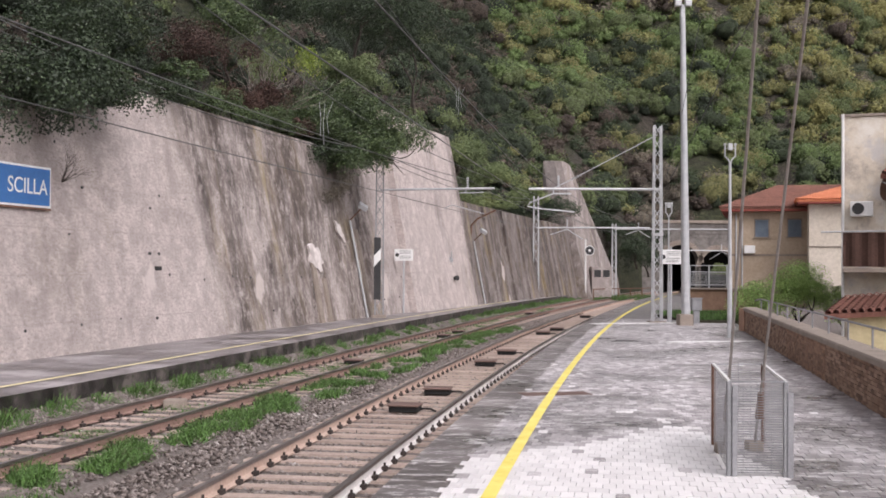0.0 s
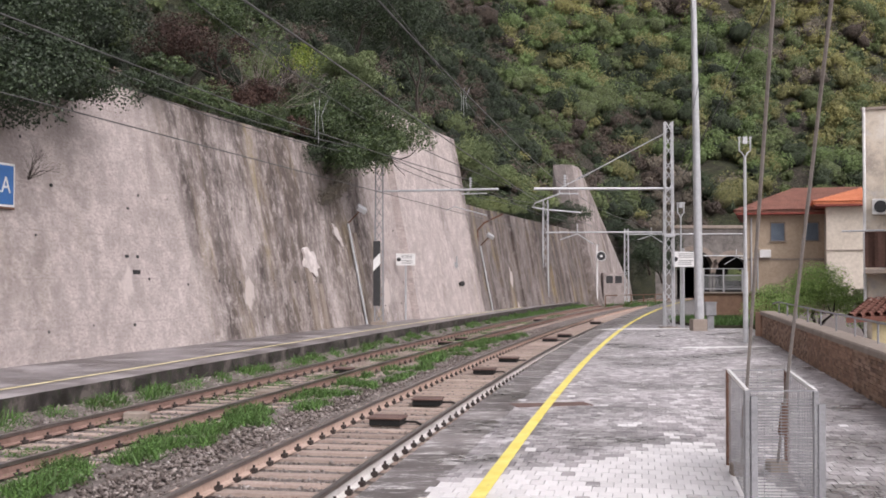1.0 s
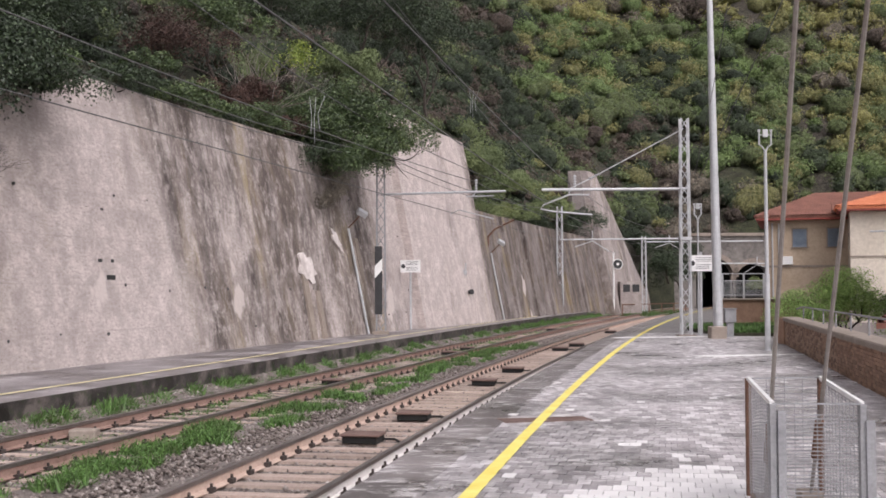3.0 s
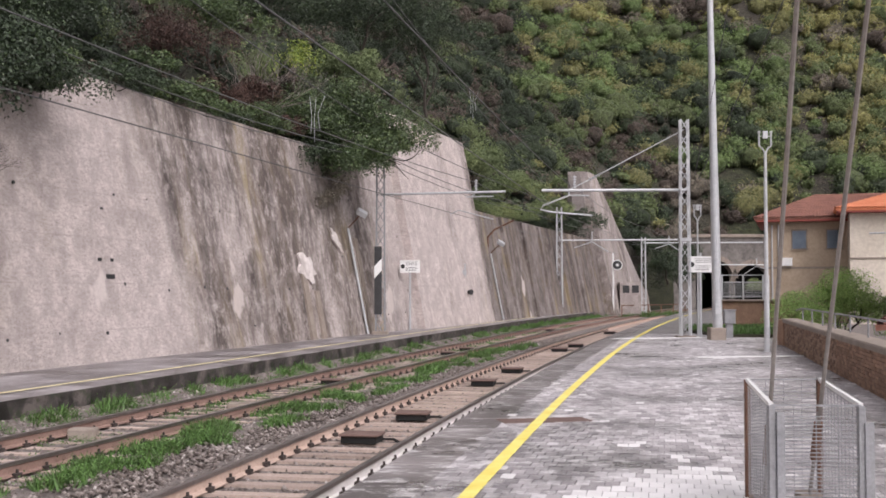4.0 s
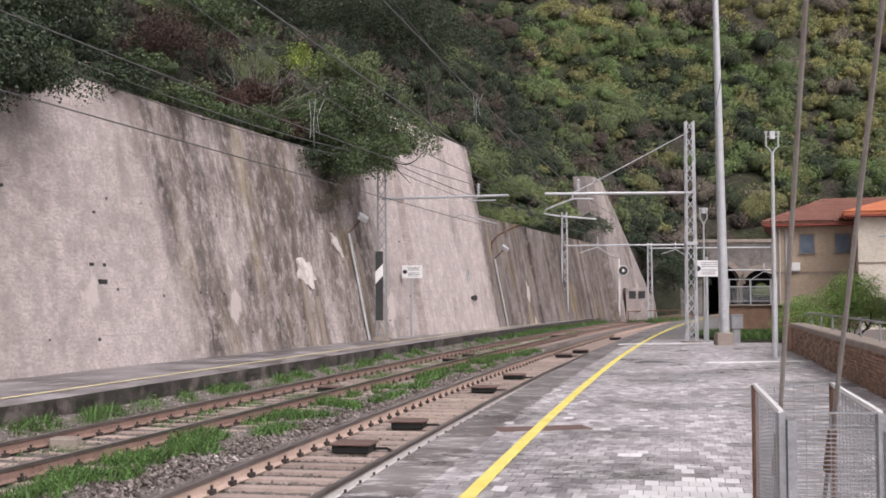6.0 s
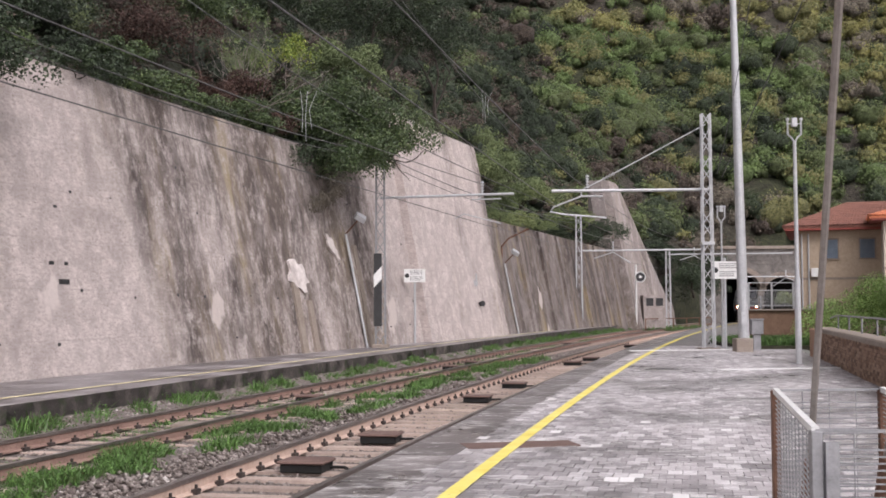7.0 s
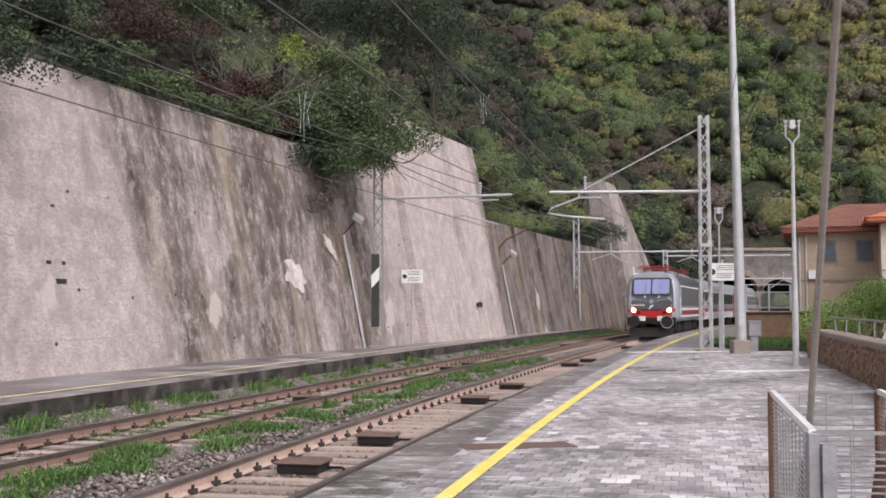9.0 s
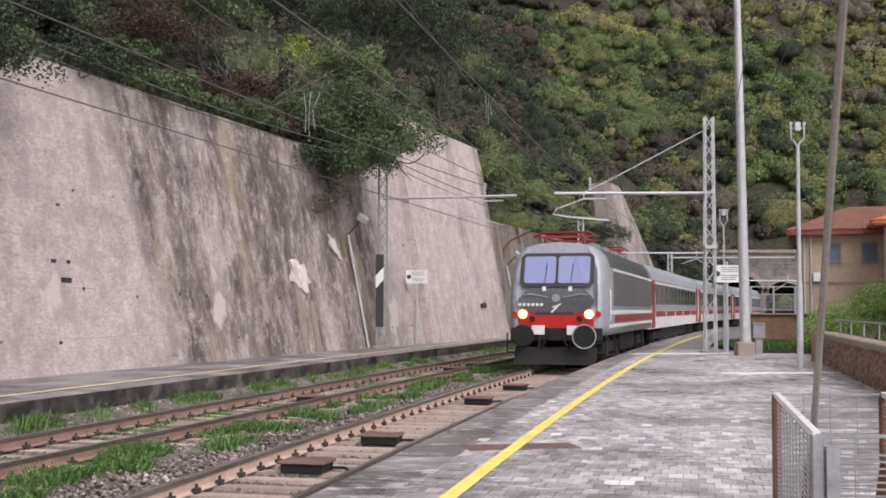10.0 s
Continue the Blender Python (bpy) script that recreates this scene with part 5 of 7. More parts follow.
def station_house():
    h = empty("ochre_house", "two-storey ochre plastered house with red tiled hip roof", "house")
    y = 84.0
    x0, x1, x2 = 23.6, 29.2, 44.0
    ev = 6.9
    part("wall", boxed(x0, y, -0.36, x1 + 0.05, y + 11, ev), M_PLASTER, h, "stained ochre plaster wall")
    part("wall", boxed(x1, y - 3.5, -0.36, x2, y + 11, ev + 0.35), M_CREAM, h, "paler cream plaster wall")
    for bx0, bx1, yy, e in ((x0 - 0.7, x1 + 0.2, y, ev), (x1 - 0.8, x2 + 0.6, y - 3.5, ev + 0.35)):
        bm = bmesh.new()
        box(bm, bx0, yy - 0.75, e, bx1, yy + 11.6, e + 0.28)
        part("eave_board", bevel(bm, 0.02, 1), M_TREDWOOD, h, "dark red painted eaves board")
    r = h
    tiled_roof(r, ((x0 - 0.8, y - 0.8, ev + 0.28), (x1 + 0.3, y - 0.8, ev + 0.28)), ((x0 + 3.6, y + 5.5, ev + 2.3), (x1 + 3, y + 5.5, ev + 2.3)), M_ROOF)
    tiled_roof(r, ((x0 - 0.8, y + 11.7, ev + 0.28), (x0 - 0.8, y - 0.8, ev + 0.28)), ((x0 + 3.6, y + 5.6, ev + 2.3), (x0 + 3.6, y + 5.5, ev + 2.3)), M_ROOF)
    tiled_roof(r, ((x1 - 0.9, y - 4.3, ev + 0.63), (x2 + 0.6, y - 4.3, ev + 0.63)), ((x1 + 4.5, y + 3.5, ev + 2.5), (x2 + 0.6, y + 3.5, ev + 2.5)), M_ROOFNEW)
    tiled_roof(r, ((x1 - 0.9, y + 11.6, ev + 0.63), (x1 - 0.9, y - 4.3, ev + 0.63)), ((x1 + 4.5, y + 3.6, ev + 2.5), (x1 + 4.5, y + 3.5, ev + 2.5)), M_ROOFNEW)
    for x in (25.9, 28.3):
        window(h, x, y, 5.62, 0.95, 1.3, M_COPING, M_SHUTTER)
    part("string_course", boxed(x0 - 0.03, y - 0.05, 3.5, x1, y + 0.02, 3.66), M_COPING, h)
    part("string_course", boxed(x1 - 0.03, y - 3.56, 4.1, x2, y - 3.48, 4.2), M_COPING, h)
    for x, z in ((24.0, 1.6), (24.45, 3.0)):
        part("drainpipe", tube(bmesh.new(), (x, y - 0.08, -0.3), (x, y - 0.08, 6.7), 0.06, n=8), M_STEEL, h, "pale drainpipe")
    part("air_conditioner", boxed(24.6, y - 0.35, 3.7, 25.4, y, 4.3, bev=0.03), M_WHITE, h, "white air-conditioning unit")
    h.matrix_basis = Matrix.Translation((x0, y, 0)) @ pose(0, 0, 0, 0, 0, -17) @ Matrix.Translation((-x0, -y, 0))


M_PEEL = damp_surface("peeling_plaster", (0.36, 0.31, 0.26), (0.62, 0.55, 0.45), (0.74, 0.7, 0.63), 0.45, 0.9, (0.5, 0.48, 0.47))


def tall_house():
    h = empty("cream_house", "peeling cream plastered house with balcony and red awning", "house")
    x0, y = 14.05, 36.0
    part("wall", boxed(x0, y, -0.36, x0 + 9, y + 8, 7.8), M_PEEL, h, "peeling cream plaster")
    part("parapet_cap", boxed(x0 - 0.06, y - 0.06, 7.8, x0 + 9, y + 8, 7.9, bev=0.02), M_COPING, h)
    part("drainpipe", tube(bmesh.new(), (x0 + 0.05, y - 0.06, 0), (x0 + 0.05, y - 0.06, 7.9), 0.05, n=8), M_WHITE, h)
    part("antenna", tube(bmesh.new(), (x0 + 1.9, y + 0.3, 7.8), (x0 + 1.9, y + 0.3, 9.0), 0.025, n=6), M_STEEL, h)
    ac = part("air_conditioner", boxed(x0 + 0.3, y - 0.42, 4.3, x0 + 1.05, y - 0.05, 4.82, bev=0.03), M_WHITE, h, "white air-conditioning unit")
    fan = bmesh.new()
    tube(fan, (x0 + 0.56, y - 0.415, 4.56), (x0 + 0.56, y - 0.45, 4.56), 0.2, n=20)
    part("fan_grille", fan, M_BLACK, ac)
    d = bmesh.new()
    rings = []
    ax = Vector((-0.75, -0.6, 0.25)).normalized()
    u = ax.orthogonal().normalized()
    v = ax.cross(u)
    c = Vector((x0 + 1.75, y - 1.4, 5.25))
    for k in range(5):
        r = 0.14 * k + 0.01
        rings.append([d.verts.new(c + ax * (r * r * 0.45) + (u * math.cos(i * math.tau / 20) + v * math.sin(i * math.tau / 20)) * r) for i in range(20)])
    for a, b in zip(rings, rings[1:]):
        for i in range(20):
            d.faces.new((a[i], a[(i + 1) % 20], b[(i + 1) % 20], b[i]))
    bmesh.ops.solidify(d, geom=d.faces[:], thickness=0.02)
    dish = part("satellite_dish", d, M_RUST, h, "rust-brown satellite dish")
    part("dish_arm", path_tube(bmesh.new(), [c, c + ax * 0.55, c + Vector((0.5, 0.4, -0.3))], 0.02), M_STEEL, dish)
    bal = part("balcony_slab", boxed(x0 + 0.1, y - 1.5, 2.35, x0 + 9, y, 2.5, bev=0.02), M_COPING, h, "concrete balcony slab")
    cu = bmesh.new()
    prev = None
    for k in range(60):
        f = k / 59
        x = x0 + 0.1 + f * 6
        yy = y - 1.5 + 0.05 * math.sin(k * 1.3)
        p = (cu.verts.new((x, yy, 2.55)), cu.verts.new((x, yy + 0.03, 3.7)))
        if prev:
            cu.faces.new((prev[0], p[0], p[1], prev[1]))
        prev = p
    bmesh.ops.solidify(cu, geom=cu.faces[:], thickness=0.02)
    part("balcony_screen", cu, M_CLOTH, bal, "brown fabric balcony screen")
    part("balcony_rail", path_tube(bmesh.new(), [(x0 - 0.6, y - 1.5, 3.72), (x0 + 9, y - 1.5, 3.85)], 0.03), M_STEEL, bal)
    tiled_roof(h, ((x0 + 1.3, y - 2.0, 5.6), (x0 + 9, y - 2.0, 5.6)), ((x0 + 2.4, y, 7.0), (x0 + 9, y, 7.0)), M_ROOF, 8)
    an = empty("lean_to", "low cream annex with a sloping red tiled roof", "outbuilding")
    part("wall", boxed(x0 + 0.4, y - 5.0, -0.36, x0 + 6, y - 2.2, 1.15), M_YPLASTER, an, "pale yellow wall")
    tiled_roof(an, ((x0 - 0.3, y - 5.3, 1.05), (x0 + 6, y - 5.3, 1.5)), ((x0 + 0.2, y - 2.0, 1.5), (x0 + 6, y - 2.0, 2.1)), M_ROOF, 8)
    turn = Matrix.Translation((x0, y, 0)) @ pose(0, 0, 0, 0, 0, -23) @ Matrix.Translation((-x0, -y, 0))
    h.matrix_basis = turn
    an.matrix_basis = turn


station_house()
tall_house()


# ---- overhead wires ----
def wires():
    def run(nm, label, pts, r=0.012, drop=0.15):
        bm = bmesh.new()
        for a, b in zip(pts, pts[1:]):
            path_tube(bm, sag(a, b, drop, 8), r, 5)
        w = tagged(obj_from(bm, nm, M_WIRE), label, "overhead wire", "overhead wires")
        return w
    run("contact_wire", "thin dark contact wire over the far track", [(*off2(-8, 0), 4.75), (*off2(43, 0), 4.68), (*off2(78, 0), 4.7), (*off2(101, 0), 4.8)], 0.011, 0.02)
    run("catenary_wire", "dark catenary wire over the far track", [(*off2(-8, 0), 6.25), (*off2(43, 0), 6.1), (*off2(78, 0), 6.1), (*off2(101, 0), 6.1)], 0.013, 0.45)
    run("contact_wire", "thin dark contact wire over the near track", [(*off(-8, 0), 4.85), (*off(40.4, 0), 4.7), (*off(76, 0), 4.8), (*off(103, 0), 4.8), (*off(123.8, 0), 4.8)], 0.011, 0.02)
    run("catenary_wire", "dark catenary wire over the near track", [(*off(-8, 0), 6.6), (*off(40.4, 0), 6.0), (*off(76, 0), 6.1), (*off(123.8, 0), 5.6)], 0.013, 0.3)
    # line wires along the wall
    run("line_wire", "dark twin feeder wire running along the hillside", [(-11.5, 21.0, 8.4), (-2.4, 43.5, 7.2), (7.9, 78, 7.4)], 0.018, 0.5)
    run("line_wire", "dark twin feeder wire running along the hillside", [(-11.6, 21.0, 8.2), (-2.5, 43.5, 7.0), (7.8, 78, 7.2)], 0.014, 0.55)
    run("line_wire", "dark twin feeder wire running along the hillside", [(-9.2, 30.0, 11.6), (-2.3, 43.5, 8.1), (8.0, 78, 7.7)], 0.018, 0.2)
    run("line_wire", "dark cable descending across the hillside", [(-3.5, 50.0, 16.5), (7.6, 84.0, 9.6)], 0.022, 0.4)
    run("line_wire", "dark cable descending beside the lighting pole", [(10.78, 30.0, 13.7), (8.95, 40.2, 5.9)], 0.016, 0.2)
    run("line_wire", "dark cable descending beside the lighting pole", [(9.0, 36.0, 11.0), (8.8, 40.2, 6.0)], 0.012, 0.3)
    for x, y, z in ((-4.4, 39.0, 8.6), (1.6, 62.5, 12.9)):
        bm = bmesh.new()
        for dx, l in ((-0.12, 1.3), (0.1, 1.6), (0.4, 1.2)):
            path_tube(bm, [(x + dx, y, z), (x + dx * 0.4, y, z - l * 0.5), (x + dx * 0.6, y, z - l)], 0.009, 5)
        tagged(obj_from(bm, "hanging_cable", M_STEEL), "pale loose cable ends hanging from the wire", "cable", "hanging cables")


wires()


# ---- fittings on the wall ----
def wall_fittings():
    for y, z, zt in ((43.1, PZ, 4.35), (62.5, PZ, 4.0)):
        p = empty("wall_lamp", "slim pipe with a small floodlight leaning on the wall", "lamp", "wall lamps")
        a, b = wall_point(y + 0.4, z, 0.1), wall_point(y + 0.2, zt, 0.12)
        part("pipe", tube(bmesh.new(), a, b, 0.045, n=8), M_STEEL, p, "pale conduit pipe")
        part("bracket", path_tube(bmesh.new(), [b, b + Vector((0.3, -0.2, 0.3)), b + Vector((0.5, -0.3, 0.5))], 0.03), M_RUST, p)
        h = bmesh.new()
        m = Matrix.Translation(b + Vector((0.55, -0.35, 0.55))) @ Euler((0.5, 0.5, 0.3)).to_matrix().to_4x4()
        box(h, -0.2, -0.16, -0.1, 0.2, 0.16, 0.1, m)
        part("lamp_head", bevel(h, 0.03), M_STEEL, p, "grey floodlight head")
    b = wall_point(63.0, 4.9, 0.05)
    p = empty("wall_bracket", "rusty iron bracket arm on the wall", "bracket")
    part("arm", path_tube(bmesh.new(), [b + Vector((0, 0, -0.6)), b, b + Vector((0.35, -0.2, 0.4)), b + Vector((1.4, -0.4, 0.9))], 0.05), M_RUST, p)
    # weep holes and the dark socket: black solids in place of shaded hollows
    rng = random.Random(3)
    for y0 in frange(21.5, 48, 1.9):
        for z in (1.0, 2.1, 3.2, 4.3, 5.4):
            y = y0 + rng.uniform(-0.35, 0.35) + (0.8 if z in (2.1, 4.3) else 0)
            if rng.random() < 0.45:
                continue
            a = wall_point(y, z + rng.uniform(-0.1, 0.1), -0.02)
            bm = bmesh.new()
            r = rng.uniform(0.025, 0.042)
            tube(bm, a, a + Vector((0.035, -0.01, 0)), r, n=7)
            tagged(obj_from(bm, "weep_hole", M_BLACK), "small black disc for a shaded weep hole in the render", "weep hole", "weep holes")
    for y, z, w, h in ((27.55, 2.35, 0.42, 0.14), (27.2, 2.75, 0.2, 0.1), (27.7, 2.75, 0.16, 0.1), (27.0, 4.0, 0.18, 0.07), (27.6, 4.0, 0.16, 0.07)):
        a = wall_point(y, z, -0.05)
        bm = bmesh.new()
        m = Matrix.Translation(a) @ Euler((0, 0, -radians(16))).to_matrix().to_4x4()
        box(bm, -0.02, -w * 0.4, -h * 0.4, 0.065, w * 0.4, h * 0.4, m)
        tagged(obj_from(bm, "wall_socket", M_BLACK), "black rectangular plate for a shaded recess in the retaining wall", "recess", "wall recesses")
    # ribs and pilaster strips
    for y, ztop, w, mat in ((43.9, 4.0, 0.3, M_COPING), (38.6, 2.6, 0.35, M_COPING), (39.5, 2.0, 0.3, M_COPING)):
        bm = bmesh.new()
        pts = []
        for z in (PZ - 0.1, ztop):
            for dy in (0, w):
                for pr in (-0.05, 0.07):
                    pts.append(bm.verts.new(wall_point(y + dy, z, pr)))
        for f in ((0, 1, 3, 2), (4, 6, 7, 5), (0, 4, 5, 1), (2, 3, 7, 6), (1, 5, 7, 3), (0, 2, 6, 4)):
            bm.faces.new([pts[i] for i in f])
        bmesh.ops.recalc_face_normals(bm, faces=bm.faces[:])
        tagged(obj_from(bm, "wall_rib", mat), "pale narrow concrete rib on the wall", "rib", "wall ribs", "structure")
    for y in (66, 70.5, 74.5, 79.5, 84, 88):
        bm = bmesh.new()
        pts = []
        for z in (PZ - 0.1, wall_top(y) - 0.05):
            for dy in (0, 0.55):
                for pr in (-0.05, 0.16):
                    pts.append(bm.verts.new(wall_point(y + dy, z, pr)))
        for f in ((0, 1, 3, 2), (4, 6, 7, 5), (0, 4, 5, 1), (2, 3, 7, 6), (1, 5, 7, 3), (0, 2, 6, 4)):
            bm.faces.new([pts[i] for i in f])
        bmesh.ops.recalc_face_normals(bm, faces=bm.faces[:])
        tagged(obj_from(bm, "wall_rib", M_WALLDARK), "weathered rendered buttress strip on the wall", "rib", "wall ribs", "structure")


wall_fittings()


def plaster_patches():
    """Fresh pale repairs standing a little proud of the old render."""
    rng = random.Random(17)
    for y, z, w, h, lean in ((39.0, 2.78, 1.35, 1.05, 0.3), (42.1, 3.85, 0.55, 0.9, 0.7)):
        bm = bmesh.new()
        proud = 0.06
        rim, back = [], []
        n = 18
        for k in range(n):
            a = k * math.tau / n
            q = rng.uniform(0.55, 1.15)
            dz = math.sin(a) * h / 2 * q
            dy = math.cos(a) * w / 2 * q - lean * dz
            rim.append(bm.verts.new(wall_point(y + dy, z + dz, proud + 0.02)))
            back.append(bm.verts.new(wall_point(y + dy, z + dz, proud - 0.14)))
        bm.faces.new(rim)
        for k in range(n):
            bm.faces.new((rim[k], back[k], back[(k + 1) % n], rim[(k + 1) % n]))
        bmesh.ops.recalc_face_normals(bm, faces=bm.faces[:])
        tagged(obj_from(bm, "plaster_patch", M_PATCH), "pale patch of newer plaster on the retaining wall", "plaster patch", "plaster patches", "structure")


M_PATCH = damp_surface("pale_repair_plaster", (0.42, 0.37, 0.35), (0.58, 0.525, 0.505), (0.72, 0.67, 0.65), 1.6, 0.9)
plaster_patches()


# ---- boxes between and beside the rails ----
def track_boxes():
    """Rust-brown lidded steel boxes lying between the rails."""
    def lidded(y, place, d, w, l, h):
        x, yy = place(y, d)
        b = empty("track_box", "rust-brown lidded steel box between the rails", "track box", "boxes on the sleepers", at=(x, yy, -0.172))
        b.rotation_euler = (0, 0, -math.atan(slope1(y)) + random.uniform(-0.05, 0.05))
        bm = bmesh.new()
        box(bm, -w / 2, -l / 2, 0, w / 2, l / 2, h * 0.75)
        part("case", bevel(bm, 0.012, 1), M_UNDER, b, "dark case")
        bm = bmesh.new()
        box(bm, -w / 2 - 0.03, -l / 2 - 0.03, h * 0.72, w / 2 + 0.03, l / 2 + 0.03, h)
        part("lid", bevel(bm, 0.015, 1), M_BOXLID, b, "brown painted lid")
        bm = bmesh.new()
        path_tube(bm, [(w / 2, 0.1, h * 0.3), (w / 2 + 0.2, 0.05, 0.05), (w / 2 + 0.3, -0.05, 0.02)], 0.02)
        part("cable", bm, M_UNDER, b)
    for y, d in ((16.7, -0.1), (19.6, -0.02), (26.6, -0.05), (30.6, -0.02), (41.0, -0.1), (44.0, 0.1), (57.0, 0)):
        lidded(y, off, d, 0.52, 0.42, 0.14)
    for y, d in ((26.3, 0.1), (38.2, 0.05), (41.0, 0.05), (60.0, 0)):
        lidded(y, off2, d, 0.46, 0.4, 0.12)
    for y, d, w, l in ((20.6, 0.35, 0.5, 0.5), (16.6, -0.45, 0.4, 0.3), (32.0, 0.2, 0.4, 0.3)):
        x, yy = off2(y, d)
        bm = bmesh.new()
        box(bm, x - w / 2, yy - l / 2, -0.3, x + w / 2, yy + l / 2, -0.05)
        tagged(obj_from(bevel(bm, 0.02, 1), "concrete_slab", M_COPING), "pale concrete cover slab lying in the track bed", "slab", "cover slabs")


track_boxes()


# ---- plants ----
def leaf_mesh(name, centres, normals, sizes, aspect=0.55, rng=None, sides=4):
    """A mesh of many small diamond-shaped leaves."""
    rng = rng or np.random.default_rng(1)
    n = len(centres)
    nrm = normals / np.maximum(np.linalg.norm(normals, axis=1, keepdims=True), 1e-6)
    r = rng.normal(size=(n, 3))
    u = np.cross(nrm, r)
    u /= np.maximum(np.linalg.norm(u, axis=1, keepdims=True), 1e-6)
    v = np.cross(nrm, u)
    s = sizes[:, None]
    co = np.empty((n, 4, 3))
    co[:, 0] = centres - u * s
    co[:, 1] = centres + v * s * aspect + nrm * s * 0.15
    co[:, 2] = centres + u * s
    co[:, 3] = centres - v * s * aspect + nrm * s * 0.15
    k = sides
    if k == 3:
        co = co[:, 1:]
    me = bpy.data.meshes.new(name)
    me.vertices.add(n * k)
    me.vertices.foreach_set("co", np.ascontiguousarray(co).reshape(-1))
    me.loops.add(n * k)
    me.loops.foreach_set("vertex_index", np.arange(n * k, dtype=np.int32))
    me.polygons.add(n)
    me.polygons.foreach_set("loop_start", np.arange(0, n * k, k, dtype=np.int32))
    me.update(calc_edges=True)
    return me


def crown_points(rng, c, r, lobes, leaves, flat=0.8, droop=0.0, reach=(0.3, 0.92), swell=(0.2, 0.46), jitter=0.6):
    """Leaves on the outside of several overlapping lobes."""
    cs, ns = [], []
    for _ in range(lobes):
        d = rng.normal(size=3)
        d /= np.linalg.norm(d)
        d[2] = abs(d[2]) * 0.9 - 0.25 - droop * rng.random()
        lc = np.array(c) + d * r * rng.uniform(*reach) * np.array([1, 1, flat])
        lr = r * rng.uniform(*swell)
        k = leaves // lobes
        q = rng.normal(size=(k, 3))
        q /= np.linalg.norm(q, axis=1, keepdims=True)
        q[:, 2] = np.where(q[:, 2] < -0.55, -q[:, 2], q[:, 2])
        rad = lr * (1 - 0.45 * rng.random(k) ** 2)
        cs.append(lc + q * rad[:, None] * np.array([1, 1, flat]))
        ns.append(q + rng.normal(size=(k, 3)) * jitter + np.array([0, 0, 0.35 if jitter > 0.5 else 0.0]))
    return np.concatenate(cs), np.concatenate(ns)


# wide tone range of these two puts leaf highlights and shaded gaps into colour
M_LEAFDARK = island("dark_evergreen_leaf", [(0, (0.006, 0.012, 0.005)), (0.6, (0.024, 0.043, 0.017)), (1, (0.07, 0.105, 0.042))], 0.55, 0.35, 0.5)
M_LEAFMID = island("laurel_leaf", [(0, (0.012, 0.022, 0.008)), (0.55, (0.05, 0.085, 0.027)), (1, (0.18, 0.235, 0.085))], 0.45, 0.35, 0.4)
M_LEAFYEL = island("yellow_green_leaf", [(0, (0.06, 0.1, 0.015)), (0.6, (0.18, 0.25, 0.035)), (1, (0.4, 0.44, 0.07))], 0.55, 0.2, 0.6)
M_LEAFGREEN = island("green_scrub_leaf", [(0, (0.062, 0.086, 0.036)), (0.5, (0.145, 0.188, 0.076)), (1, (0.27, 0.315, 0.125))], 0.75, 0.9, 0.23)
M_LEAFBROWN = island("dry_brush_twig", [(0, (0.016, 0.009, 0.007)), (0.6, (0.055, 0.028, 0.021)), (1, (0.13, 0.072, 0.055))], 0.8, 0.3, 0.3)
M_LEAFGREY = island("grey_dry_scrub", [(0, (0.05, 0.045, 0.035)), (0.6, (0.12, 0.105, 0.08)), (1, (0.24, 0.205, 0.16))], 0.8, 0.6, 0.2)
M_BUSH = island("bright_bush_leaf", [(0, (0.16, 0.26, 0.07)), (0.6, (0.3, 0.46, 0.125)), (1, (0.46, 0.62, 0.21))], 0.6, 0.3, 0.5)
M_BARK = simple("rough_bark", (0.025, 0.02, 0.016), (0.075, 0.06, 0.05), 6, 0.9, bumpy=0.6)
M_TWIG = simple("pale_twig", (0.2, 0.17, 0.15), (0.34, 0.3, 0.27), 6, 0.9)


def limb(bm, p, d, length, r, depth, rng):
    n = 4
    for i in range(n):
        q = p + d * (length / n)
        tube(bm, p, q, r * (1 - 0.18 * i), r * (1 - 0.18 * (i + 1)), n=6, caps=False)
        d = (d + Vector((rng.uniform(-1, 1), rng.uniform(-1, 1), rng.uniform(-0.5, 0.8))) * 0.25).normalized()
        p = q
        if depth and i >= 1:
            s = (d + Vector((rng.uniform(-1, 1), rng.uniform(-1, 1), rng.uniform(-0.4, 0.8))) * 0.9).normalized()
            limb(bm, p, s, length * 0.6, r * 0.5, depth - 1, rng)


def tree(nm, label, c, r, base, mat, lobes, leaves, size, seed, flat=0.8, droop=0.0, stretch=(1, 1, 1), bare=False):
    rng = np.random.default_rng(seed)
    pr = random.Random(seed)
    t = empty(nm, label, "tree" if nm.endswith("tree") else "bush")
    bm = bmesh.new()
    b = Vector(base)
    d = (Vector(c) - b)
    limb(bm, b - Vector((0, 0, 0.3)), d.normalized(), d.length * 0.7, 0.05 + r * 0.03, 2, pr)
    part("trunk", bm, M_BARK, t, "dark leaning trunk with limbs")
    pts, ns = crown_points(rng, (0, 0, 0), r, int(lobes * 1.5), int(leaves * 1.8), flat, droop, (0.25, 0.95), (0.16, 0.4))
    pts = pts * np.array(stretch) + np.array(c)
    me = leaf_mesh("crown", pts, ns, rng.uniform(0.4, 1.0, len(pts)) * size * 0.72, 0.62, rng, 3)
    me.materials.append(mat)
    o = new("crown", me)
    o.parent = t
    o["label"] = "dense leafy crown" if not bare else "tangle of dry twigs and leaves"
    return t


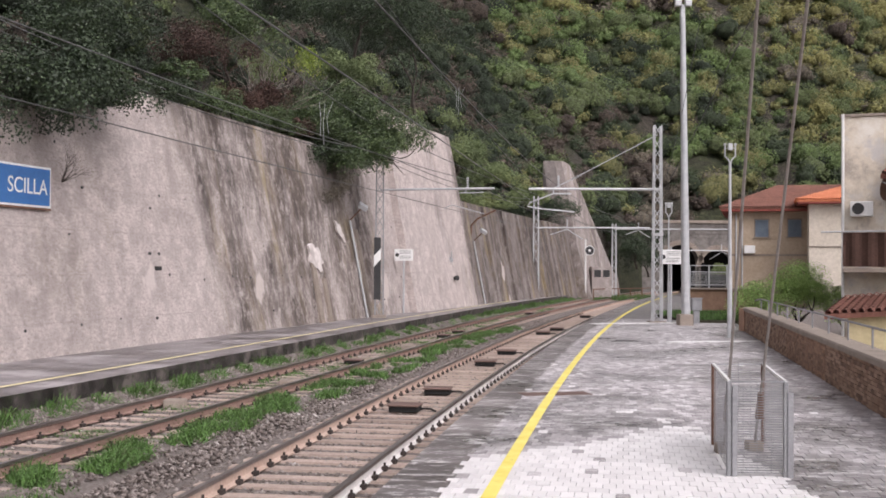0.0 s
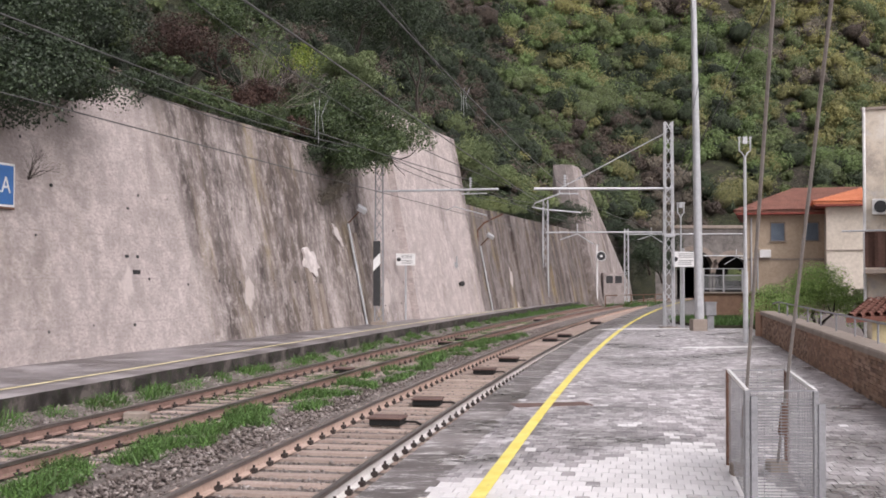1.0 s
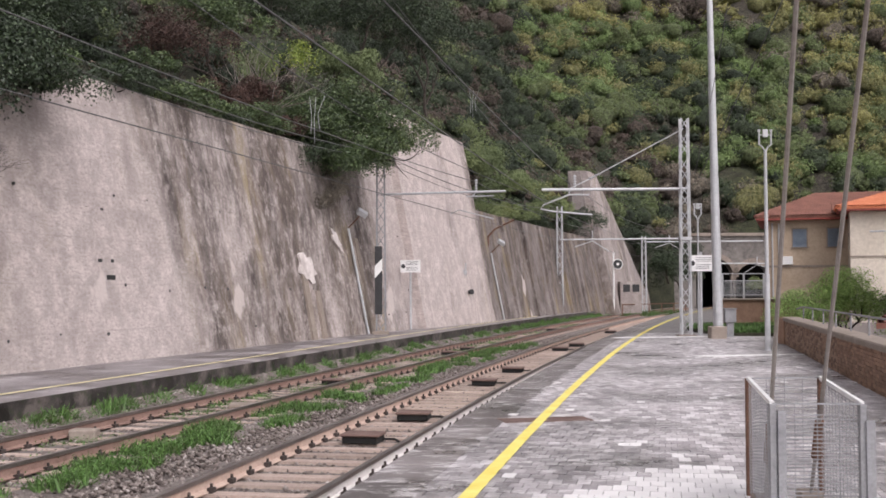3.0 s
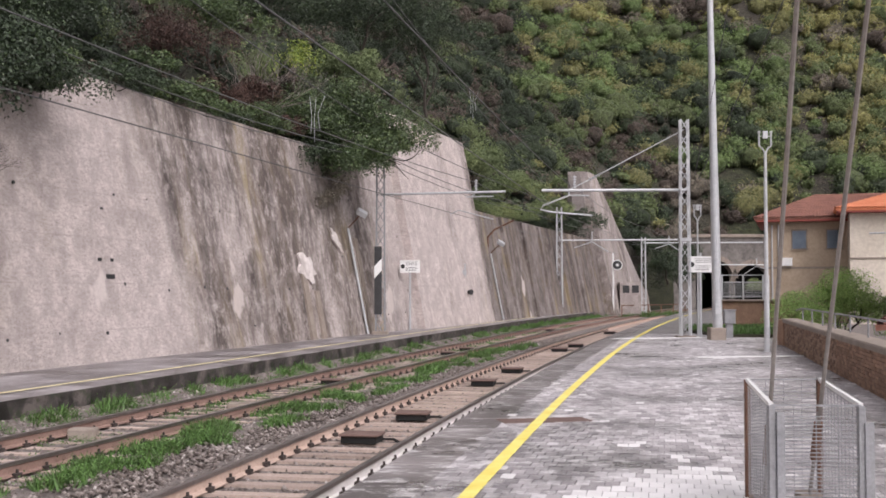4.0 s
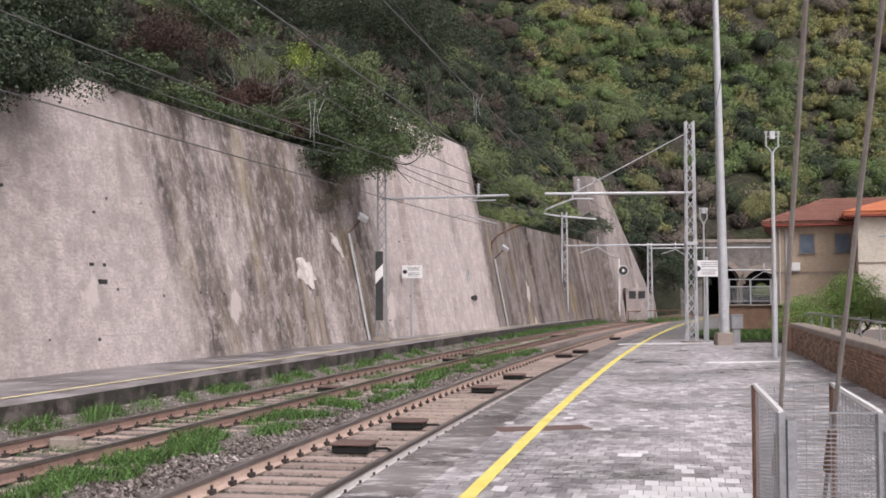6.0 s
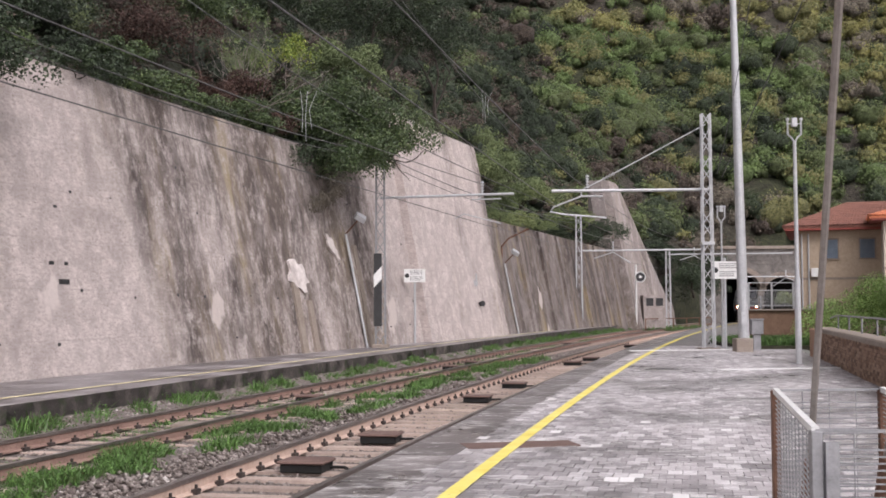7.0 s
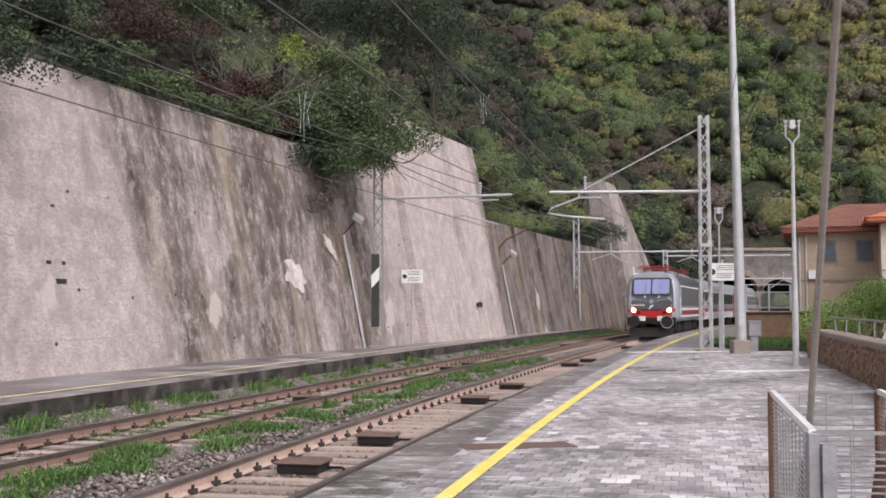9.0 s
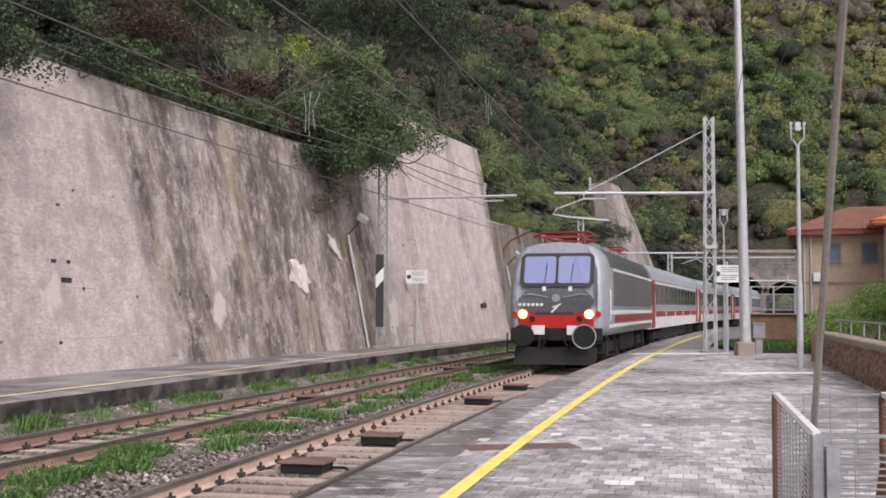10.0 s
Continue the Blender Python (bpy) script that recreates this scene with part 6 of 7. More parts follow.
def wall_trees():
    T = tree
    T("overhanging_tree", "dark evergreen tree overhanging the retaining wall", (-11.6, 28.2, 8.7), 2.6, (-13.5, 31.0, 8.4), M_LEAFDARK, 16, 9000, 0.1, 1, 0.75, 0.25)
    T("overhanging_tree", "dark evergreen tree overhanging the retaining wall", (-10.9, 31.8, 9.6), 2.5, (-12.0, 33.5, 8.4), M_LEAFDARK, 16, 8000, 0.1, 2, 0.8)
    T("overhanging_tree", "dark evergreen tree overhanging the retaining wall", (-14.0, 33.0, 12.2), 3.4, (-13.5, 34.0, 9.5), M_LEAFDARK, 18, 8000, 0.12, 3, 0.9)
    T("overhanging_tree", "dark evergreen tree overhanging the retaining wall", (-9.1, 25.2, 6.8), 1.75, (-10.3, 25.8, 6.7), M_LEAFDARK, 14, 8000, 0.1, 23, 0.9, 0.3)
    T("overhanging_tree", "dark evergreen tree hanging low over the wall's edge", (-9.35, 23.9, 6.75), 1.6, (-10.6, 24.6, 6.8), M_LEAFDARK, 18, 9000, 0.1, 61, 0.95, 0.7)
    T("overhanging_tree", "dark evergreen tree hanging low over the wall's edge", (-9.6, 22.0, 6.4), 1.9, (-11.0, 23.0, 6.8), M_LEAFDARK, 18, 9000, 0.1, 62, 0.95, 0.7)
    T("laurel_tree", "dark glossy foliage spilling low over the wall", (-3.5, 42.3, 7.0), 1.7, (-5.2, 45.0, 7.2), M_LEAFMID, 18, 9000, 0.1, 63, 0.95, 0.7)
    T("laurel_tree", "dark glossy foliage spilling low over the wall", (-1.9, 43.0, 7.4), 1.55, (-4.2, 46.0, 7.4), M_LEAFMID, 18, 8000, 0.1, 64, 0.95, 0.7)
    T("laurel_tree", "broad glossy foliage spilling over the wall", (-4.75, 42.2, 8.0), 1.75, (-6.0, 45.0, 7.4), M_LEAFMID, 18, 8500, 0.1, 65, 0.95, 0.6)
    T("dry_bush", "brown dry brush above the wall edge", (-8.6, 36.5, 9.8), 2.3, (-8.5, 37.2, 8.0), M_LEAFBROWN, 14, 7000, 0.09, 4, 0.9, 0.2, bare=True)
    T("dry_bush", "brown dry brush above the wall edge", (-6.9, 39.8, 8.5), 1.9, (-7.0, 40.5, 7.5), M_LEAFBROWN, 12, 6000, 0.09, 5, 0.8, 0.2, bare=True)
    T("grey_green_shrub", "small grey-green shrub above the wall", (-8.9, 34.6, 8.8), 1.0, (-9.2, 35.0, 7.6), M_LEAFMID, 9, 2600, 0.09, 6)
    T("laurel_tree", "grey-green laurel tree above the wall", (-8.2, 40.2, 11.6), 2.4, (-8.0, 40.8, 9.0), M_LEAFMID, 14, 6500, 0.11, 7)
    T("laurel_tree", "large glossy green tree spilling over the wall", (-3.9, 43.4, 8.7), 2.6, (-5.2, 47.0, 7.4), M_LEAFMID, 18, 12000, 0.1, 8, 0.95, 0.3)
    T("laurel_tree", "glossy green tree spilling over the wall", (-2.5, 43.2, 8.0), 2.1, (-4.0, 47.0, 7.6), M_LEAFMID, 16, 9500, 0.1, 9, 1.0, 0.3)
    T("laurel_tree", "dark green foliage hanging down the wall", (-4.9, 42.0, 7.0), 1.7, (-5.6, 45.0, 7.2), M_LEAFDARK, 13, 6500, 0.1, 10, 1.0, 0.4)
    T("ivy_tail", "grey ivy tail hanging down the wall", (-3.85, 41.3, 5.7), 0.8, (-4.9, 44.5, 7.0), M_LEAFGREY, 8, 1500, 0.09, 11, 1.6, 0.9)
    T("yellowing_tree", "bright yellow-green tree among darker trees", (-5.45, 43.0, 10.55), 1.05, (-6.2, 45.5, 8.2), M_LEAFYEL, 16, 1100, 0.11, 12, 1.5)
    T("laurel_tree", "fresh green tree behind the yellowing one", (-3.9, 46.5, 10.9), 1.9, (-5.0, 48.0, 8.4), M_LEAFGREEN, 18, 6000, 0.12, 13)
    T("pine_tree", "tall dark pine on the slope above the wall", (-0.9, 62.0, 15.6), 3.4, (-0.8, 63.0, 10.5), M_LEAFDARK, 20, 10000, 0.13, 14, 0.95)
    T("pine_tree", "tall dark pine on the slope above the wall", (-4.6, 60.0, 16.0), 3.4, (-4.2, 61.0, 11.0), M_LEAFDARK, 18, 9000, 0.13, 15, 0.95)
    T("pine_tree", "tall dark pine on the slope above the wall", (-8.5, 54.0, 15.8), 3.6, (-8.0, 55.0, 11.0), M_LEAFDARK, 18, 9000, 0.13, 16, 0.95)
    T("olive_shrub", "light olive-green shrub behind the tall wall", (1.9, 65.0, 9.2), 2.3, (1.2, 66.0, 7.6), M_LEAFGREEN, 14, 6000, 0.13, 17, 0.9, 0.2)
    T("olive_shrub", "light olive-green shrub behind the tall wall", (4.2, 71.0, 8.4), 2.4, (3.6, 72.0, 7.0), M_LEAFGREEN, 14, 6000, 0.13, 18, 0.9, 0.2)
    T("olive_shrub", "olive-green shrub over the far wall", (7.5, 81.0, 7.6), 2.2, (6.6, 82.0, 6.6), M_LEAFGREEN, 13, 4500, 0.14, 19, 0.8, 0.2)
    T("dark_shrub", "dark shrub hanging over the far wall", (10.8, 88.5, 7.4), 2.0, (9.8, 89.5, 6.6), M_LEAFDARK, 20, 3500, 0.13, 20, 0.8, 0.5)
    T("dark_shrub", "dark shrub between the wall end and the tunnel", (18.8, 110.0, 5.6), 3.2, (18.5, 111.0, 1.0), M_LEAFDARK, 14, 5000, 0.16, 21, 0.9)
    T("garden_bush", "rounded bright green bush behind the parapet", (14.0, 41.5, 1.45), 2.2, (14.3, 41.8, -0.36), M_BUSH, 34, 15000, 0.085, 22, 0.95, 0.5, (1.1, 0.9, 0.95))
    T("garden_bush", "straggling green bush behind the parapet", (16.9, 43.0, 1.2), 1.5, (16.9, 43.2, -0.36), M_LEAFGREEN, 12, 5000, 0.085, 24, 0.8)
    T("garden_bush", "dark ivy bush before the stone arch", (33.2, 121.0, 2.2), 1.5, (33.2, 121.3, -0.36), M_LEAFGREEN, 12, 3000, 0.16, 26, 0.9)
    for x, y, z, r, k in ((20.6, 107.0, 4.4, 2.6, 71), (22.6, 111.0, 3.6, 2.8, 72), (23.8, 116.0, 5.6, 2.6, 73)):
        T("hanging_bush", "dark bush on the bank beside the tunnel", (x, y, z), r, (x + 0.6, y + 1.6, z - 1.6), M_LEAFDARK, 14, 3500, 0.17, k, 0.9, 0.5)
    rng = random.Random(31)
    y = 26.5
    k = 40
    while y < 48:
        c = wall_point(y, 7.35, -rng.uniform(0.0, 0.5))
        mat = rng.choice([M_LEAFDARK, M_LEAFMID, M_LEAFBROWN, M_LEAFBROWN])
        dry = mat is M_LEAFBROWN
        T("edge_bush", "dry brown brush along the wall's top edge" if dry else "low dark shrub along the wall's top edge", tuple(c + Vector((0, 0, rng.uniform(0.1, 0.5)))),
          rng.uniform(0.7, 1.2), tuple(c + Vector((-0.9, 0.3, -0.1))), mat, 9, 1700, 0.09, k, 0.8, 0.3, bare=dry)
        y += rng.uniform(1.0, 1.7)
        k += 1
    for y in (65, 69, 73.5, 77, 82, 86.5):
        c = wall_point(y, 6.2, -0.4)
        T("edge_bush", "olive shrub along the far wall's top edge", tuple(c + Vector((0, 0, 0.4))), rng.uniform(0.9, 1.5), tuple(c + Vector((-0.9, 0.3, -0.2))), rng.choice([M_LEAFGREEN, M_LEAFDARK]), 9, 1500, 0.11, k, 0.8, 0.3)
        k += 1
    # bare pale twigs
    pr = random.Random(4)
    bm = bmesh.new()
    for k in range(16):
        limb(bm, Vector((-6.8 + pr.uniform(-0.9, 0.9), 41.2, 8.4)), Vector((pr.uniform(-0.6, 1), pr.uniform(-0.6, -0.1), pr.uniform(0, 1))).normalized(), 1.6, 0.018, 2, pr)
    tagged(obj_from(bm, "bare_shrub", M_TWIG), "bare pale branching twigs in the dark brush", "shrub")
    bm = bmesh.new()
    b = wall_point(23.6, 4.4, 0.0)
    for k in range(12):
        limb(bm, b, Vector((pr.uniform(0.1, 0.7), pr.uniform(-0.8, 0.4), pr.uniform(0.1, 1))).normalized(), 0.55, 0.008, 2, pr)
    tagged(obj_from(bm, "bare_shrub", M_BARK), "small bare shrub growing out of the wall", "shrub")


def shaded_growth(name, c):
    """Twigs and crowded leaves inside a bush, their shade put into the colour."""
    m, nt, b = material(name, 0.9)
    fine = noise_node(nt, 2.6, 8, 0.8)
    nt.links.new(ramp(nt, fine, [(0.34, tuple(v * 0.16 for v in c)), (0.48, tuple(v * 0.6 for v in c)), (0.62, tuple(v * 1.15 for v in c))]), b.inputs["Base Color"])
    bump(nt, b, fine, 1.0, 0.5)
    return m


def hillside_scrub():
    """Scrub over the whole hill, one mesh a species."""
    rows = hill_rows_again()
    rng = np.random.default_rng(7)
    A = np.array([[tuple(v) for v in r] for r in rows])
    nr, nd = A.shape[:2]
    cells = []
    for i in range(nr - 1):
        for j in range(nd - 1):
            a = np.linalg.norm(np.cross(A[i + 1, j] - A[i, j], A[i, j + 1] - A[i, j]))
            c = A[i, j]
            far = c[1]
            if far < 8 or c[2] > 78:
                continue
            lo = 0.46 if c[0] > 0 else 0.52
            if abs(c[0]) / max(far, 1) > lo or c[2] > 8 + 0.31 * far:
                continue
            cells.append((i, j, a * (1.0 if far < 110 else 0.8)))
    w = np.array([c[2] for c in cells])
    w = w / w.sum()
    tones = {"olive": (0.21, 0.21, 0.08), "yellow": (0.27, 0.258, 0.09), "green": (0.125, 0.162, 0.062), "fresh": (0.14, 0.205, 0.068),
             "dark": (0.05, 0.072, 0.034), "pine": (0.026, 0.041, 0.02), "grey": (0.175, 0.15, 0.115), "brown": (0.095, 0.072, 0.056)}
    words = {"olive": "olive-yellow scrub domes on the hillside", "yellow": "yellowing scrub domes on the hillside", "green": "mid-green bushes on the hillside",
             "fresh": "fresh green bushes on the hillside", "dark": "dark evergreen bushes on the hillside", "pine": "blackish evergreen thicket on the hillside",
             "grey": "dry grey-brown scrub patches on the hillside", "brown": "brown withered brush on the hillside"}
    kinds = {k: ([], [], []) for k in tones}
    cores = {k: [] for k in tones}
    bm = bmesh.new()
    bmesh.ops.create_icosphere(bm, subdivisions=1, radius=1.0)
    ball = np.array([tuple(v.co) for v in bm.verts])
    tri = np.array([[v.index for v in f.verts] for f in bm.faces])
    bm.free()
    for k in rng.choice(len(cells), 4300, p=w):
        i, j, _ = cells[k]
        a, b = rng.random(2)
        p = (A[i, j] * (1 - a) + A[i + 1, j] * a) * (1 - b) + (A[i, j + 1] * (1 - a) + A[i + 1, j + 1] * a) * b
        dist = np.hypot(p[0], p[1])
        if p[1] < 108 and j == 0 and b < 0.5 and rng.random() < 0.5:
            continue
        n1 = noise.noise(Vector((p[0] * 0.035, p[1] * 0.035, 3)))
        n2 = noise.noise(Vector((p[0] * 0.02, p[1] * 0.02, 9)))
        u = rng.random()
        if p[1] < 75 or p[0] < 0.07 * p[1]:
            kind = "pine" if u < 0.45 else "dark" if u < 0.68 else "green" if u < 0.76 else "brown"
        elif p[2] < 24 and p[0] < 0.19 * p[1]:
            kind = "brown" if u < 0.28 else "dark" if u < 0.55 else "green" if u < 0.8 else "olive" if u < 0.9 else "pine"
        elif p[2] > 38 and u < 0.45:
            kind = "yellow" if u < 0.17 else "olive" if u < 0.33 else "grey"
        elif n1 > 0.2:
            kind = "grey" if u < 0.5 else "brown" if u < 0.75 else "olive" if u < 0.88 else "dark"
        elif n2 > 0.08:
            kind = "dark" if u < 0.25 else "green" if u < 0.55 else "fresh" if u < 0.8 else "olive" if u < 0.93 else "pine"
        else:
            kind = "olive" if u < 0.4 else "yellow" if u < 0.58 else "green" if u < 0.78 else "dark" if u < 0.87 else "grey" if u < 0.95 else "brown"
        r = (0.6 + 1.15 * rng.random() ** 2) * (1 + min(dist, 220) / 150)
        if rng.random() < 0.07 and kind not in ("pine", "dark"):
            r *= 1.5
        if p[1] < 108 and j <= 1 and p[0] < 20:
            r = min(r, 0.9)
        lobes = rng.integers(3, 6)
        count = int(np.clip(r * r * 70, 180, 400)) // lobes
        size = 0.045 + dist * 0.00085
        for _ in range(lobes):
            d = rng.normal(size=3)
            d /= np.linalg.norm(d)
            c = p + np.array([d[0], d[1], abs(d[2]) * 0.7 + 0.15]) * r * rng.uniform(0.2, 0.6)
            lr = r * rng.uniform(0.38, 0.62)
            q = rng.normal(size=(count, 3))
            q /= np.linalg.norm(q, axis=1, keepdims=True)
            q[:, 2] = np.where(q[:, 2] < -0.3, -q[:, 2], q[:, 2])
            kinds[kind][0].append(c + q * (lr * rng.uniform(0.72, 1.15, count))[:, None])
            kinds[kind][1].append(q + rng.normal(size=(count, 3)) * 0.6)
            kinds[kind][2].append(rng.uniform(0.6, 1.3, count) * size)
            cores[kind].append((c, lr * 0.74))
    for kind, (p, n, sz) in kinds.items():
        c = tones[kind]
        leaf = island(kind + "_scrub_leaf", [(0, tuple(v * 0.66 for v in c)), (0.5, c), (1, tuple(v * 1.36 for v in c))], 0.8, 0.7, 0.16)
        me = leaf_mesh("scrub", np.concatenate(p), np.concatenate(n), np.concatenate(sz), 0.8, rng, 3)
        me.materials.append(leaf)
        tagged(new("scrub", me), words[kind], "scrub", "hillside scrub", "stuff")
        # the dense inner growth of the same bushes, coloured dark as if shaded
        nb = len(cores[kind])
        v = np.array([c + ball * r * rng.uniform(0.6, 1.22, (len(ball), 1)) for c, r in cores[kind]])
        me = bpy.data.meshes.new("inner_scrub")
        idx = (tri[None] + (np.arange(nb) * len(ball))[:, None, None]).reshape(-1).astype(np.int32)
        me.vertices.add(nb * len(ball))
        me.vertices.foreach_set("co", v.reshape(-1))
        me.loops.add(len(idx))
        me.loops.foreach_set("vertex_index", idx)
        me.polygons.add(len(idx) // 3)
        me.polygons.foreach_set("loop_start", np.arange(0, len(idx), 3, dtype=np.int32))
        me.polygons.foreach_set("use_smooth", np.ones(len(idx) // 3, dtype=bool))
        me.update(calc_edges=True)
        me.materials.append(shaded_growth(kind + "_shaded_growth", c))
        tagged(new("inner_scrub", me), "shade-darkened dense inner growth of the " + kind + " hillside bushes", "scrub", "hillside scrub", "stuff")


def grass():
    """Weeds along the tracks: tufts of blades."""
    rng = np.random.default_rng(9)
    tris, n = [], 0
    spots = []
    def patch(place, d0, d1, y0, y1, count, lo, hi, thr):
        for _ in range(count):
            y = y0 + (y1 - y0) * rng.random() ** 1.3
            d = rng.uniform(d0, d1)
            x, yy = place(y, d)
            v = noise.noise(Vector((x * 1.5, yy * 0.9, 2.0)))
            if v < thr:
                continue
            spots.append((x, yy, -0.02 - 0.3 * min(1, (d + 1.6) / 0.75) if d < -0.8 else -0.22, rng.uniform(lo, hi) * (0.55 + 0.9 * v)))
    patch(off2, -1.6, -0.9, 7, 95, 6500, 0.05, 0.2, -0.2)
    patch(off2, -1.6, -1.25, 7, 95, 3600, 0.14, 0.36, -0.12)
    patch(off2, -0.65, 0.65, 7, 70, 2600, 0.04, 0.1, 0.05)
    patch(off2, 0.85, 1.9, 7, 46, 5200, 0.05, 0.24, 0.08)
    patch(off2, 0.85, 1.5, 7, 24, 1000, 0.04, 0.2, 0.1)
    for _ in range(2200):
        spots.append((rng.uniform(9.7, 13.5), rng.uniform(40.1, 45.8), PZ + 0.1, rng.uniform(0.1, 0.26)))
    for _ in range(500):
        x, y = rng.uniform(13.5, 21), rng.uniform(92, 104)
        spots.append((x, y, -0.36, rng.uniform(0.2, 0.6)))
    co = []
    for x, y, z, h in spots:
        for _ in range(7):
            a = rng.random() * math.tau
            rr = rng.random() * 0.13
            bx, by = x + rr * math.cos(a), y + rr * math.sin(a)
            lean = rng.normal(size=2) * h * 0.45
            w = 0.007 + 0.007 * rng.random() + 0.0003 * y
            ca, sa = math.cos(a + 1.2) * w, math.sin(a + 1.2) * w
            zz = z + h * rng.uniform(0.6, 1.1)
            co.append(((bx - ca, by - sa, z), (bx + ca, by + sa, z), (bx + lean[0] + ca * 0.2, by + lean[1] + sa * 0.2, zz), (bx + lean[0] - ca * 0.2, by + lean[1] - sa * 0.2, zz)))
    co = np.array(co)
    n = len(co)
    me = bpy.data.meshes.new("weeds")
    me.vertices.add(n * 4)
    me.vertices.foreach_set("co", co.reshape(-1))
    me.loops.add(n * 4)
    me.loops.foreach_set("vertex_index", np.arange(n * 4, dtype=np.int32))
    me.polygons.add(n)
    me.polygons.foreach_set("loop_start", np.arange(0, n * 4, 4, dtype=np.int32))
    me.update(calc_edges=True)
    me.materials.append(M_WEED)
    tagged(new("weeds", me), "bright green weeds and grass growing in the track bed", "weeds", kind="stuff")
    pts = np.array([(x, y, z + h * 0.6) for x, y, z, h in spots])
    pts = np.repeat(pts, 12, axis=0) + rng.normal(size=(len(pts) * 12, 3)) * np.array([0.11, 0.11, 0.045])
    me = leaf_mesh("weed_leaves", pts, rng.normal(size=(len(pts), 3)) + np.array([0, 0, 1.2]), rng.uniform(0.012, 0.03, len(pts)), 0.6, rng, 3)
    me.materials.append(M_WEED)
    tagged(new("weed_leaves", me), "small broad weed leaves among the ballast", "weeds", kind="stuff")


M_WEED = island("weed_blade", [(0, (0.08, 0.075, 0.03)), (0.3, (0.045, 0.09, 0.02)), (0.65, (0.075, 0.165, 0.034)), (1, (0.16, 0.3, 0.075))], 0.6, 0.3, 0.8)
M_STONES = island("ballast_stones", [(0, (0.065, 0.05, 0.045)), (0.5, (0.19, 0.158, 0.142)), (0.9, (0.34, 0.3, 0.28)), (1, (0.62, 0.59, 0.57))], 0.9, 0.2, 0.5)


def loose_stones():
    """Ballast as angular stones near the platform."""
    rng = np.random.default_rng(12)
    base = np.array([(1, 0, 0), (-1, 0, 0), (0, 1, 0), (0, -1, 0), (0, 0, 1), (0, 0, -1)], float)
    faces = np.array([(0, 2, 4), (2, 1, 4), (1, 3, 4), (3, 0, 4), (2, 0, 5), (1, 2, 5), (3, 1, 5), (0, 3, 5)])
    P = []
    def strew(place, d0, d1, y0, y1, count, z0, z1, size):
        for _ in range(count):
            y = y0 + (y1 - y0) * rng.random() ** 1.6
            d = rng.uniform(d0, d1)
            x, yy = place(y, d)
            lift = 0.24 * min(1, (-0.85 - d) / 0.77) if place is off2 and d < -0.85 else 0
            P.append((x, yy, rng.uniform(z0, z1) + lift, size * rng.uniform(0.4, 1.05)))
    strew(off, -2.3, -0.9, 6, 55, 12000, -0.26, -0.2, 0.05)
    strew(off, -0.65, 0.65, 6, 45, 7000, -0.225, -0.195, 0.04)
    strew(off2, 0.85, 1.7, 6, 50, 4500, -0.26, -0.2, 0.05)
    strew(off2, -0.65, 0.65, 6, 45, 3500, -0.225, -0.195, 0.045)
    strew(off2, -1.6, -0.85, 6, 60, 8000, -0.21, -0.17, 0.05)
    strew(off, 0.85, 1.6, 9, 40, 1500, -0.25, -0.2, 0.045)
    n = len(P)
    P = np.array(P)
    v = base[None] * rng.uniform(0.55, 1.25, (n, 6, 1)) + rng.normal(size=(n, 6, 3)) * 0.22
    v = v * P[:, 3][:, None, None] * np.array([1, 1, 0.75]) + P[:, None, :3]
    me = bpy.data.meshes.new("loose_ballast")
    me.vertices.add(n * 6)
    me.vertices.foreach_set("co", v.reshape(-1))
    idx = (faces[None] + (np.arange(n) * 6)[:, None, None]).reshape(-1).astype(np.int32)
    me.loops.add(len(idx))
    me.loops.foreach_set("vertex_index", idx)
    me.polygons.add(n * 8)
    me.polygons.foreach_set("loop_start", np.arange(0, n * 24, 3, dtype=np.int32))
    me.update(calc_edges=True)
    me.materials.append(M_STONES)
    tagged(new("loose_ballast", me), "loose angular grey and brown ballast stones", "ballast", kind="stuff")


wall_trees()
hillside_scrub()
grass()
loose_stones()


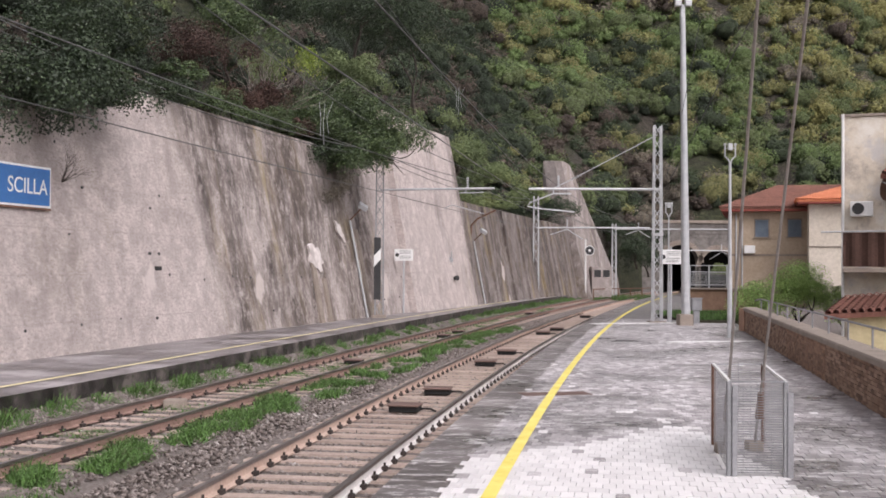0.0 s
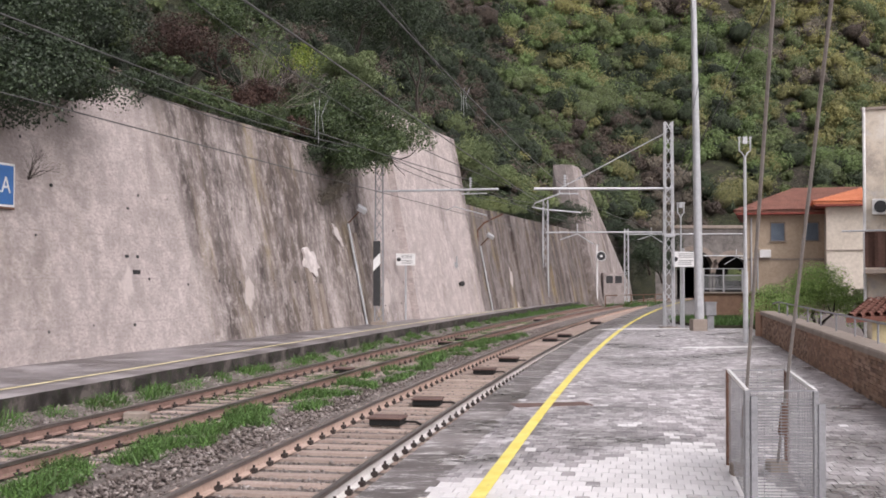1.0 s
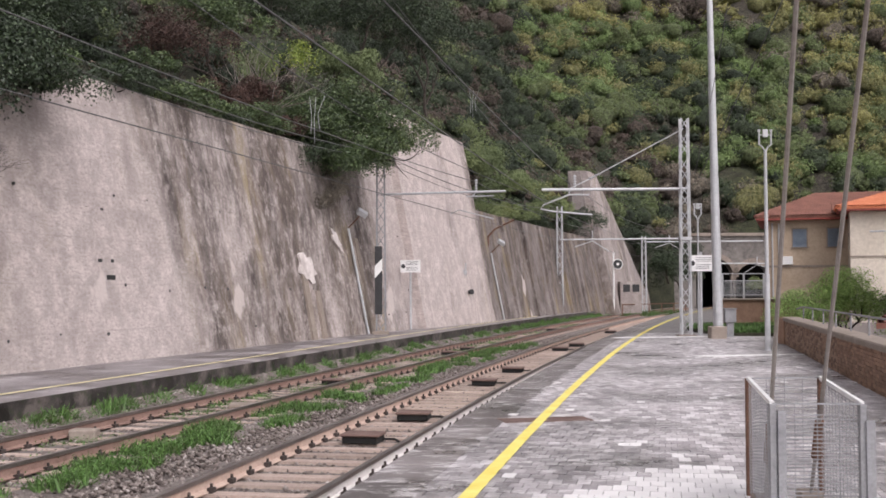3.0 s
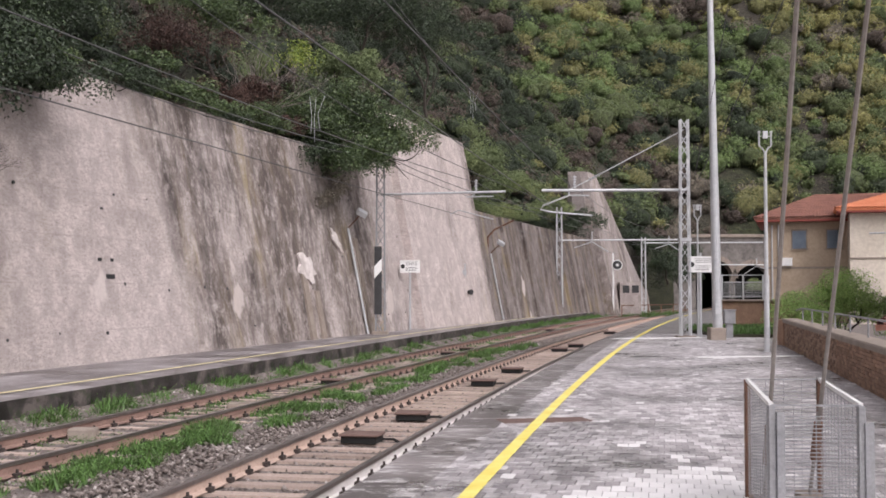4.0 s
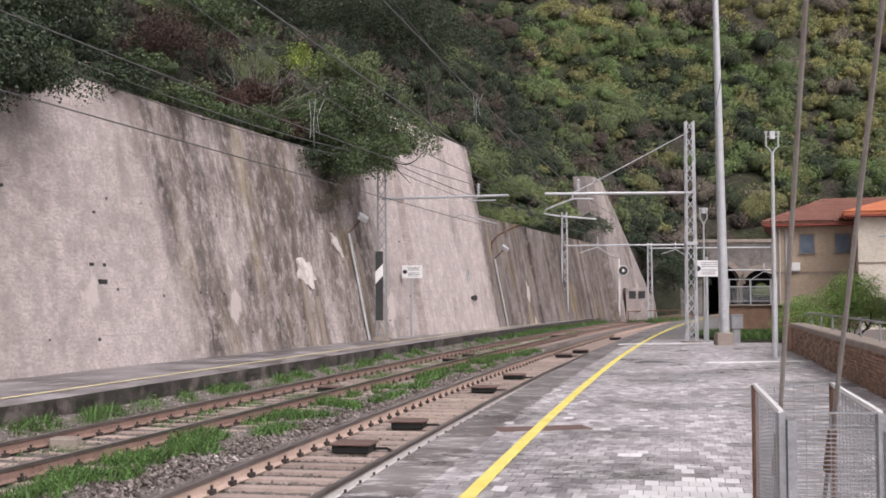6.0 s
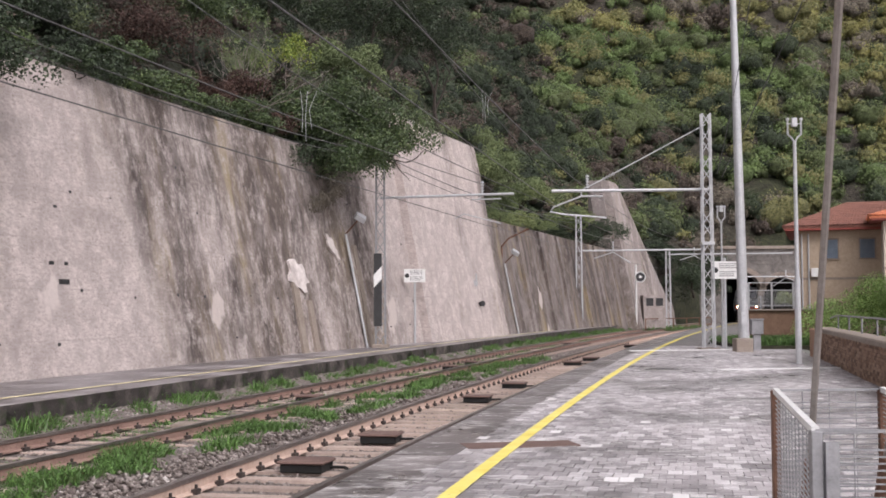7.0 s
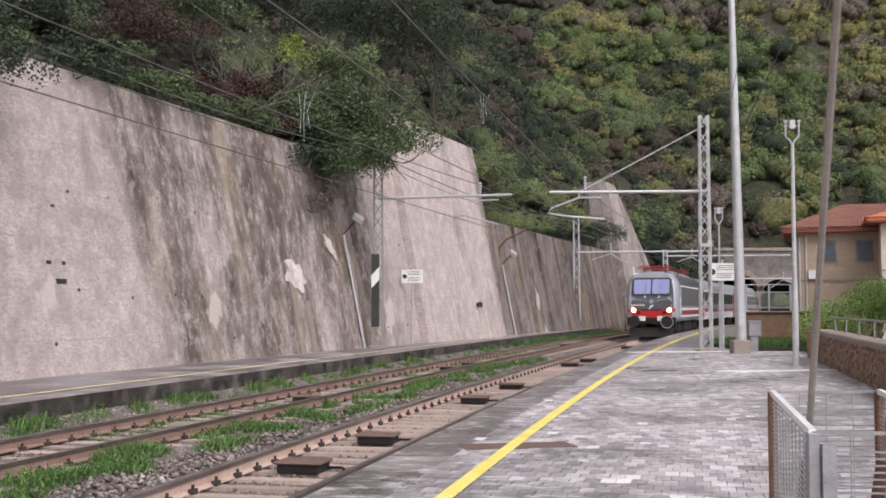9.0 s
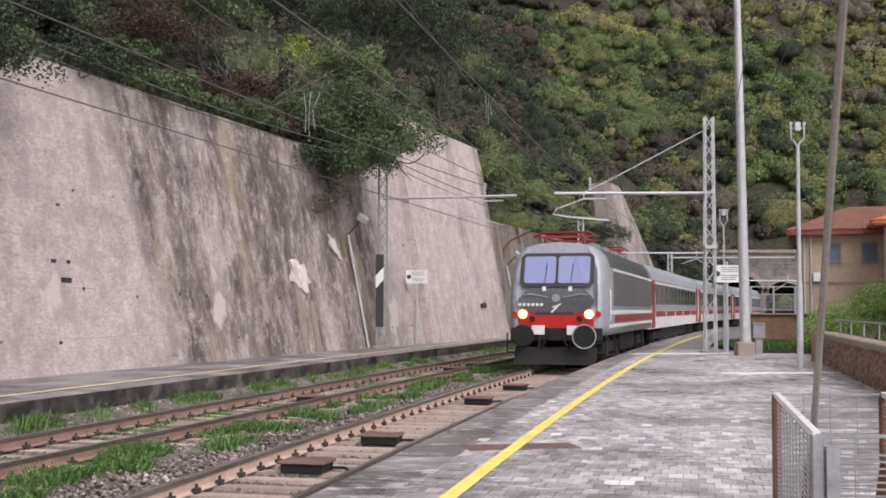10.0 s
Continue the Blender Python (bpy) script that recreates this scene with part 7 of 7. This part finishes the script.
# ---- paving blocks ----
def paving_blocks():
    """Blocks laid along the line in stretcher bond; pale ones by the cage."""
    rng = random.Random(21)
    root = bpy.data.objects["platform_right"]
    W, Lb = 0.125, 0.25
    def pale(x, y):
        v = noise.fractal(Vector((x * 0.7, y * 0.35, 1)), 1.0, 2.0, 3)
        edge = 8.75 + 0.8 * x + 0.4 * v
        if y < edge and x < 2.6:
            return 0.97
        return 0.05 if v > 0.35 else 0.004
    tops = {}
    for mat_i in range(2):
        bm = bmesh.new()
        box(bm, -W / 2 + 0.004, -Lb / 2 + 0.004, -0.06, W / 2 - 0.004, Lb / 2 - 0.004, 0.012)
        for f in [f for f in bm.faces if f.normal.z < -0.5]:
            bm.faces.remove(f)
        me = bpy.data.meshes.new("paving_block")
        bm.to_mesh(me)
        bm.free()
        me.materials.append((M_BLOCK, M_BLOCKPALE)[mat_i])
        tops[mat_i] = me
    verts = [[], []]
    quads = ((4, 5, 7, 6), (0, 1, 5, 4), (2, 6, 7, 3), (0, 4, 6, 2), (1, 3, 7, 5))
    singles = 0
    y = 6.0
    row = 0
    while y < 44:
        sl = slope1(y)
        yaw = math.atan(sl)
        d = 2.2 + (W / 2 if row % 2 else 0)
        end = (parapet_x(y) - track1(y)) * math.cos(yaw) - 0.02
        k = 0
        while d < end:
            yy = y
            x, py = off(yy, d)
            p = pale(x, py)
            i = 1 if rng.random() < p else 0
            m = Matrix.Translation((x, py, PZ + rng.uniform(-0.003, 0.004))) @ Euler((rng.uniform(-0.012, 0.012), rng.uniform(-0.012, 0.012), -yaw)).to_matrix().to_4x4()
            if singles < 300 and 9.4 < y < 12.5 and 2.7 < d < 5.9 and i == (singles + k) % 2 * i:
                o = new("paving_block", tops[i])
                o.parent = root
                o.matrix_basis = m
                singles += 1
            else:
                a, b = W / 2 - 0.004, Lb / 2 - 0.004
                for v in ((-a, -b, -0.06), (a, -b, -0.06), (-a, b, -0.06), (a, b, -0.06), (-a, -b, 0.012), (a, -b, 0.012), (-a, b, 0.012), (a, b, 0.012)):
                    verts[i].append(m @ Vector(v))
            d += W
            k += 1
        y += Lb * math.cos(yaw)
        row += 1
    for i in range(2):
        me = bpy.data.meshes.new("paving")
        fs = [tuple(o + q for q in f) for o in range(0, len(verts[i]), 8) for f in quads]
        me.from_pydata([tuple(v) for v in verts[i]], [], fs)
        me.update()
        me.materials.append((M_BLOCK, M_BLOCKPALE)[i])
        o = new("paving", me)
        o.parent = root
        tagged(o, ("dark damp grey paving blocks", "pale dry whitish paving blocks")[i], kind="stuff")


def block_material(name, stops, wet):
    m, nt, b = material(name, 0.5)
    g = nt.nodes.new("ShaderNodeNewGeometry")
    oi = nt.nodes.new("ShaderNodeObjectInfo")
    ad = nt.nodes.new("ShaderNodeMath")
    ad.operation = "FRACT"
    sm = nt.nodes.new("ShaderNodeMath")
    sm.operation = "ADD"
    nt.links.new(g.outputs["Random Per Island"], sm.inputs[0])
    nt.links.new(oi.outputs["Random"], sm.inputs[1])
    nt.links.new(sm.outputs[0], ad.inputs[0])
    col = ramp(nt, ad.outputs[0], stops)
    st = noise_node(nt, 0.5, 6, 0.7)
    fine = noise_node(nt, 14, 4, 0.75, None, 3)
    dark = tuple(v * 0.3 for v in stops[0][1])
    col = mix(nt, ramp(nt, st, [(0.46, (0, 0, 0)), (0.62, (0.85, 0.85, 0.85))]), col, dark) if wet else col
    worn = noise_node(nt, 4.5, 9, 0.85, (0.6, 1.4, 1), 6)
    col = mix(nt, ramp(nt, worn, [(0.53, (0, 0, 0)), (0.59, (0.95, 0.95, 0.95))]), col, (0.8, 0.78, 0.78))
    col = mix(nt, ramp(nt, noise_node(nt, 5.5, 8, 0.8, (0.7, 1.3, 1), 16), [(0.36, (0.8, 0.8, 0.8)), (0.46, (0, 0, 0))]), col, dark) if wet else col
    col = mix(nt, 0.22, col, ramp(nt, fine, [(0.3, stops[0][1]), (0.72, stops[-1][1])]))
    nt.links.new(col, b.inputs["Base Color"])
    nt.links.new(ramp(nt, st, [(0.4, (0.55, 0.55, 0.55)), (0.65, (0.24, 0.24, 0.24))]), b.inputs["Roughness"])
    bump(nt, b, fine, 0.3, 0.006)
    return m


M_BLOCK = block_material("damp_paving_block", [(0, (0.2, 0.18, 0.188)), (0.5, (0.4, 0.368, 0.38)), (0.8, (0.54, 0.505, 0.515)), (1, (0.74, 0.71, 0.72))], True)
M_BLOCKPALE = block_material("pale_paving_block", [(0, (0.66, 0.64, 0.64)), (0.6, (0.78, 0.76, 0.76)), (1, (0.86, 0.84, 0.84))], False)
M_EDGE = block_material("dark_edge_slab", [(0, (0.1, 0.085, 0.082)), (0.6, (0.16, 0.14, 0.137)), (1, (0.3, 0.27, 0.265))], True)
paving_blocks()


def edge_slabs():
    """Long kerb slabs along the platform edge, and a darker strip behind them."""
    root = bpy.data.objects["platform_right"]
    me = bpy.data.meshes.new("edge_slab")
    bm = bmesh.new()
    box(bm, -0.3, -0.49, -0.07, 0.3, 0.49, 0.012)
    bevel(bm, 0.008, 1)
    bm.to_mesh(me)
    bm.free()
    me.materials.append(M_EDGE)
    y = 5.0
    while y < 92:
        x, yy = off(y, 1.9)
        o = new("edge_slab", me)
        o.parent = root
        o.matrix_basis = Matrix.Translation((x, yy, PZ + random.uniform(-0.003, 0.004))) @ pose(0, 0, 0, 0, 0, -math.degrees(math.atan(slope1(y))))
        y += 1.0 * math.cos(math.atan(slope1(y)))


edge_slabs()
parapet_bricks()


motions()
